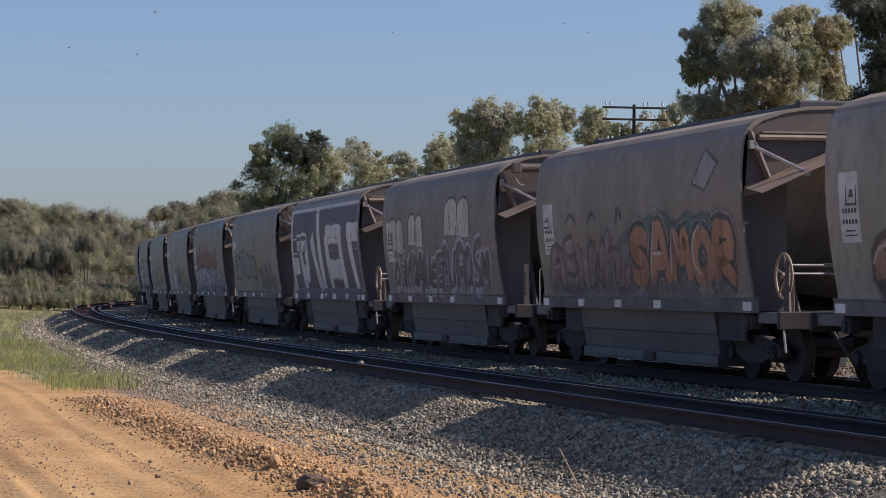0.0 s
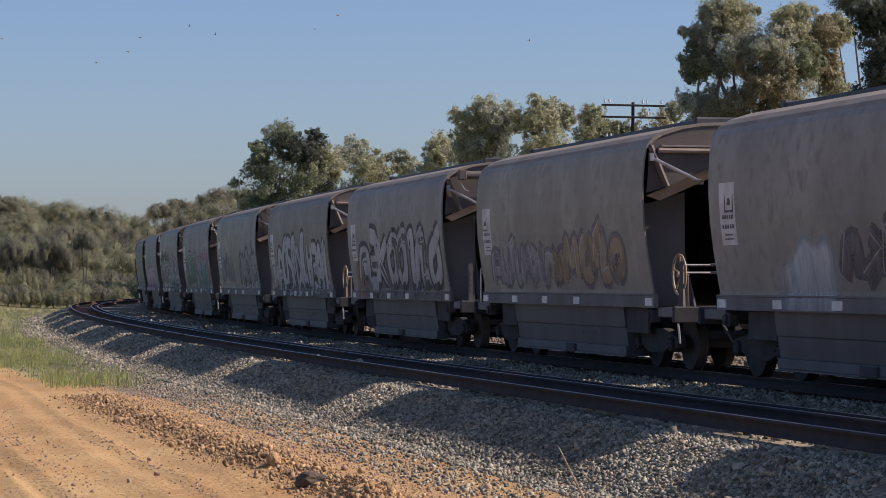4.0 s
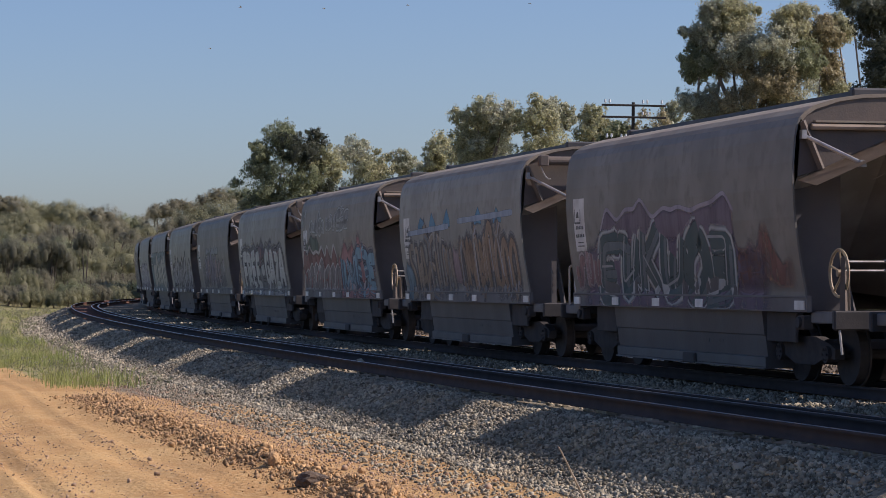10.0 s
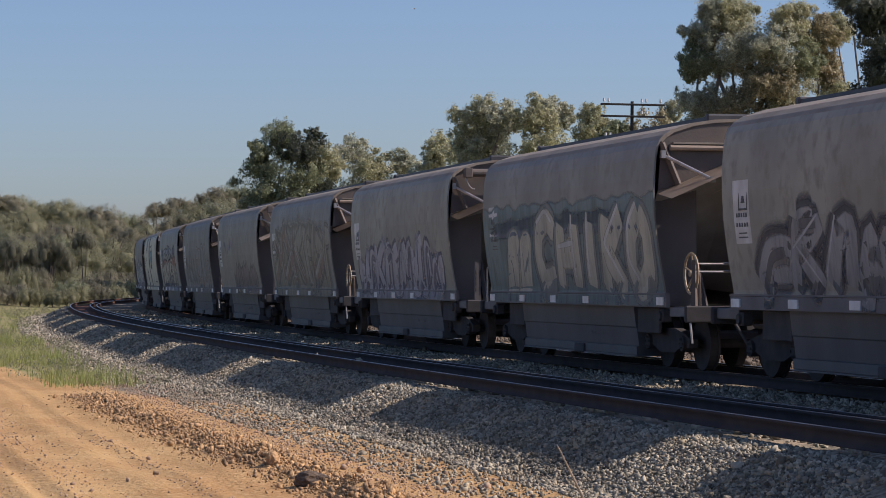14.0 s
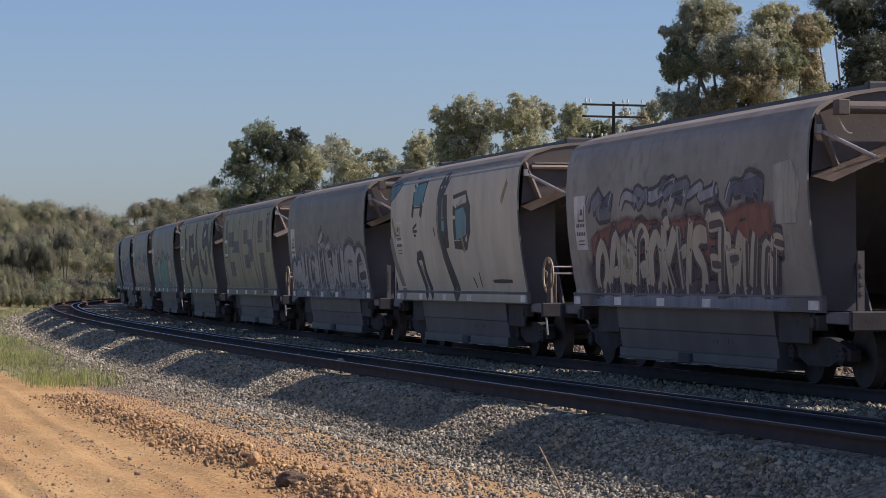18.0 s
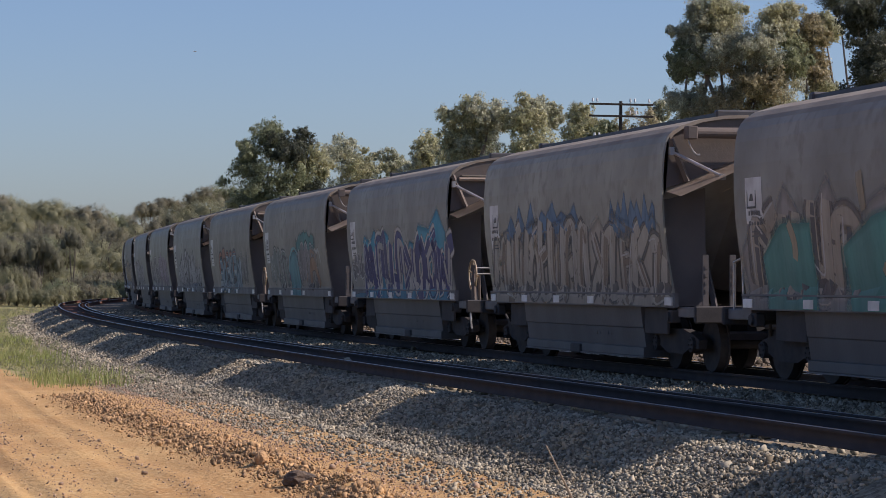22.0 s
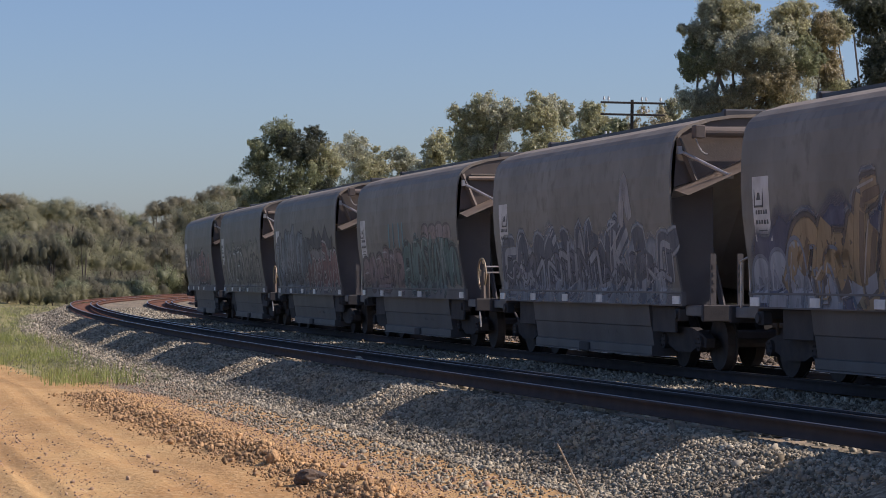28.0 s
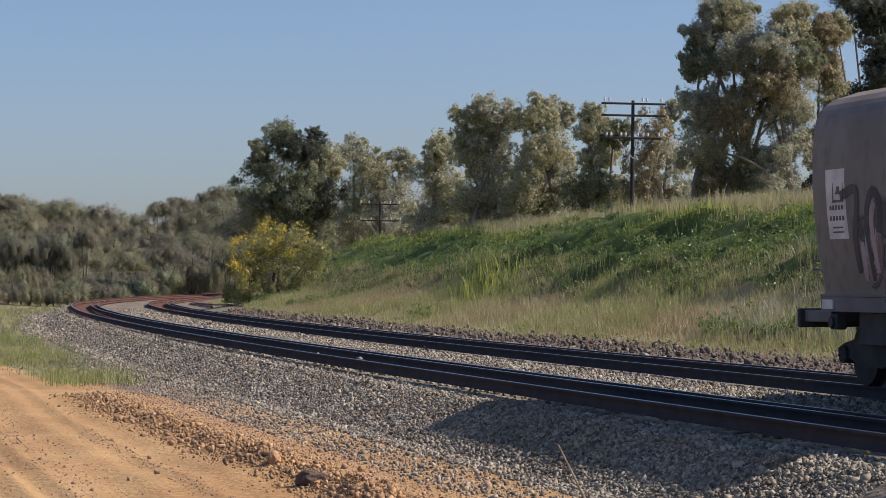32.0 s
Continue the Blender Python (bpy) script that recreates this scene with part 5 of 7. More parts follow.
    scribble(16, 0.1, 0.9, 2.8, 3.5, (0.48, 0.50, 0.48), 4, 0.06, 2, 0.35)
    # white name in a dark cloud with a thin red line
    haze(17, 0.4, 10.5, 1.9, 2.95, (0.10, 0.095, 0.13), 0.3, 5, 0.3)
    spikes(17, 1.0, 10.2, 1.8, 2.62, (0.28, 0.13, 0.14), None, 5, 0.8, 2, 0.5)
    haze(17, 0.6, 10.6, 1.24, 2.2, (0.17, 0.19, 0.20), 0.4, 8, 0.2)
    write(17, "FREE-GAZA", 1.0, 10.2, 1.1, 2.48, (0.53, 0.54, 0.50), (0.10, 0.10, 0.105), (0.22, 0.21, 0.21), 0.42, 0.12, 0.3, wild=False)
    haze(17, 0.1, 10.6, 1.0, 1.2, (0.40, 0.41, 0.42), 0.5, 4, 0.3, 0.016)
    haze(17, 9.2, 10.5, 1.7, 2.6, (0.14, 0.22, 0.20), 0.45, 3, 0.3)
    # violet-grey blocks with round clouds at both ends
    arches(18, 3, 1.7, 3.0, 1.2, 2.2, (0.20, 0.20, 0.21), soot, None, 0.2, 0.0, 0.4, None, 0.0)
    arches(18, 5, 2.7, 7.8, 1.2, 2.6, (0.20, 0.185, 0.235), soot, (0.33, 0.33, 0.33), 0.3, 0.25, 0.3, (0.34, 0.24, 0.22), 0.1)
    arches(18, 3, 7.7, 9.2, 1.2, 2.3, (0.23, 0.23, 0.24), soot, None, 0.2, 0.0, 0.4, None, 0.0, 5)
    spikes(18, 3.2, 7.6, 2.4, 2.8, (0.26, 0.28, 0.29), None, 6, 0.5, 3, 0.5)
    shape(18, [(8.7, 1.7), (8.75, 2.2), (9.3, 2.2), (9.3, 1.75)], (0.38, 0.37, 0.37), 0.5)
    arches(19, 6, 1.4, 10.6, 1.08, 2.4, (0.35, 0.345, 0.34), (0.07, 0.07, 0.075), (0.16, 0.155, 0.155), 0.36, 0.3, 0.35, (0.14, 0.135, 0.135), 0.35, 2)
    haze(20, 0.05, 10.75, 1.24, 2.95, (0.18, 0.245, 0.24), 0.35, 1, 0.06)
    haze(20, 0.6, 10.4, 2.2, 2.75, (0.15, 0.18, 0.23), 0.4, 4, 0.2)
    arches(20, 2, 1.6, 3.3, 1.1, 2.6, (0.52, 0.50, 0.39), (0.16, 0.20, 0.19), None, 0.14, 0.35, 0.3, (0.2, 0.24, 0.24), 0.0)
    write(20, "CHIKO", 3.7, 10.5, 1.08, 2.72, (0.52, 0.50, 0.39), (0.20, 0.22, 0.21), None, 0.58, 0.2, 0.3, wild=False)
    haze(21, 0.6, 9.9, 1.24, 2.7, (0.42, 0.41, 0.44), 0.45, 6, 0.3)
    arches(21, 7, 0.8, 9.8, 1.1, 2.4, (0.47, 0.46, 0.48), (0.12, 0.11, 0.14), None, 0.28, 0.3, 0.35, (0.16, 0.15, 0.18), 0.5)
    haze(22, 0.2, 10.5, 1.24, 3.5, (0.33, 0.30, 0.22), 0.4, 1, 0.1)
    arches(22, 4, 0.6, 10.0, 1.2, 3.2, (0.36, 0.33, 0.25), (0.20, 0.18, 0.16), None, 0.34, 0.2, 0.5, (0.30, 0.20, 0.15), 0.2)
    strokes(23, [[(1.6, 2.3), (1.9, 2.75), (2.3, 2.7), (2.5, 2.4)], [(2.9, 2.4), (3.2, 2.7), (3.4, 2.5)], [(3.5, 2.5), (3.8, 2.85), (4.1, 2.55)], [(4.2, 2.6), (4.5, 2.8)]], (0.27, 0.24, 0.27), 0.16, 0.5)
    haze(23, 4.0, 10.4, 1.24, 2.4, (0.25, 0.20, 0.18), 0.55, 3, 0.3)
    # faint letters drawn in pale and rusty lines
    arches(24, 4, 1.0, 5.2, 1.3, 2.6, (0.20, 0.19, 0.18), (0.42, 0.40, 0.38), None, 0.17, 0.2, 0.45, (0.13, 0.12, 0.12), 0.5)
    arches(24, 4, 5.4, 10.4, 1.25, 2.8, (0.24, 0.225, 0.21), (0.45, 0.41, 0.39), (0.30, 0.18, 0.15), 0.2, 0.2, 0.4, (0.14, 0.13, 0.125), 0.1, 3)
    # cream letters ringed with red on black
    haze(25, 0.8, 9.6, 1.24, 2.95, (0.075, 0.065, 0.085), 0.2, 4, 0.35)
    wildstyle(25, 1.0, 9.4, 2.5, 2.95, [(0.11, 0.12, 0.17), (0.36, 0.38, 0.42), (0.18, 0.20, 0.24)], (0.05, 0.05, 0.06), (0.44, 0.45, 0.47), 14, 0.2, 7, 0.35)
    spikes(25, 1.2, 9.6, 1.6, 2.66, (0.25, 0.10, 0.075), None, 4, 0.85, 8, 0.25, 0.006)
    arches(25, 9, 1.4, 9.4, 1.02, 2.5, (0.52, 0.48, 0.37), (0.06, 0.055, 0.07), (0.08, 0.06, 0.08), 0.30, 0.3, 0.2, (0.08, 0.07, 0.08), 0.4)
    shape(25, [(9.6, 2.2), (9.6, 3.0), (10.2, 3.05), (10.5, 2.7), (10.3, 2.2)], (0.42, 0.44, 0.38), 0.4)
    haze(25, 1.0, 10.0, 1.0, 1.3, (0.34, 0.38, 0.46), 0.35, 4, 0.3, 0.016)
    # cream side with tall black and blue lettering
    haze(26, 0.05, 10.75, 1.24, 3.7, (0.62, 0.59, 0.46), 0.1, 1, 0.0)
    shape(26, [(0.0, 3.2), (0.0, 3.6), (1.2, 3.66), (0.7, 3.4)], (0.09, 0.25, 0.29), 0.2, 0.014, BLACK)
    shape(26, [(2.4, 3.62), (3.5, 3.66), (3.1, 3.05), (2.3, 3.05)], (0.12, 0.31, 0.35), 0.2, 0.014, BLACK)
    strokes(26, [[(2.3, 3.1), (2.2, 2.8)], [(3.1, 3.1), (2.95, 2.8)], [(2.4, 1.95), (2.9, 2.0), (3.0, 1.6), (3.5, 1.05)], [(2.35, 1.9), (2.7, 1.5), (3.0, 1.05)]], BLACK, 0.2, 0.1, 0.02)
    strokes(26, [[(2.6, 1.75), (3.1, 1.15)]], (0.30, 0.34, 0.32), 0.26, 0.2, 0.016)
    strokes(26, [[(5.4, 3.68), (4.7, 3.2), (4.65, 2.5), (5.0, 1.9), (5.7, 1.05)], [(5.15, 3.2), (5.15, 2.1)]], BLACK, 0.42, 0.1, 0.02)
    strokes(26, [[(4.95, 2.75), (4.95, 2.45)]], (0.12, 0.31, 0.35), 0.3, 0.2, 0.026)
    strokes(26, [[(4.55, 3.0), (4.5, 2.5), (4.75, 1.9)]], (0.42, 0.41, 0.38), 0.05, 0.2, 0.028)
    shape(26, [(5.85, 2.1), (5.85, 3.15), (6.9, 3.22), (7.25, 2.9), (7.2, 2.4), (6.8, 2.05)], BLACK, 0.1, 0.014)
    shape(26, [(6.05, 2.25), (6.05, 2.85), (6.7, 2.9), (6.95, 2.7), (6.85, 2.35)], (0.14, 0.32, 0.36), 0.2, 0.02)
    shape(26, [(6.1, 2.92), (6.6, 3.1), (6.65, 2.97)], (0.46, 0.45, 0.40), 0.2, 0.022)
    strokes(26, [[(2.2, 2.55), (2.6, 2.65)], [(2.2, 2.5), (2.6, 2.5)], [(2.3, 2.42), (2.5, 2.4)], [(4.1, 2.55), (4.25, 2.35)], [(7.0, 1.5), (7.2, 1.3)], [(7.5, 1.6), (7.6, 1.3)], [(8.5, 1.42), (9.9, 1.42)]], BLACK, 0.07, 0.1, 0.026)
    strokes(26, [[(0.0, 2.4), (0.2, 1.9), (0.9, 1.05)]], (0.24, 0.235, 0.22), 0.3, 0.3, 0.012)
    strokes(26, [[(0.2, 2.8), (0.5, 2.4)], [(6.4, 2.55), (6.6, 2.0)], [(9.6, 2.9), (10.0, 3.3)]], (0.40, 0.29, 0.15), 0.14, 0.5)
    # grey letters under a pale blue mist
    haze(27, 0.2, 10.6, 1.24, 2.8, (0.28, 0.31, 0.36), 0.35, 2, 0.25)
    arches(27, 6, 0.5, 10.6, 1.05, 2.42, (0.45, 0.45, 0.44), (0.06, 0.06, 0.07), (0.24, 0.25, 0.28), 0.34, 0.2, 0.25, ink, 0.5)
    haze(28, 0.05, 10.75, 1.24, 3.68, (0.34, 0.31, 0.20), 0.25, 1, 0.0)
    for u, z, a, b in ((1.5, 2.55, 1.2, 0.45), (2.3, 2.35, 1.6, 0.35), (5.0, 2.6, 0.9, 0.42), (5.9, 2.05, 0.9, 0.65), (5.0, 1.85, 1.1, 0.4), (8.1, 2.6, 0.95, 0.62), (8.25, 1.1, 0.95, 1.15), (9.8, 2.3, 0.6, 1.1), (1.6, 1.6, 1.0, 0.45), (0.8, 2.8, 0.5, 0.6)):
        shape(28, [(u, z), (u + a, z), (u + a, z + b), (u, z + b)], (0.12, 0.115, 0.125), 0.3)
    strokes(28, [[(4.0, 3.5), (3.9, 2.6), (4.1, 1.8), (4.6, 1.1)], [(7.2, 3.5), (6.9, 2.6), (7.0, 1.9), (7.6, 1.1)], [(0.2, 3.5), (0.1, 2.4), (0.5, 1.2)], [(10.3, 3.5), (10.2, 2.4)]], (0.13, 0.12, 0.115), 0.13, 0.3)
    strokes(28, [[(2.0, 2.45), (2.6, 2.5)], [(6.0, 2.5), (6.2, 2.1)], [(8.7, 2.65), (8.9, 2.8)]], (0.42, 0.41, 0.39), 0.1)
    # black curves with white flashes on olive
    haze(29, 0.05, 10.75, 1.24, 3.68, (0.35, 0.33, 0.215), 0.25, 1, 0.0)
    strokes(29, [[(1.8, 3.5), (2.0, 2.9), (1.8, 2.2)], [(2.0, 2.9), (2.6, 2.75)], [(1.6, 2.1), (2.3, 1.6), (2.8, 1.1)], [(3.3, 2.85), (4.9, 2.95)], [(3.3, 2.75), (3.6, 2.4), (4.0, 2.35)], [(4.8, 2.9), (4.8, 2.5)],
                 [(3.4, 2.3), (3.6, 1.75), (4.2, 2.1), (5.4, 2.25), (6.3, 2.3)], [(5.8, 3.6), (5.7, 2.8), (6.2, 2.2), (5.9, 1.7), (6.4, 1.1)], [(9.3, 3.4), (8.4, 3.4), (8.0, 3.0), (8.0, 2.6)], [(8.0, 2.65), (8.9, 2.95), (9.4, 2.9)],
                 [(9.3, 3.4), (9.6, 2.7), (9.6, 2.4)], [(6.9, 2.5), (7.4, 2.0), (8.4, 1.85), (8.8, 2.1), (8.6, 2.45)], [(10.6, 3.5), (10.4, 2.8), (9.7, 2.3), (10.3, 1.6)]], (0.05, 0.048, 0.055), 0.46, 0.15, 0.016)
    strokes(29, [[(8.3, 2.95), (8.6, 3.1), (9.0, 3.15)], [(8.1, 1.98), (8.4, 2.2)], [(4.3, 2.5), (4.4, 2.2)], [(1.85, 3.0), (1.8, 2.4)]], (0.46, 0.46, 0.45), 0.2, 0.25, 0.022)
    strokes(29, [[(5.6, 3.5), (5.55, 2.9), (5.95, 2.3)], [(2.05, 3.45), (2.2, 3.0)], [(6.7, 2.3), (7.0, 1.9), (6.9, 1.4)], [(10.2, 3.4), (10.1, 2.9)]], (0.42, 0.41, 0.38), 0.06, 0.3, 0.024)
    scribble(29, 7.0, 8.6, 1.35, 1.65, (0.36, 0.34, 0.24), 7, 0.05, 2)
    for k in range(16):
        strokes(29, [[(6.6 + 0.23 * k, 1.5 + (k * 0.37) % 1.7), (6.65 + 0.23 * k, 1.58 + (k * 0.37) % 1.7)]], (0.42, 0.40, 0.37), 0.1, 0.3)
    # teal and tan
    spikes(30, 0.1, 10.2, 1.02, 2.95, (0.33, 0.30, 0.27), None, 8, 0.7, 2, 0.35)
    arches(30, 3, 0.5, 4.4, 1.05, 2.75, (0.43, 0.37, 0.29), (0.15, 0.13, 0.12), None, 0.3, 0.1, 0.25, (0.12, 0.11, 0.11), 0.3)
    spikes(30, 0.9, 2.8, 1.02, 2.75, (0.10, 0.30, 0.265), None, 1, 0.7, 5, 0.2, 0.03)
    spikes(30, 3.6, 7.4, 1.02, 2.85, (0.10, 0.31, 0.275), None, 2, 0.75, 7, 0.2, 0.03)
    arches(30, 3, 5.6, 9.4, 1.05, 2.7, (0.45, 0.41, 0.34), (0.20, 0.17, 0.15), None, 0.26, 0.1, 0.3, (0.26, 0.17, 0.12), 0.2)
    strokes(30, [[(2.0, 2.2), (2.2, 1.9), (2.1, 1.7)], [(4.4, 2.8), (4.5, 2.3)], [(4.9, 1.6), (5.2, 1.3)]], (0.40, 0.33, 0.22), 0.2, 0.3, 0.036)
    arches(30, 2, 9.2, 10.5, 1.9, 2.9, (0.36, 0.36, 0.35), (0.24, 0.24, 0.23), None, 0.2, 0.1, 0.4)
    # tan shards under blue flares
    for a, b in ((1.6, 6.4), (8.0, 10.4)):
        spikes(31, a, b, 2.0, 2.95, (0.12, 0.21, 0.32), None, 7, 0.5, int(a), 0.4)
    spikes(31, 0.3, 10.6, 1.02, 2.75, (0.40, 0.365, 0.30), None, 11, 0.75, 4, 0.2)
    arches(31, 10, 0.5, 10.6, 1.02, 2.55, (0.44, 0.41, 0.34), (0.13, 0.12, 0.11), None, 0.24, 0.35, 0.25, (0.24, 0.19, 0.14), 0.75)
    # navy piece with a jagged sky-blue crown
    spikes(32, 1.7, 5.0, 1.5, 2.95, (0.06, 0.30, 0.42), None, 3, 0.6, 3, 0.15)
    spikes(32, 4.9, 7.7, 1.5, 2.7, (0.07, 0.27, 0.37), None, 3, 0.5, 5, 0.3)
    spikes(32, 7.4, 10.7, 1.5, 3.1, (0.06, 0.30, 0.42), None, 2, 0.55, 4, 0.12)
    haze(32, 1.6, 10.6, 1.24, 2.2, (0.06, 0.24, 0.36), 0.2, 4, 0.2)
    arches(32, 6, 1.8, 10.6, 1.02, 2.55, (0.055, 0.055, 0.17), (0.50, 0.47, 0.43), None, 0.34, 0.3, 0.1, (0.40, 0.38, 0.36), 0.2, 4)
    arches(32, 3, 0.3, 2.0, 1.4, 2.1, (0.16, 0.16, 0.17), (0.56, 0.55, 0.53), None, 0.14, 0.1, 0.25)
    haze(32, 0.05, 10.75, 1.0, 1.2, (0.07, 0.22, 0.32), 0.3, 4, 0.3, 0.004)
    # mixed letters: grey, teal and pink, orange
    arches(33, 4, 1.2, 4.4, 1.2, 2.5, (0.20, 0.23, 0.21), (0.46, 0.46, 0.43), soot, 0.2, 0.1, 0.35, soot, 0.6)
    haze(33, 4.0, 7.0, 1.4, 2.6, (0.38, 0.14, 0.26), 0.35, 6, 0.6, 0.004)
    spikes(33, 4.4, 6.2, 1.02, 2.4, (0.10, 0.30, 0.34), (0.20, 0.42, 0.44), 2, 0.8, 3, 0.3, 0.012)
    haze(33, 5.8, 9.3, 2.2, 2.95, (0.08, 0.22, 0.21), 0.35, 4, 0.3)
    arches(33, 4, 6.0, 9.2, 1.2, 2.62, (0.22, 0.20, 0.20), (0.38, 0.37, 0.35), soot, 0.26, 0.15, 0.3, (0.30, 0.19, 0.13), 0.1)
    strokes(33, [[(7.9, 1.3), (8.2, 1.85), (8.8, 1.9), (9.3, 1.3)]], (0.36, 0.21, 0.13), 0.34, 0.35)
    strokes(33, [[(9.0, 2.3), (9.3, 2.15), (9.6, 2.3), (9.8, 1.9)]], (0.46, 0.45, 0.43), 0.1, 0.3)
    # blue-grey hooks in front of orange puffs
    arches(34, 5, 2.6, 7.2, 1.7, 2.6, (0.36, 0.15, 0.10), soot, None, 0.2, 0.2, 0.4, None, 0.0)
    arches(34, 5, 2.4, 8.0, 1.1, 2.4, (0.15, 0.24, 0.29), (0.05, 0.06, 0.08), (0.36, 0.42, 0.44), 0.28, 0.45, 0.25, (0.40, 0.46, 0.48), 0.8)
    arches(34, 3, 7.8, 9.8, 1.3, 2.4, (0.18, 0.175, 0.17), (0.40, 0.39, 0.36), None, 0.14, 0.2, 0.5)
    # silver shards
    arches(35, 4, 1.4, 4.0, 1.1, 2.1, (0.42, 0.41, 0.41), (0.12, 0.12, 0.13), None, 0.2, 0.2, 0.35, None, 0.7)
    arches(35, 7, 2.6, 8.2, 1.08, 2.62, (0.43, 0.425, 0.42), (0.09, 0.09, 0.10), (0.26, 0.25, 0.25), 0.26, 0.4, 0.3, (0.13, 0.13, 0.14), 0.8)
    arches(35, 3, 7.8, 10.0, 1.08, 2.0, (0.38, 0.37, 0.37), (0.12, 0.12, 0.13), None, 0.2, 0.2, 0.4, None, 0.7, 3)
    arches(36, 5, 0.6, 5.6, 1.2, 2.5, DIM, pale, None, 0.2, 0.1, 0.4)
    arches(36, 4, 5.4, 10.0, 1.2, 2.7, (0.32, 0.26, 0.30), (0.42, 0.34, 0.36), None, 0.26, 0.1, 0.45)
    arches(37, 5, 2.0, 8.2, 1.3, 2.4, GREY, DIM, None, 0.26, fade=0.5)
    # tan letters and white puffs on navy
    haze(38, 0.1, 10.4, 1.24, 2.8, (0.10, 0.11, 0.18), 0.3, 2, 0.2)
    arches(38, 5, 0.2, 3.4, 1.02, 2.0, (0.40, 0.44, 0.50), (0.22, 0.25, 0.31), None, 0.2, 0.1, 0.3, None, 0.0)
    arches(38, 5, 1.6, 8.2, 1.02, 2.6, (0.38, 0.28, 0.16), (0.12, 0.10, 0.09), (0.38, 0.40, 0.44), 0.3, 0.4, 0.3, (0.22, 0.16, 0.11), 0.6)
    arches(38, 3, 7.8, 10.2, 1.1, 2.4, (0.30, 0.25, 0.22), (0.12, 0.10, 0.11), None, 0.24, 0.2, 0.4)
    # speckled pale blue and dark letters
    haze(39, 0.4, 10.5, 1.24, 2.65, (0.30, 0.335, 0.38), 0.45, 4, 0.25)
    arches(39, 8, 0.4, 10.5, 1.05, 2.45, (0.11, 0.125, 0.16), (0.33, 0.36, 0.39), None, 0.24, 0.25, 0.35, (0.36, 0.38, 0.41), 0.3)
    wildstyle(39, 0.5, 10.3, 1.1, 2.0, [(0.36, 0.385, 0.42), (0.16, 0.17, 0.21)], (0.09, 0.10, 0.12), (0.46, 0.48, 0.5), 34, 0.12, 3, 0.4, 0.2)
    strokes(39, [[(8.2, 2.3), (8.4, 3.1), (8.7, 2.4)]], (0.40, 0.40, 0.40), 0.3, 0.5)
    # dull pink letters and green letters, pale blue initials above
    arches(40, 5, 0.4, 5.2, 1.1, 2.15, (0.30, 0.225, 0.22), (0.12, 0.10, 0.10), None, 0.26, 0.2, 0.4, (0.16, 0.12, 0.12), 0.3)
    arches(40, 6, 5.2, 10.5, 1.08, 2.48, (0.13, 0.21, 0.20), (0.05, 0.065, 0.065), (0.22, 0.28, 0.27), 0.28, 0.2, 0.3, (0.06, 0.09, 0.09), 0.15)
    arches(40, 4, 7.4, 10.2, 2.3, 2.68, (0.32, 0.26, 0.25), (0.14, 0.12, 0.12), None, 0.16, 0.0, 0.4, None, 0.0)
    for u in (3.9, 4.4, 5.0, 5.4):
        strokes(40, [[(u, 2.15), (u, 2.72)]], (0.14, 0.30, 0.34), 0.13, 0.5)
    # blue-grey flames, dark cloud and dull red letters with white rims
    haze(41, 0.3, 6.2, 1.24, 3.1, (0.17, 0.19, 0.22), 0.4, 6, 0.5)
    wildstyle(41, 0.4, 6.2, 1.4, 3.0, [(0.19, 0.22, 0.25), (0.14, 0.15, 0.17), (0.24, 0.26, 0.28)], (0.12, 0.125, 0.14), (0.33, 0.35, 0.37), 22, 0.3, 2, 0.55, 0.5)
    haze(41, 5.8, 10.5, 2.2, 3.05, (0.06, 0.06, 0.07), 0.3, 8, 0.6)
    haze(41, 5.4, 10.6, 1.9, 2.6, (0.24, 0.23, 0.225), 0.4, 3, 0.5)
    arches(41, 4, 1.2, 4.8, 1.3, 2.2, (0.15, 0.15, 0.16), soot, None, 0.14, 0.2, 0.5)
    arches(41, 3, 5.2, 8.0, 1.15, 2.2, (0.19, 0.105, 0.10), (0.42, 0.38, 0.365), soot, 0.24, 0.3, 0.32, (0.28, 0.26, 0.25), 0.3)
    arches(41, 3, 7.6, 10.7, 1.15, 2.4, (0.23, 0.11, 0.105), (0.44, 0.40, 0.385), soot, 0.26, 0.3, 0.32, (0.14, 0.08, 0.08), 0.2, 3)
    # tan cloud with outlined letters
    spikes(42, 0.9, 10.2, 1.02, 2.8, (0.27, 0.25, 0.205), None, 8, 0.8, 3, 0.35)
    write(42, "KYZED", 1.8, 6.4, 1.1, 2.45, (0.24, 0.225, 0.19), (0.05, 0.05, 0.05), (0.30, 0.28, 0.24), 0.40, 0.2, 0.3, wild=False)
    arches(42, 4, 6.4, 10.0, 1.15, 2.3, (0.24, 0.22, 0.19), (0.06, 0.06, 0.06), None, 0.26, 0.25, 0.35, (0.06, 0.06, 0.06), 0.1)
    scribble(42, 0.2, 1.2, 1.5, 2.2, soot, 4, 0.06, 1, 0.3)
    # grey and dull red letters, dripping
    haze(43, 1.2, 8.8, 1.9, 2.75, (0.085, 0.08, 0.085), 0.4, 3, 0.4)
    arches(43, 4, 1.5, 5.0, 1.3, 2.4, (0.27, 0.25, 0.25), (0.10, 0.095, 0.10), None, 0.24, 0.15, 0.4, (0.24, 0.13, 0.12), 0.2)
    arches(43, 4, 4.6, 9.4, 1.3, 2.48, (0.28, 0.155, 0.145), (0.36, 0.33, 0.33), soot, 0.24, 0.25, 0.35, (0.12, 0.09, 0.09), 0.2, 2)
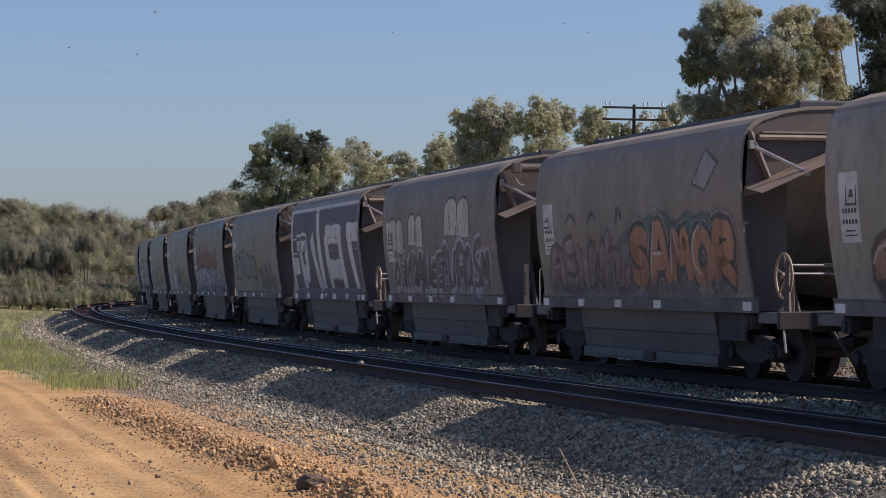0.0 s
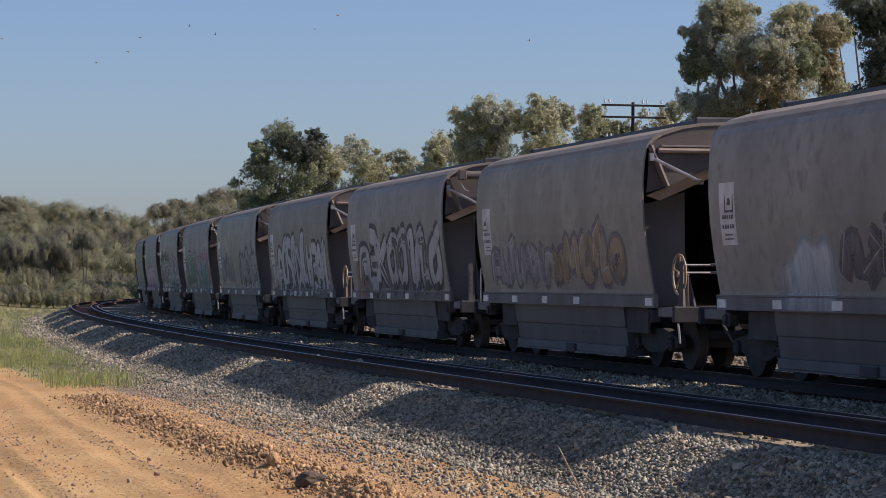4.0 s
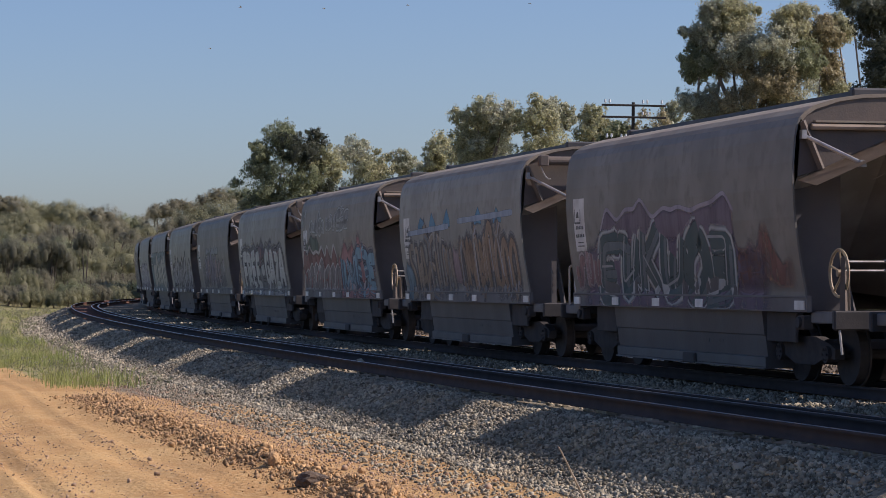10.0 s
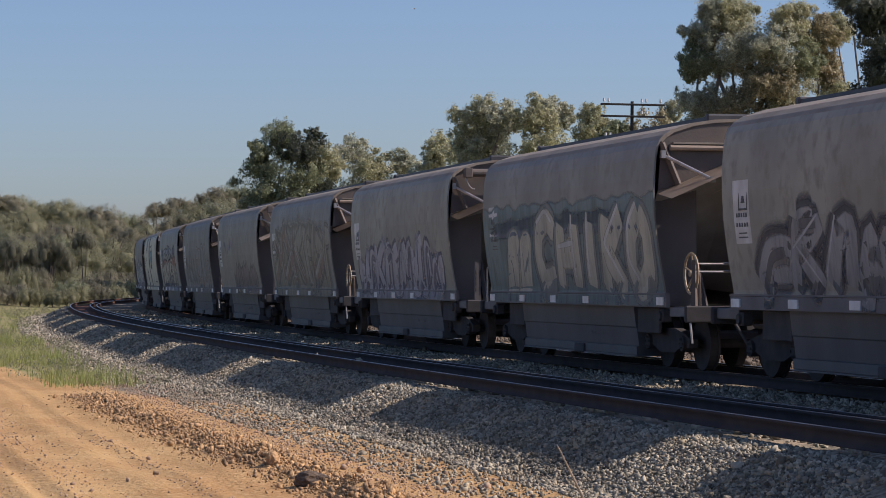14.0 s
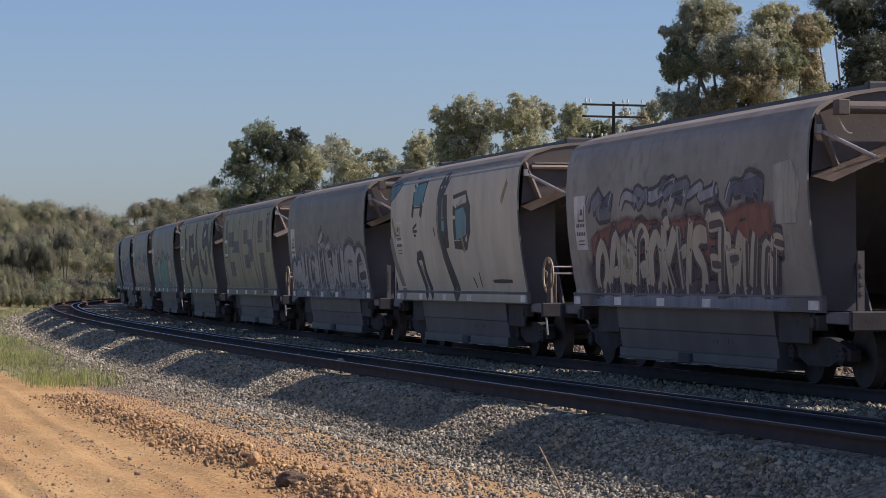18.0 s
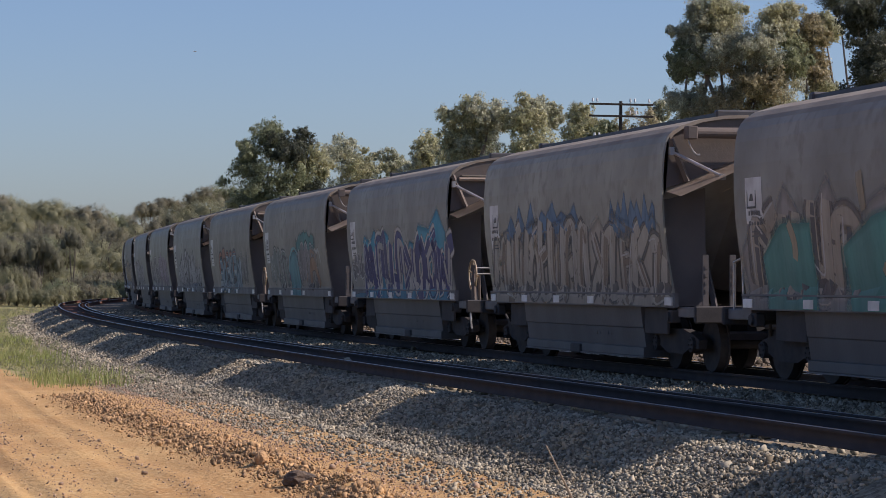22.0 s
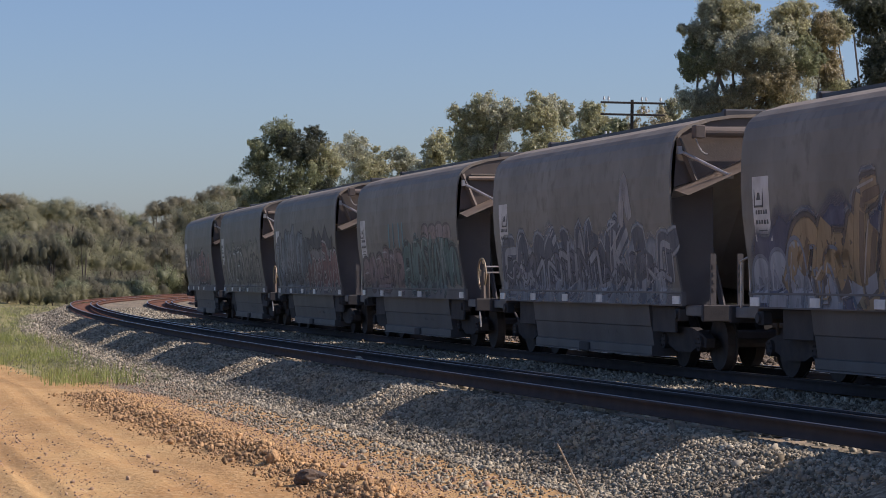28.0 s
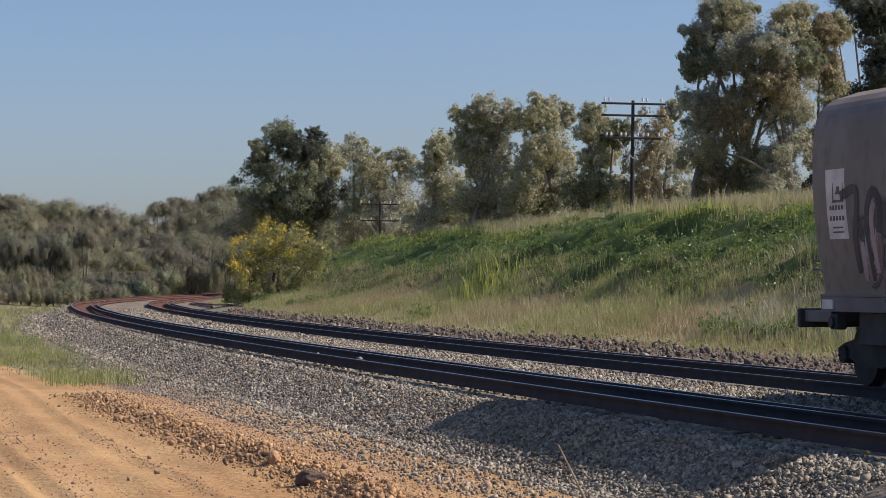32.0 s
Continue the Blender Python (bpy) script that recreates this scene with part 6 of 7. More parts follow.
    strokes(43, [[(0.95, 2.5), (1.5, 2.62), (1.45, 2.3), (1.3, 1.9), (1.35, 1.5)], [(1.75, 1.4), (1.7, 2.2), (1.95, 2.6), (2.2, 2.45), (2.1, 2.0)]], (0.05, 0.045, 0.05), 0.13, 0.25, 0.026)
    strokes(43, [[(1.9, 1.5), (1.85, 2.2), (2.0, 2.4)], [(1.5, 1.4), (1.52, 1.9)]], (0.42, 0.34, 0.35), 0.14, 0.35, 0.022)
    streaks(43, 1.5, 9.4, 1.1, 1.8, (0.28, 0.19, 0.17), 14, 3, 0.5)


LOOKS = {2: "hopper wagon painted purple with white block lettering", 13: "grey-green hopper wagon with faint yellowish lettering", 20: "dark hopper wagon with cream letters on a teal band",
         26: "cream painted hopper wagon with tall black and blue lettering", 28: "olive painted hopper wagon with dark blocks", 29: "olive painted hopper wagon with black curves",
         32: "dark hopper wagon with a navy and sky-blue graffiti piece", 12: "dark hopper wagon with a spiky pink graffiti piece", 8: "dark hopper wagon with silver graffiti letters",
         30: "dark hopper wagon with teal and tan graffiti", 17: "dark hopper wagon with white graffiti letters", 43: "last dark hopper wagon with pinkish red graffiti", 0: "dark hopper wagon with orange graffiti letters"}

paint_train()
for number, wagon in WAGONS.items():
    tagged(wagon, LOOKS.get(number, "dark weathered steel grain hopper wagon with faded graffiti"), "freight wagon", "wagons of the grain train")


# ---- loose stones and clods ----
def chip():
    """A six-sided block, split into triangles, that gets broken corners later."""
    v = np.array([(x, y, z) for x in (-1, 1) for y in (-1, 1) for z in (-1, 1)]) * 0.62
    q = [(0, 1, 3, 2), (4, 6, 7, 5), (0, 4, 5, 1), (2, 3, 7, 6), (0, 2, 6, 4), (1, 5, 7, 3)]
    return v, np.array([t for a, b, c, d in q for t in ((a, b, c), (a, c, d))])


def turned(n, rs):
    """n random rotation matrices."""
    q = rs.normal(size=(n, 4))
    q /= np.linalg.norm(q, axis=1, keepdims=True)
    w, x, y, z = q.T
    return np.stack([1 - 2 * (y * y + z * z), 2 * (x * y - z * w), 2 * (x * z + y * w), 2 * (x * y + z * w), 1 - 2 * (x * x + z * z), 2 * (y * z - x * w),
                     2 * (x * z - y * w), 2 * (y * z + x * w), 1 - 2 * (x * x + y * y)], -1).reshape(n, 3, 3)


def lumps(name, pos, size, mat, rs, flat=0.7, rough=0.34):
    """Angular lumps at pos, each its own crooked shape, in one mesh."""
    v, f = chip()
    n = len(pos)
    shape = v[None] + rs.uniform(-rough, rough, (n, len(v), 3))
    shape = shape * rs.uniform(0.5, 1.35, (n, 1, 3)) * np.array([1, 1, flat])
    shape = np.einsum("nij,nvj->nvi", turned(n, rs), shape) * size[:, None, None]
    verts = (shape + pos[:, None, :]).reshape(-1, 3)
    faces = (f[None] + (np.arange(n) * len(v))[:, None, None]).reshape(-1, 3)
    return new(name, mesh_of(name, verts, faces, mat))


M_STONE = material("ballast_granite", (0.325, 0.295, 0.222), (0.225, 0.20, 0.148), 0.5, 0.9, third=(0.35, 0.285, 0.185), fine=1.5, island=0.65, gloss=0.25)
M_CLOD = material("orange_earth_clod", (0.48, 0.305, 0.145), (0.30, 0.19, 0.10), 1.5, 0.95, 0, 0.01, 40, island=0.4)
M_PEBBLE = material("road_pebble", (0.45, 0.31, 0.20), (0.32, 0.22, 0.15), 1.5, 0.9, island=0.35)


def along(s, off):
    a = np.interp(s, LS, LA)
    return np.interp(s, LS, LX) + off * np.cos(a), np.interp(s, LS, LY) - off * np.sin(a)


def make_ballast():
    rs = np.random.RandomState(11)
    pos, size = [], []
    for s0, s1, o0, o1, per, big in ((-14, 10, -5.75, -3.92, 900, 0.0195), (10, 30, -5.75, -3.92, 520, 0.0235), (30, 60, -6.0, -3.92, 360, 0.026), (60, 125, -6.6, -3.92, 100, 0.038),
                                     (-14, 45, -2.2, 0.62, 190, 0.024), (45, 110, -2.2, 0.62, 50, 0.034), (-14, 60, 2.3, 3.5, 50, 0.042),
                                     (-14, 60, -3.7, -2.7, 30, 0.04), (-14, 40, -6.7, -5.5, 130, 0.021)):
        n = int((s1 - s0) * (o1 - o0) * per)
        s, off = rs.uniform(s0, s1, n), rs.uniform(o0, o1, n)
        x, y = along(s, off)
        keep = np.abs(np.degrees(np.arctan2(x, y))) < 11.5
        x, y = x[keep], y[keep]
        sz = big * rs.lognormal(0, 0.32, len(x))
        pos.append(np.stack([x, y, ground_height(x, y) + sz * 0.25], 1))
        size.append(sz)
    tagged(lumps("ballast", np.concatenate(pos), np.concatenate(size), M_STONE, rs), "grey and tan crushed granite ballast stones", "ballast", kind="stuff")


make_ballast()


def make_clods():
    rs = np.random.RandomState(5)
    n = 30000
    s = rs.uniform(-11, 15, n)
    off = -7.8 - 0.012 * s + rs.normal(0, 0.27, n)
    x, y = along(s, off)
    sz = np.minimum(0.0076 * rs.lognormal(0, 0.72, n), 0.045)
    z = ground_height(x, y) + sz * 0.4
    tagged(lumps("earth_clods", np.stack([x, y, z], 1), sz, M_CLOD, rs, 0.8, 0.5), "crumbly orange clods thrown up in a low windrow", "earth", kind="stuff")
    band = lambda m, s0, s1, o, w: (rs.uniform(s0, s1, m), o + rs.normal(0, w, m))
    rows = [band(11000, -12, 26, -6.75, 0.5), band(1000, -9, 12, -10.25, 0.28), band(450, -11, 4, -9.1, 0.12), band(700, -11, 4, -11.3, 0.2), band(350, -12, 20, -9.5, 1.6)]
    s, off = np.concatenate([a for a, _ in rows]), np.concatenate([b for _, b in rows])
    x, y = along(s, off)
    n = len(s)
    sz = 0.0085 * rs.lognormal(0, 0.5, n)
    z = ground_height(x, y) + sz * 0.3
    tagged(lumps("road_pebbles", np.stack([x, y, z], 1), sz, M_PEBBLE, rs, 0.7, 0.25), "small brown stones strewn over a sandy track", "pebbles", kind="stuff")


make_clods()


def make_bank_foot():
    """Dark crumbled earth along the far side of the tracks, at the foot of the bank."""
    rs = np.random.RandomState(61)
    n = 9000
    s, off = rs.uniform(-10, 95, n), 4.2 + rs.normal(0, 0.45, n)
    x, y = along(s, off)
    sz = 0.022 * rs.lognormal(0, 0.6, n)
    z = ground_height(x, y) + sz * 0.4
    m = material("dark_bank_earth", (0.19, 0.155, 0.115), (0.11, 0.09, 0.07), 0.8, 0.95, 0, 0.01, 40, island=0.45)
    tagged(lumps("bank_foot_earth", np.stack([x, y, z], 1), np.minimum(sz, 0.09), m, rs, 0.7, 0.5), "dark crumbled earth and litter at the foot of the bank", "earth", kind="stuff")


make_bank_foot()


def ground_at(px, py, h=0.0):
    """Place on the ground seen in a direction: px, py in units of 1/4500 right of and below the level line ahead."""
    d = np.linspace(14, 140, 1600)
    x, z = d * px / 4500, EYE[2] - d * py / 4500
    g = ground_height(x, d)
    i = int(np.argmax(z < g))
    return float(x[i]), float(d[i]), float(g[i]) + h


def single_lump(name, px, py, size, mat, label, category, seed, stretch=(1, 1, 1)):
    rs = np.random.RandomState(seed)
    bm = bmesh.new()
    bmesh.ops.create_icosphere(bm, subdivisions=3, radius=1)
    for v in bm.verts:
        k = 1 + 0.28 * noise.noise(v.co * 1.6 + Vector((seed, 0, 0))) + 0.12 * noise.noise(v.co * 5 + Vector((seed, 3, 0)))
        v.co = Vector((v.co.x * stretch[0], v.co.y * stretch[1], v.co.z * stretch[2])) * k * size
    ob = new(name, mesh_from(bm, name, mat))
    x, y, z = ground_at(px, py)
    ob.matrix_basis = pose(x, y, z + size * stretch[2] * 0.55, 0, 0, rs.uniform(0, 360))
    return tagged(ob, label, category)


M_TAR = material("dark_bitumen_lump", (0.07, 0.055, 0.045), (0.13, 0.09, 0.06), 8, 0.85, 0, 0.01, 40)
single_lump("rock", 552 - 784, 858 - 498, 0.155, M_TAR, "dark brown broken lump lying on the orange earth", "rock", 3, (1.25, 0.8, 0.62))
single_lump("clod", 484 - 784, 820 - 498, 0.085, M_CLOD, "large orange earth clod on the windrow", "clod", 8, (0.8, 0.9, 1.15))
single_lump("clod", 402 - 784 - 190, 745 - 498, 0.07, M_CLOD, "orange earth clod beside the wheel track", "clod", 12, (1.1, 0.9, 0.8))
single_lump("clod", 320 - 784, 785 - 498, 0.045, M_CLOD, "orange earth clod on the windrow", "clod", 15, (1.1, 0.9, 0.9))
single_lump("clod", 640 - 784, 835 - 498, 0.045, M_CLOD, "orange earth clod at the foot of the ballast", "clod", 21, (1, 0.9, 1))


def make_stick():
    x, y, z = ground_at(1040 - 784, 884 - 498)
    m = material("dry_stick_wood", (0.42, 0.35, 0.26), (0.30, 0.24, 0.17), 20, 0.9)
    bm = rod((0, 0, -0.05), (-0.27, -0.05, 0.50), 0.013, sides=6, r2=0.007)
    rod((-0.27, -0.05, 0.50), (-0.295, -0.05, 0.545), 0.007, bm, 6, 0.004)
    ob = new("stick", mesh_from(bm, "stick", m))
    ob.matrix_basis = pose(x, y, z)
    tagged(ob, "thin dry stick leaning out of the ballast", "stick")


make_stick()


# ---- plants ----
def leaf_material(name, base, other, thin=0.48, scale=0.6, spread=0.4, gloss=0.4):
    return material(name, base, other, scale, 0.42, 0, 0, island=spread, thin=thin, gloss=gloss)


M_GUM = leaf_material("gum_leaf", (0.40, 0.405, 0.245), (0.49, 0.47, 0.295))
M_GUM_RUST = leaf_material("gum_leaf_rusty", (0.33, 0.30, 0.18), (0.38, 0.33, 0.20))
M_GUM_GREY = leaf_material("gum_leaf_grey", (0.405, 0.42, 0.305), (0.50, 0.495, 0.36))
M_GUM_DARK = leaf_material("gum_leaf_dark", (0.235, 0.262, 0.155), (0.30, 0.32, 0.18))
# the two lighter scrub colours are greyed to include distance haze
M_SCRUB = leaf_material("hazed_scrub_leaf", (0.30, 0.285, 0.20), (0.25, 0.24, 0.17), 0.55, 0.6, 0.15, 0.1)
M_SCRUB2 = leaf_material("hazed_scrub_leaf_light", (0.325, 0.325, 0.20), (0.28, 0.277, 0.175), 0.55, 0.6, 0.15, 0.1)
M_SCRUB_DARK = leaf_material("scrub_leaf_dark", (0.19, 0.19, 0.14), (0.21, 0.21, 0.145), 0.55, 0.6, 0.15, 0.1)
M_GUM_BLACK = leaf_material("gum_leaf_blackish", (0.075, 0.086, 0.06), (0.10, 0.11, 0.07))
M_WATTLE = leaf_material("wattle_leaf", (0.31, 0.32, 0.12), (0.39, 0.37, 0.15), 0.5, 0.6, 0.3)
M_BLOSSOM = leaf_material("wattle_blossom", (0.78, 0.60, 0.06), (0.66, 0.52, 0.07), 0.3)
M_BARK = material("gum_bark", (0.30, 0.26, 0.22), (0.16, 0.13, 0.11), 1.2, 0.9, 0, 0.01, 20, stretch=(1, 1, 0.3))
M_TWIG = material("scrub_bark", (0.12, 0.10, 0.085), (0.08, 0.068, 0.058), 2, 0.9)
M_STRAW = leaf_material("dry_grass_blade", (0.48, 0.42, 0.235), (0.33, 0.33, 0.145), 0.5, 0.5, 0.22)
M_DEAD = leaf_material("dead_grass_blade", (0.36, 0.255, 0.15), (0.42, 0.33, 0.19), 0.5, 0.5, 0.2)
M_GRASS = leaf_material("green_grass_blade", (0.28, 0.33, 0.10), (0.38, 0.38, 0.15), 0.5, 0.35, 0.25)
M_HERB = leaf_material("dark_herb_leaf", (0.135, 0.20, 0.06), (0.20, 0.27, 0.075), 0.4, 0.5, 0.3)
M_CREST = leaf_material("bright_grass_blade", (0.30, 0.37, 0.08), (0.37, 0.39, 0.10), 0.5, 0.5)
M_SILVER = leaf_material("pale_grass_blade", (0.44, 0.43, 0.29), (0.35, 0.36, 0.21), 0.5, 0.5, 0.25)


def leaf_cloud(blobs, per, size, rs, hang=0.3, shell=0.55, facing=0.0, plump=1.0, wide=1.0):
    """Leaf sprays: small bent blades, in clumps that fill the blobs (centre, radii) unevenly."""
    V, F = [], []
    base = 0
    for (c, r) in blobs:
        c, r = np.array(c), np.array(r)
        nc = max(8, int(per * 0.03))
        u = rs.normal(size=(nc, 3))
        u /= np.linalg.norm(u, axis=1, keepdims=True)
        centre = c + u * r * (shell + (1 - shell) * rs.uniform(0, 1, (nc, 1)) ** 0.6)
        cr = r.mean() * rs.uniform(0.16, 0.36, nc) * plump
        k = per // nc
        p = np.repeat(centre, k, 0) + np.clip(rs.normal(0, 0.5, (nc * k, 3)), -1.1, 1.1) * np.repeat(cr, k)[:, None]
        n = len(p)
        d = rs.normal(size=(n, 3))
        d[:, 2] -= hang * 2
        d /= np.linalg.norm(d, axis=1, keepdims=True)
        out = p - c
        out /= np.linalg.norm(out, axis=1, keepdims=True) + 1e-6
        loose = rs.normal(size=(n, 3))
        loose /= np.linalg.norm(loose, axis=1, keepdims=True)
        nrm = facing * out + (1 - facing) * loose
        w = np.cross(d, nrm)
        w /= np.linalg.norm(w, axis=1, keepdims=True)
        if facing:
            d = np.cross(nrm, w)
            d /= np.linalg.norm(d, axis=1, keepdims=True)
        w /= np.linalg.norm(w, axis=1, keepdims=True)
        L = size * rs.uniform(0.6, 1.4, (n, 1))
        W = L * rs.uniform(0.22, 0.42, (n, 1)) * wide
        quad = np.stack([p - d * L * 0.5, p + w * W * 0.5, p + d * L * 0.5, p - w * W * 0.5], 1).reshape(-1, 3)
        V.append(quad)
        F.append(np.arange(n * 4).reshape(-1, 4) + base)
        base += n * 4
    return np.concatenate(V), np.concatenate(F)


def limb(bm, pts, r0, r1, sides=7):
    """A tapering bent limb through pts."""
    rings = []
    for i, p in enumerate(pts):
        p = Vector(p)
        q = Vector(pts[min(i + 1, len(pts) - 1)]) - Vector(pts[max(i - 1, 0)])
        m = q.to_track_quat("Z", "Y").to_matrix()
        r = r0 + (r1 - r0) * i / (len(pts) - 1)
        rings.append([bm.verts.new(p + m @ Vector((r * math.cos(a), r * math.sin(a), 0))) for a in np.arange(sides) * math.tau / sides])
    for a, b in zip(rings, rings[1:]):
        for j in range(sides):
            bm.faces.new((a[j], a[(j + 1) % sides], b[(j + 1) % sides], b[j]))
    return bm


def gum_tree(depth, root_px, blobs_px, mats, per, leaf, label, seed, stems=1):
    """A gum tree whose crown is a group of leafy masses; directions as in ground_at, at one distance with some depth."""
    rs = np.random.RandomState(seed)
    gx = root_px * depth / 4500
    gz = float(ground_height([gx], [depth], False)[0])
    tree = tagged(new("tree"), label, "tree")
    tree.matrix_basis = pose(gx, depth, gz)
    k = depth / 4500
    blobs = []
    for px, py, r in blobs_px:
        rad = r * k
        blobs.append(((px * k - gx, rs.uniform(-0.9, 0.9) * rad, EYE[2] - py * k - gz), (rad * 1.02, rad * 1.15, rad * 0.98)))
    tops = sorted(blobs, key=lambda b: -b[0][2])
    for st in range(stems):
        sx = (st - (stems - 1) / 2) * 1.6 + rs.uniform(-0.3, 0.3)
        goal = np.array(tops[st % len(tops)][0])
        mid = np.array([sx * 0.6 + goal[0] * 0.4, goal[1] * 0.3, goal[2] * 0.5])
        bm = limb(bmesh.new(), [(sx, 0, -0.3), (sx * 0.95, 0, goal[2] * 0.2), tuple(mid), tuple(goal * [0.9, 0.9, 0.85] + [sx * 0.1, 0, 0])], 0.26, 0.07)
        trunk = part("trunk", bm, M_BARK, tree, smooth=True)
        for (c, r) in blobs[st::stems]:
            t = rs.uniform(0.35, 0.75)
            a = np.array([sx, 0, 0]) * (1 - t) + mid * t
            c = np.array(c)
            bend = (a + c) / 2 + rs.normal(0, 0.3, 3)
            part("limb", limb(bmesh.new(), [tuple(a), tuple(bend), tuple(c)], 0.10, 0.03, 5), M_BARK, trunk, smooth=True)
    n = len(mats)
    for i, m in enumerate(mats):
        sel = blobs[i::n]
        if sel:
            # each mass is a bunch of smaller leaf heads, drawn out upwards, with gaps between them
            heads = []
            for c, r in sel:
                for _ in range(11):
                    u = rs.normal(size=3)
                    u *= rs.uniform(0.3, 0.85) / np.linalg.norm(u)
                    q = r[0] * rs.uniform(0.42, 0.66)
                    heads.append((tuple(np.array(c) + u * np.array(r)), (q, q, q * rs.uniform(0.9, 1.3))))
            v, f = leaf_cloud(heads, int(per * 0.42), leaf * 0.5, rs, 0.3, 0.4, 0.5, 1.05, 1.35)
            # smaller sprays that break up the outline of each mass
            tufts = []
            for c, r in sel:
                for _ in range(5):
                    u = rs.normal(size=3)
                    u /= np.linalg.norm(u)
                    q = r[0] * rs.uniform(0.25, 0.5)
                    tufts.append((tuple(np.array(c) + u * np.array(r) * rs.uniform(0.8, 1.15)), (q, q, q * 0.85)))
            v2, f2 = leaf_cloud(tufts, int(per * 0.34), leaf * 0.48, rs, 0.3, 0.3, 0.68, 1.2, 1.2)
            v, f = np.concatenate([v, v2]), np.concatenate([f, f2 + len(v)])
            part("crown", mesh_of("crown", v, f, m), None, tree)
    return tree


def P(*rows):
    return [(x - 784, y - 498, r) for x, y, r in rows]


def make_trees():
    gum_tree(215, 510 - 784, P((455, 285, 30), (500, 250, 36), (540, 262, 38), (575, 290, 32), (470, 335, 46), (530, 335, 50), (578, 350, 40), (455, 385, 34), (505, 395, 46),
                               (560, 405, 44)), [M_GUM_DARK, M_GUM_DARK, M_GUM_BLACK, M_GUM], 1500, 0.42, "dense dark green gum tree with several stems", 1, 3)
    gum_tree(235, 660 - 784, P((625, 275, 34), (665, 297, 32), (712, 288, 28), (640, 335, 46), (700, 340, 42), (615, 395, 44), (685, 405, 48), (735, 400, 40)),
             [M_GUM_GREY, M_GUM], 1300, 0.42, "grey-green gum trees in a loose row", 2, 3)
    gum_tree(195, 775 - 784, P((775, 268, 30), (765, 315, 38), (800, 350, 40), (765, 385, 38), (810, 400, 36)), [M_GUM, M_GUM_GREY], 1300, 0.4, "olive gum tree with an open crown", 3, 2)
    gum_tree(172, 865 - 784, P((845, 215, 40), (888, 208, 32), (835, 262, 44), (882, 275, 46), (850, 335, 50), (905, 345, 44), (870, 390, 44)), [M_GUM, M_GUM_GREY], 1600, 0.36,
             "tall olive-green gum tree with pale forked limbs", 4, 2)
    gum_tree(170, 965 - 784, P((945, 208, 34), (985, 200, 32), (958, 262, 44), (992, 290, 38), (945, 335, 46), (1002, 355, 42), (965, 390, 42)), [M_GUM, M_GUM_GREY], 1600, 0.36,
             "tall olive-green gum tree with a split crown", 5, 2)
    gum_tree(160, 1060 - 784, P((1050, 222, 34), (1085, 240, 28), (1058, 285, 42), (1035, 340, 42), (1088, 345, 40), (1055, 375, 34)), [M_GUM, M_GUM_DARK], 1500, 0.34,
             "rounded olive gum tree behind the pole", 6, 2)
    gum_tree(158, 1160 - 784, P((1150, 232, 36), (1190, 200, 22), (1135, 295, 44), (1190, 292, 38), (1165, 345, 40), (1205, 345, 32)), [M_GUM_RUST, M_GUM_GREY], 800, 0.34,
             "thin gum tree with reddish-brown dying leaves", 7, 2)
    gum_tree(122, 1320 - 784, P((1250, 42, 38), (1300, 22, 42), (1238, 105, 36), (1295, 105, 46), (1355, 145, 52), (1362, 85, 40), (1400, 40, 38), (1415, 110, 40), (1240, 185, 38),
                                (1300, 205, 52), (1395, 185, 46), (1245, 262, 44), (1310, 295, 52), (1385, 280, 52), (1270, 335, 40), (1350, 340, 44)),
             [M_GUM_GREY, M_GUM, M_GUM_DARK, M_GUM_GREY, M_GUM_RUST], 2700, 0.24, "tall gum tree with grey-green and bronze foliage masses", 8, 4)
    gum_tree(124, 1470 - 784, P((1450, 62, 34), (1482, 50, 30), (1462, 125, 40), (1490, 190, 42), (1455, 250, 44), (1490, 310, 44)), [M_GUM_RUST, M_GUM], 2400, 0.24,
             "tall gum tree with bronze new growth at the top", 9, 2)
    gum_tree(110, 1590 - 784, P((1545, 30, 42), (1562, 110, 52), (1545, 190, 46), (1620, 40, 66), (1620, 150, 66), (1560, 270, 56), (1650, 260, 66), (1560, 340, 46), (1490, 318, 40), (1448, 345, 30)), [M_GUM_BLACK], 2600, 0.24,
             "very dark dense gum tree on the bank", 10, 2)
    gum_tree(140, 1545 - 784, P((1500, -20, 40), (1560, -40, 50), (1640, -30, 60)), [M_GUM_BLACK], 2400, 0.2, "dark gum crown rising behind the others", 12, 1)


make_trees()


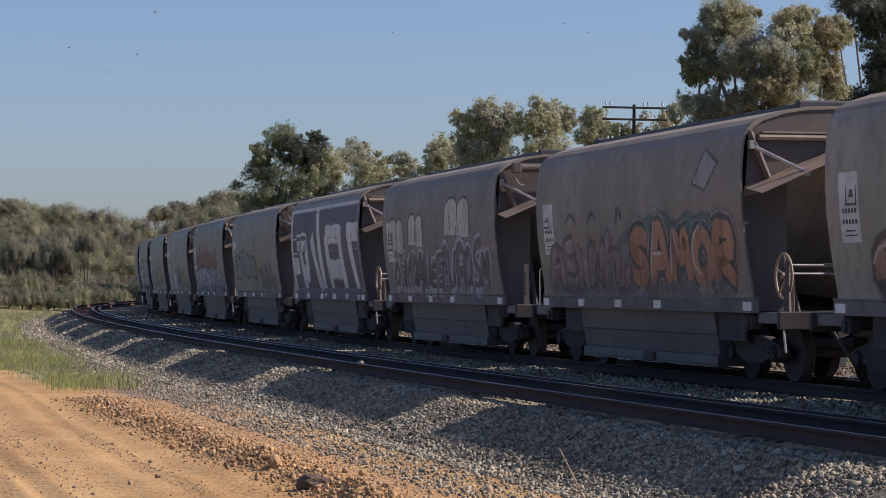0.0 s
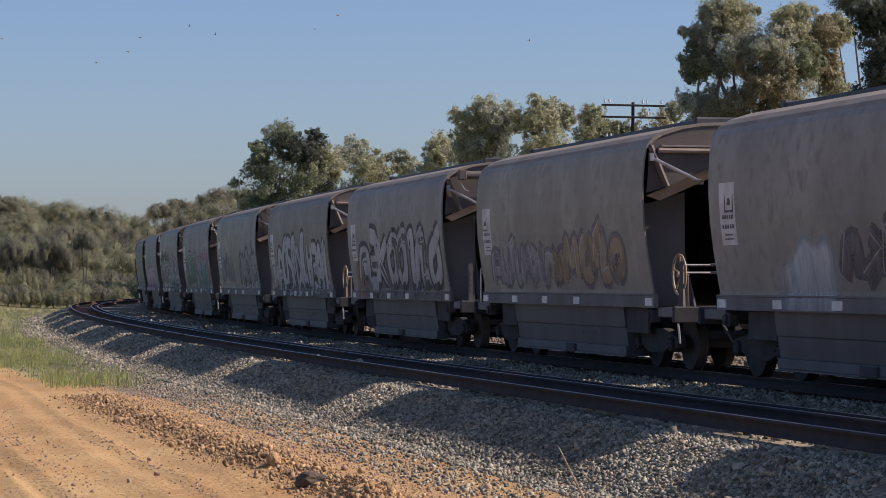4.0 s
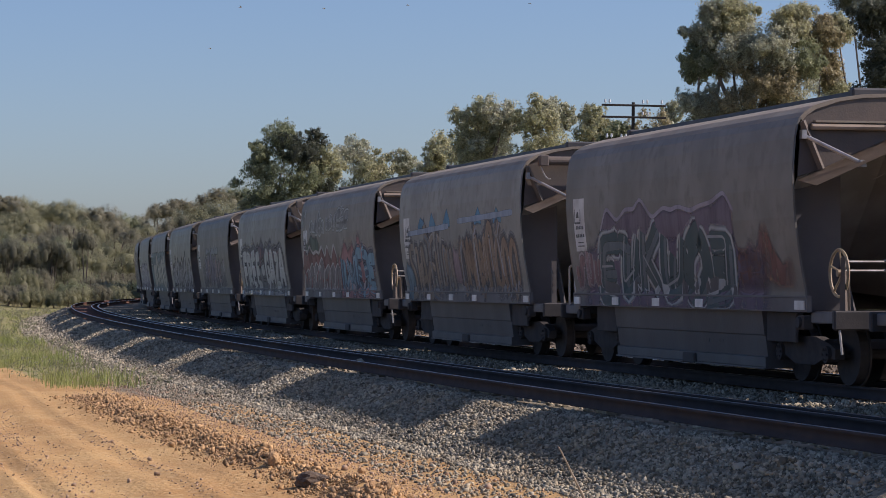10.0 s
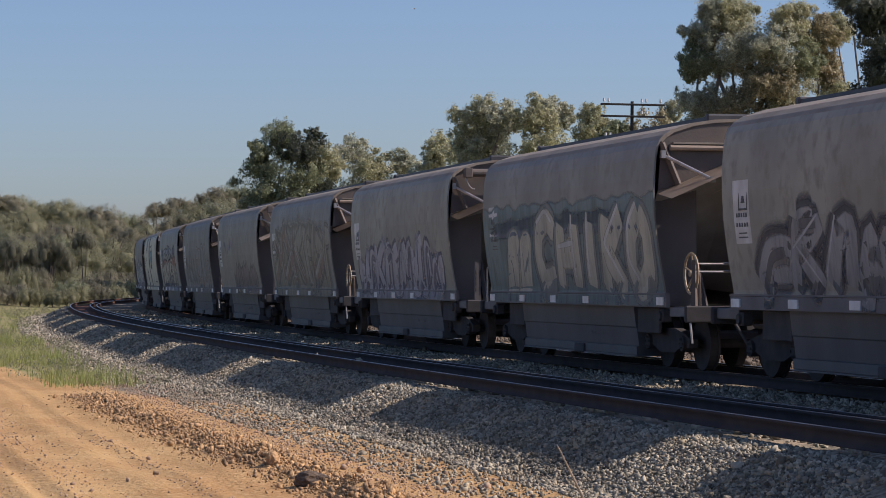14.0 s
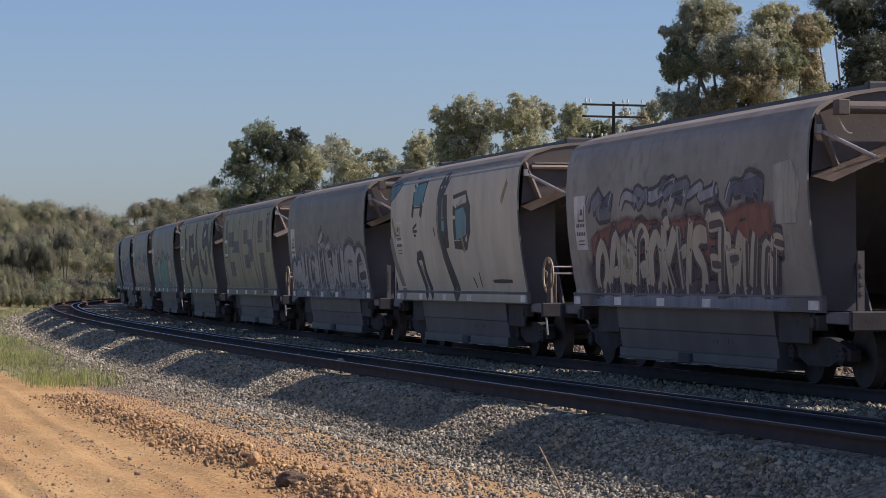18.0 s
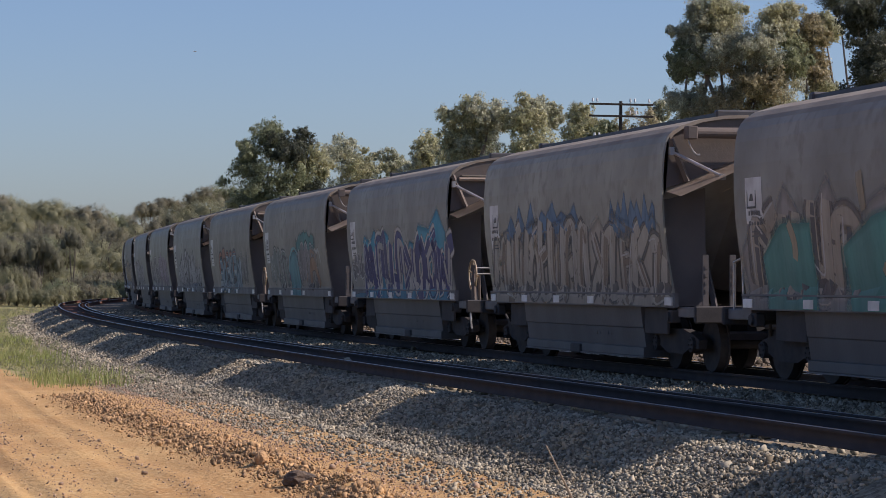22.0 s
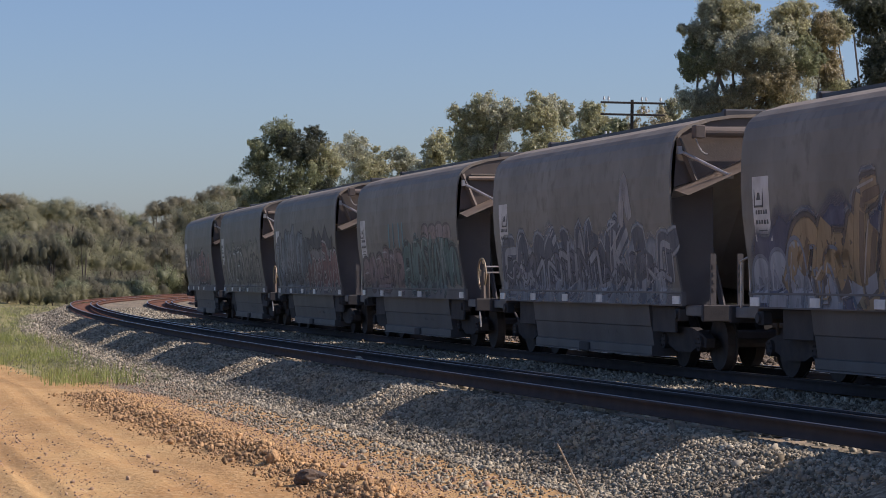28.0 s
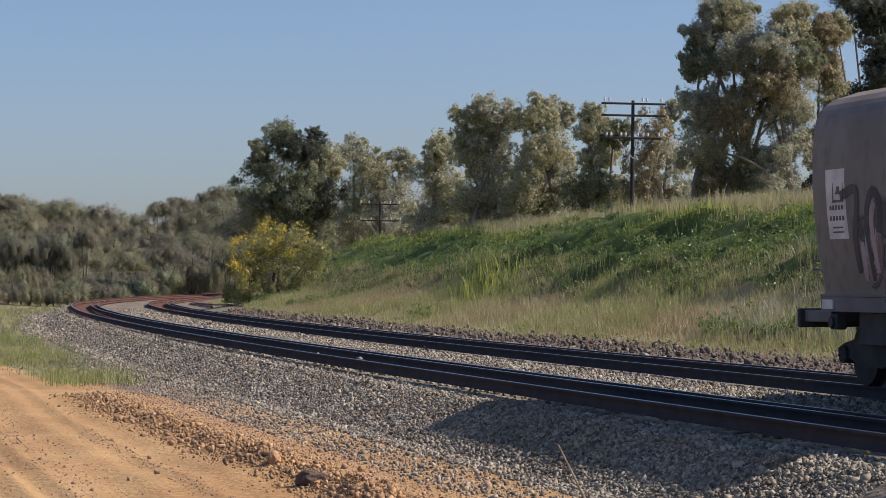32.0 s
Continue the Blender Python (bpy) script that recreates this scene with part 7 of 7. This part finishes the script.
def shrub_meshes(mats, seed, per=14000, leaf=0.034, n=5):
    """Domed crowns, one unit in half width and about one high, of leafy lobes closed by a dense heart."""
    rs = np.random.RandomState(seed)
    out = []
    for i in range(n):
        blobs = []
        for k in range(8):
            a, d = k * 2.4 + rs.uniform(-0.5, 0.5), 0.72 * math.sqrt((k + 0.3) / 8)
            q = rs.uniform(0.30, 0.52)
            blobs.append(((d * math.cos(a), d * math.sin(a), rs.uniform(0.42, 0.62) - 0.5 * d * d), (q, q, q * rs.uniform(0.75, 0.95))))
        v, f = leaf_cloud(blobs, per // 8, leaf, rs, 0.0, 0.72, 0.8, 0.85, 1.7)
        tri = np.concatenate([f[:, [0, 1, 2]], f[:, [0, 2, 3]]])
        V, F, base = [v], [tri], len(v)
        for c, r in blobs:
            bm = bmesh.new()
            bmesh.ops.create_icosphere(bm, subdivisions=2, radius=1)
            bm.verts.ensure_lookup_table()
            hv = np.array([np.array(w.co) * (0.5 + 0.15 * noise.noise(w.co * 2.5 + Vector(c) * 9)) * r + c for w in bm.verts])
            V.append(hv)
            F.append(np.array([[w.index for w in q.verts] for q in bm.faces]) + base)
            base += len(hv)
            bm.free()
        out.append(mesh_of("crown", np.concatenate(V), np.concatenate(F), mats[i % len(mats)]))
    bm = bmesh.new()
    for k in range(4):
        a = k * 1.6
        limb(bm, [(0, 0, -0.03), (0.12 * math.cos(a), 0.12 * math.sin(a), 0.3), (0.35 * math.cos(a), 0.35 * math.sin(a), 0.8)], 0.04, 0.012, 5)
    return out, mesh_from(bm, "stem", M_TWIG)


def make_scrub():
    rs = np.random.RandomState(31)
    crowns, stem = shrub_meshes([M_SCRUB, M_SCRUB2, M_SCRUB2, M_SCRUB, M_SCRUB, M_GUM_DARK, M_SCRUB_DARK], 41, n=7)
    top = lambda x: np.interp(x, [-80, 0, 60, 100, 140, 200, 250, 300, 350, 382, 425, 470], [338, 336, 334, 348, 350, 364, 358, 344, 334, 318, 326, 340])

    def put(px, depth, top_py, width, label, high=1.0, name="bush", pick=None):
        x = (px - 784) * depth / 4500
        z = float(ground_height([x], [depth], False)[0])
        h = EYE[2] - (top_py - 498) * depth / 4500 - z
        w = width * depth / 4500
        up = min(w * high, h)
        ob = tagged(new(name), label, "bush", "scrub beside the line")
        ob.matrix_basis = pose(x, depth, z, 0, 0, rs.uniform(0, 360))
        crown = part("crown", crowns[rs.randint(6) if pick is None else pick], None, ob)
        crown.location = (0, 0, h - up)
        crown.scale = (w, w, up)
        part("stem", stem, None, ob).scale = (w, w, h)

    for row, (d, lift, wide, label) in enumerate(((305, 0, 40, "tall grey-green scrub tree on the far rise"), (285, 24, 46, "olive scrub tree with a domed crown on the far rise"),
                                                  (266, 54, 48, "rounded olive scrub bush beyond the curve"), (248, 80, 46, "rounded grey-green scrub bush beyond the curve"),
                                                  (232, 105, 42, "dense grey-green scrub bush beyond the curve"), (216, 128, 34, "low grey-brown scrub bush beside the line"))):
        for px in np.arange(-60 + 13 * (row % 2), (480, 480, 470, 440, 420, 385)[row], wide * 0.85):
            if row == 5 and px > 260:
                continue
            put(px + rs.uniform(-9, 9), d + rs.uniform(-7, 7), top(px) + lift + rs.uniform(-9, 12), wide * rs.uniform(0.9, 1.7), label, rs.uniform(1.0, 1.45) * (1.7 if row > 3 else 1))
    for px, ty, w in ((-14, 418, 34), (16, 410, 30), (34, 436, 28), (62, 426, 26), (92, 408, 32), (112, 430, 30), (4, 446, 30), (80, 446, 26), (150, 400, 24)):
        put(px, 222 + rs.uniform(-4, 4), ty, w, "dark blackish-green scrub bush beyond the curve", 1.9, pick=6)
    for px in np.arange(-30, 235, 21):
        put(px + rs.uniform(-6, 6), 202 + rs.uniform(-4, 4), rs.uniform(488, 506), rs.uniform(20, 32), "low dry scrub bush beside the line", 2.5)
    for px in np.arange(420, 1240, 34):
        put(px + rs.uniform(-8, 8), 262 + rs.uniform(-12, 12), np.interp(px, [420, 600, 750, 900, 1240], [345, 330, 322, 300, 290]) + rs.uniform(-12, 12), rs.uniform(60, 80),
            "grey-green bush filling the wood behind the gums", 2.2)
    for px, d, ty, w in ((790, 165, 392, 40), (850, 160, 388, 44), (920, 150, 372, 42), (960, 150, 380, 36), (1010, 145, 370, 34), (1085, 140, 352, 30), (1200, 128, 345, 36), (1265, 118, 338, 40),
                         (1320, 116, 335, 42), (1390, 112, 330, 40), (1480, 108, 330, 46), (1560, 105, 320, 50), (700, 190, 420, 40), (630, 200, 430, 36), (745, 178, 412, 36)):
        put(px, d, ty, w, "grey-green understorey bush under the gum trees", 1.4)


make_scrub()


def make_wattle():
    rs = np.random.RandomState(77)
    d = 140.0
    k = d / 4500
    cx = (492 - 784) * k
    z = float(ground_height([cx], [d], False)[0])
    ob = tagged(new("wattle_bush"), "rounded wattle bush with bright yellow blossom beside the track", "bush")
    ob.matrix_basis = pose(cx, d, z)
    blobs = [((( px - 492) * k, rs.uniform(-0.8, 0.8), EYE[2] - (py - 498) * k - z), (r * k, r * k * 1.2, r * k)) for px, py, r in
             ((430, 450, 28), (475, 425, 30), (520, 432, 32), (560, 450, 26), (440, 490, 32), (490, 475, 40), (540, 482, 36), (420, 520, 26), (470, 525, 34), (530, 520, 30))]
    v, f = leaf_cloud(blobs, 1700, 0.17, rs, 0.0, 0.5, 0.5)
    part("crown", mesh_of("crown", v, f, M_WATTLE), None, ob)
    v, f = leaf_cloud([((c[0], c[1] - 0.2, c[2] + 0.2), tuple(q * 0.98 for q in r)) for c, r in blobs[:3] + blobs[4:5]], 700, 0.13, rs, 0.0, 0.9)
    part("blossom", mesh_of("blossom", v, f, M_BLOSSOM), None, ob, "bright yellow wattle blossom")
    for q in range(4):
        a = q * 1.57
        part("stem", limb(bmesh.new(), [(0.3 * math.cos(a), 0.3 * math.sin(a), -0.2), (0.8 * math.cos(a), 0.5 * math.sin(a), 1.0), (1.8 * math.cos(a), 0.8 * math.sin(a), 2.4)], 0.07, 0.03, 6), M_BARK, ob)


make_wattle()


def grass(name, x, y, tall, wide, mat, label, rs, blades=7, spread=0.12, lean=0.35, sink=0.03):
    """Tufts of narrow bent blades, two triangles and a tip each."""
    z = ground_height(x, y)
    n = len(x) * blades
    root = np.repeat(np.stack([x, y, z - sink], 1), blades, 0)
    root[:, :2] += rs.normal(0, spread, (n, 2))
    h = np.repeat(np.broadcast_to(tall, (len(x),)), blades) * rs.uniform(0.55, 1.2, n)
    a = rs.uniform(0, math.tau, n)
    d = np.stack([np.cos(a), np.sin(a)], 1)
    bend = h * rs.uniform(0.05, 1.0, n) * lean
    b = rs.uniform(0, math.tau, n)
    side = np.stack([np.cos(b), np.sin(b), np.zeros(n)], 1) * (wide * rs.uniform(0.6, 1.3, n))[:, None]
    mid = root + np.stack([d[:, 0] * bend * 0.3, d[:, 1] * bend * 0.3, h * 0.6], 1)
    tip = root + np.stack([d[:, 0] * bend, d[:, 1] * bend, h], 1)
    verts = np.stack([root - side, root + side, mid + side * 0.75, mid - side * 0.75, tip], 1).reshape(-1, 3)
    i = np.arange(n)[:, None] * 5
    faces = np.concatenate([i + [0, 1, 2], i + [0, 2, 3], i + [3, 2, 4]], 0)
    return tagged(new(name, mesh_of(name, verts, faces, mat)), label, "grass", kind="stuff")


def patchy(x, y, seed, lo):
    return smooth_noise(x / 3.0, y / 3.0, seed) > lo


def make_grass():
    rs = np.random.RandomState(19)

    def area(n, s0, s1, o0, o1, power=1.0):
        s = s0 + (s1 - s0) * rs.uniform(0, 1, n) ** power
        off = rs.uniform(o0, o1, n)
        x, y = along(s, off)
        keep = (np.degrees(np.arctan2(x, y)) < 11.5) & (np.degrees(np.arctan2(x, y)) > -11.5) & (y > 5)
        return x[keep], y[keep]

    x, y = area(9500, -5, 150, 4.5, 10.8, 1.2)
    low = lambda x, y: np.clip((to_line(x, y)[1] - 4.6) / 2.2, 0.25, 1)
    grass("dry_grass", x, y, low(x, y) * (0.26 + 0.36 * (0.5 + 0.5 * smooth_noise(x / 2.2, y / 2.2, 33))), 0.0065, M_STRAW, "dry straw-coloured grass on the lower bank", rs, 9, 0.16, 0.9)
    x, y = area(9000, -5, 150, 4.9, 11.0, 1.2)
    k = patchy(x * 1.6, y * 0.8, 5, -0.12)
    grass("green_grass", x[k], y[k], 0.42 * low(x[k], y[k]), 0.009, M_GRASS, "fresh green grass among the dry stems", rs, 9, 0.16, 0.8)
    x, y = area(5200, -5, 120, 4.7, 10.5, 1.2)
    k = patchy(x * 0.9, y * 0.5, 61, 0.12)
    grass("dead_grass", x[k], y[k], 0.36 * low(x[k], y[k]), 0.008, M_DEAD, "reddish-brown dead grass in patches on the bank", rs, 9, 0.18, 0.9)
    x, y = area(2400, -5, 120, 6.0, 9.6, 1.2)
    x, y = x[patchy(x * 1.2, y * 0.6, 71, 0.3)], y[patchy(x * 1.2, y * 0.6, 71, 0.3)]
    z = ground_height(x, y)
    v, f = leaf_cloud([((a, b, c + 0.08), (q, q, q * 0.7)) for a, b, c, q in zip(x, y, z, rs.uniform(0.22, 0.5, len(x)))], 150, 0.10, rs, -0.5, 0.5)
    tagged(new("weeds", mesh_of("weeds", v, f, M_HERB)), "clumps of green weeds among the dry grass of the bank", "weeds", kind="stuff")
    x, y = area(1250, -8, 140, 9.2, 14.8, 1.25)
    z = ground_height(x, y)
    r = rs.uniform(0.35, 0.75, len(x))
    v, f = leaf_cloud([((a, b, c + 0.05), (q, q, q * 0.55)) for a, b, c, q in zip(x, y, z, r)], 190, 0.11, rs, -0.3, 0.6)
    tagged(new("herbs", mesh_of("herbs", v, f, M_HERB)), "lush dark green leafy herbs on the upper bank", "herbs", kind="stuff")
    x, y = area(9000, -8, 150, 13.6, 16.5, 1.2)
    k = patchy(x, y, 8, -0.25)
    grass("crest_grass", x[k], y[k], 0.30, 0.013, M_CREST, "sunlit yellow-green grass along the crest", rs, 8, 0.2)
    x, y = area(9000, -10, 90, 14.5, 26, 1.0)
    grass("crest_straw", x, y, 0.75, 0.009, M_STRAW, "tall straw grass behind the crest", rs)
    x, y = area(2200, -8, 22, 6.0, 14.0)
    k = patchy(x, y, 15, 0.0)
    grass("pale_grass", x[k], y[k], 0.6, 0.008, M_SILVER, "tall pale feathery grass near the end of the bank", rs, 9, 0.22, 0.6)
    x, y = area(45, 51, 57, 8.4, 10.0)
    grass("reeds", x, y, 0.85, 0.022, M_CREST, "clump of broad yellow-green reeds on the bank", rs, 8, 0.25, 0.6)
    # verge beyond the sandy track on the near side
    def verge(n, s0, s1, o0, o1):
        x, y = area(n, s0, s1, o0, o1)
        k = y > verge_start(x, y) + 5 * np.maximum(0, smooth_noise(x * 1.3, y * 0.5, 51)) + np.abs(rs.normal(0, 1.5, len(x)))
        return x[k], y[k]

    x, y = verge(3600, 12, 60, -17, -6.5)
    k = patchy(x * 2.6, y * 1.1, 22, 0.0)
    grass("verge_grass", x[k], y[k], 0.30 + 0.22 * rs.uniform(0, 1, k.sum()), 0.007, M_GRASS, "green grass on the verge of the sandy track", rs, 9, 0.14, 0.8)
    x, y = verge(2600, 12, 150, -26, -6.4)
    grass("verge_straw", x, y, 0.26, 0.008, M_GRASS, "dry grass on the verge towards the curve", rs, 9, 0.2, 0.8)
    x, y = verge(900, 12, 150, -24, -6)
    z = ground_height(x, y)
    v, f = leaf_cloud([((a, b, c + 0.1), (0.35, 0.35, 0.25)) for a, b, c in zip(x, y, z)], 110, 0.08, rs, -0.2, 0.5)
    tagged(new("verge_weeds", mesh_of("verge_weeds", v, f, M_SCRUB2)), "low olive weeds on the verge", "weeds", kind="stuff")


make_grass()


# ---- telegraph poles ----
M_POLE = material("dark_pole_timber", (0.028, 0.024, 0.022), (0.05, 0.042, 0.036), 3, 0.9, 0, 0.005, 30, stretch=(1, 1, 0.2))
M_GLASS = material("white_insulator", (0.72, 0.74, 0.74), (0.6, 0.62, 0.62), 5, 0.25)


def make_pole(px, depth, top_py, arms, label):
    k = depth / 4500
    x = (px - 784) * k
    z = float(ground_height([x], [depth], False)[0])
    h = EYE[2] - (top_py - 498) * k - z
    ob = tagged(new("telegraph_pole"), label, "utility pole")
    ob.matrix_basis = pose(x, depth, z, 0, 0.7, 8)
    part("pole", rod((0, 0, -0.3), (0, 0, h), 0.10, sides=10, r2=0.07), M_POLE, ob)
    for py, half, pins, brace in arms:
        zz = EYE[2] - (py - 498) * k - z
        arm = part("crossarm", box(2 * half * k, 0.09, 0.09, (0, -0.14, zz), 0.01), M_POLE, ob)
        for q in pins:
            bm = rod((q * k, -0.14, zz + 0.06), (q * k, -0.14, zz + 0.14), 0.02, sides=6)
            rod((q * k, -0.14, zz + 0.12), (q * k, -0.14, zz + 0.26), 0.055, bm, 10, 0.035)
            part("insulator", bm, M_GLASS, arm, "white porcelain insulator")
        if brace:
            for sgn in (-1, 1):
                part("arm_brace", rod((sgn * half * k * 0.62, -0.16, zz), (0, -0.14, zz - 36 * k), 0.025, sides=6), M_ROD, arm)


make_pole(1118, 112, 178, ((184, 58, (-52, -44, 16, 24, 50), 0), (205, 58, (16, 26), 0), (245, 50, (-48, -40, -22, -14, 8, 18, 26, 46, 54), 1)), "dark timber telegraph pole with three crossarms of insulators")
make_pole(671, 186, 357, ((362, 34, (-34, -20, 8, 18, 34), 0), (391, 34, (-34, -16, 12, 20, 36), 1)), "distant dark telegraph pole with insulators on two crossarms")


# ---- fence and parked van behind the crest ----
def make_fence():
    m = material("weathered_post_timber", (0.40, 0.37, 0.33), (0.28, 0.25, 0.22), 6, 0.9)
    fence = tagged(new("fence"), "low wire fence with pale timber posts behind the crest", "fence")
    pts = []
    for px in (1160, 1216, 1273, 1328, 1392, 1450, 1510):
        d = 110 - (px - 1160) * 0.012
        x = (px - 784) * d / 4500
        z = float(ground_height([x], [d], False)[0])
        pts.append(Vector((x, d, z)))
        part("post", rod((x, d, z - 0.2), (x, d, z + 1.25), 0.06, sides=6), m, fence)
    for a, b in zip(pts, pts[1:]):
        for h in (0.6, 1.1):
            part("wire", rod(a + Vector((0, 0, h)), b + Vector((0, 0, h)), 0.012, sides=4), M_ROD, fence)


make_fence()


def make_van():
    """A pale van parked on the far side of the crest, seen over the grass."""
    d = 121.0
    x = (1440 - 784) * d / 4500
    z = float(ground_height([x], [d], False)[0])
    white = material("pale_van_paint", (0.62, 0.64, 0.60), (0.52, 0.54, 0.50), 2, 0.35)
    glass = material("dark_van_glass", (0.03, 0.035, 0.04), rough=0.08)
    van = tagged(new("van"), "pale van parked behind the grassy crest", "van")
    van.matrix_basis = pose(x, d, z, 0, 0, 8)
    bm = prism([(-0.9, 0.35), (0.9, 0.35), (0.92, 1.1), (0.8, 1.55), (0.55, 1.66), (-0.55, 1.66), (-0.8, 1.55), (-0.92, 1.1)], -1.2, 2.6)
    for v in bm.verts:
        if v.co.x < -1.1 and v.co.z > 1.2:
            v.co.x += 0.35
    part("body", bm, white, van)
    part("bonnet", box(0.8, 1.7, 0.55, (-1.55, 0, 0.68), 0.08), white, van)
    part("side_window", box(2.6, 0.02, 0.36, (0.9, -0.905, 1.24), 0.0), glass, van)
    part("windscreen", box(0.02, 1.4, 0.4, (-1.06, 0, 1.3), 0.0), glass, van)
    for wx in (-1.2, 1.7):
        for wy in (-0.8, 0.8):
            wheel = part("wheel", rod((wx, wy - 0.1, 0.32), (wx, wy + 0.1, 0.32), 0.32, sides=18), M_DARK, van)
            part("hub", rod((wx, wy - 0.11, 0.32), (wx, wy + 0.11, 0.32), 0.17, sides=12), M_ROD, wheel)


make_van()


# ---- birds ----
M_BIRD = material("pale_plumage", (0.55, 0.55, 0.55), (0.30, 0.30, 0.32), 12, 0.7)
BIRDS = {}
FLIGHTS = {
    "a": [(0, 120, 77), (1, 208, 72), (2, 314, 54), (3, 424, 17)], "b": [(0, 241, 90), (1, 305, 94), (2, 378, 84), (3, 488, 54)], "c": [(0, 272, 15), (1, 380, 2), (3, 590, -30)],
    "d": [(0, 998, 35), (1, 1050, 40), (2, 1112, 55), (3, 1196, 70)], "e": [(0, 1041, 50), (1, 1098, 32), (2, 1153, 36), (3, 1215, 38)], "f": [(0, -20, 120), (1, 76, 99), (2, 171, 96), (3, 276, 77)],
    "g": [(1, 16, 96), (2, 121, 79), (3, 228, 61)], "h": [(2, 18, 83), (3, 133, 73)], "i": [(6, 193, 47), (7, 288, 38)], "j": [(6, 412, 56), (7, 505, 40)], "k": [(6, 739, 12), (7, 830, -6)],
    "l": [(6, 1059, 79), (7, 1120, 84)], "m": [(9, 328, 24), (10, 425, 10)], "n": [(9, 630, 23), (10, 722, 6)], "o": [(13, 644, 31), (14, 735, 14)], "q": [(23, 456, 70), (24, 545, 50)]}


def make_birds():
    for i, key in enumerate(FLIGHTS):
        bird = tagged(new("bird"), "small pale bird flying over the line", "bird", "flock of birds")
        bm = bmesh.new()
        bmesh.ops.create_icosphere(bm, subdivisions=2, radius=1, matrix=Matrix.Diagonal((0.17, 0.06, 0.06, 1)))
        part("body", bm, M_BIRD, bird)
        part("tail", rod((-0.14, 0, 0), (-0.30, 0, 0.01), 0.03, sides=5, r2=0.05), M_BIRD, bird)
        wings = []
        for sy in (-1, 1):
            bm = bmesh.new()
            pts = [(0.07, 0.02), (0.06, 0.22), (-0.03, 0.46), (-0.08, 0.24), (-0.09, 0.02)]
            vs = [bm.verts.new((x, sy * y, 0)) for x, y in pts]
            bm.faces.new(vs)
            bmesh.ops.solidify(bm, geom=bm.faces[:], thickness=0.012)
            wings.append((sy, part("wing", bm, M_BIRD, bird)))
        BIRDS[key] = (bird, wings, i)


make_birds()


def bird_place(key, t):
    rows = FLIGHTS[key]
    ts = [r[0] for r in rows]
    if t <= ts[0]:
        a, b = rows[0], rows[1]
    elif t >= ts[-1]:
        a, b = rows[-2], rows[-1]
    else:
        k = max(i for i in range(len(ts) - 1) if ts[i] <= t)
        a, b = rows[k], rows[k + 1]
    f = (t - a[0]) / (b[0] - a[0])
    px, py = a[1] + (b[1] - a[1]) * f - 784, a[2] + (b[2] - a[2]) * f - 498
    d = 360.0
    return Vector((px * d / 4500, d, EYE[2] - py * d / 4500)), Vector((b[1] - a[1], 20 * math.sin(a[0] * 3 + ord(key)), a[2] - b[2]))


# ---- movement ----
# metres that the train has gone at each full second
RUN = (-0.48, 19.24, 38.8, 58.34, 77.87, 97.21, 116.7, 135.98, 156.03, 174.69, 194.6, 213.32, 232.64, 251.88, 271.55, 290.75, 309.59, 327.8, 347.49, 366.47, 385.8, 404.83, 424.2, 441.69, 460.21, 479.35, 497.78, 516.08, 534.36, 551.88, 569.42, 588.02, 605.94)


def run(t):
    return float(np.interp(t, range(33), RUN))


def wagon_pose(n, t):
    s = n * PITCH - run(t) + HALF
    front, back = Vector(on_line(s - 4.55, 1.285)), Vector(on_line(s + 4.55, 1.285))
    d = front - back
    m = Matrix.Translation((front + back) / 2) @ Euler((0, -math.asin(d.z / d.length), math.atan2(d.y, d.x))).to_matrix().to_4x4()
    return m @ Matrix.Rotation(math.pi, 4, "Z") if n % 2 else m


def motions():
    for n, w in WAGONS.items():
        walk(w, [(t, wagon_pose(n, t)) for t in range(33)])
    for key, (bird, wings, i) in BIRDS.items():
        rows = []
        for t in range(33):
            at, way = bird_place(key, t)
            rows.append((t, Matrix.Translation(at) @ Matrix.Rotation(math.atan2(way.y, way.x), 4, "Z")))
        walk(bird, rows)
        for sy, wing in wings:
            walk(wing, [(k / 10, Matrix.Rotation(sy * radians(12 + 32 * math.sin(k * 2.1 + i)), 4, "X")) for k in range(321)])
    # the wheelsets of the last wagon roll
    for bogie in [o for o in WAGONS[43].children if o.name.startswith("bogie")]:
        for axle in [o for o in bogie.children if o.name.startswith("wheelset")]:
            at = axle.matrix_basis.copy()
            walk(axle, [(i / FPS, at @ Matrix.Rotation(-run(i / FPS) / 0.45, 4, "Y")) for i in range(961)])


motions()
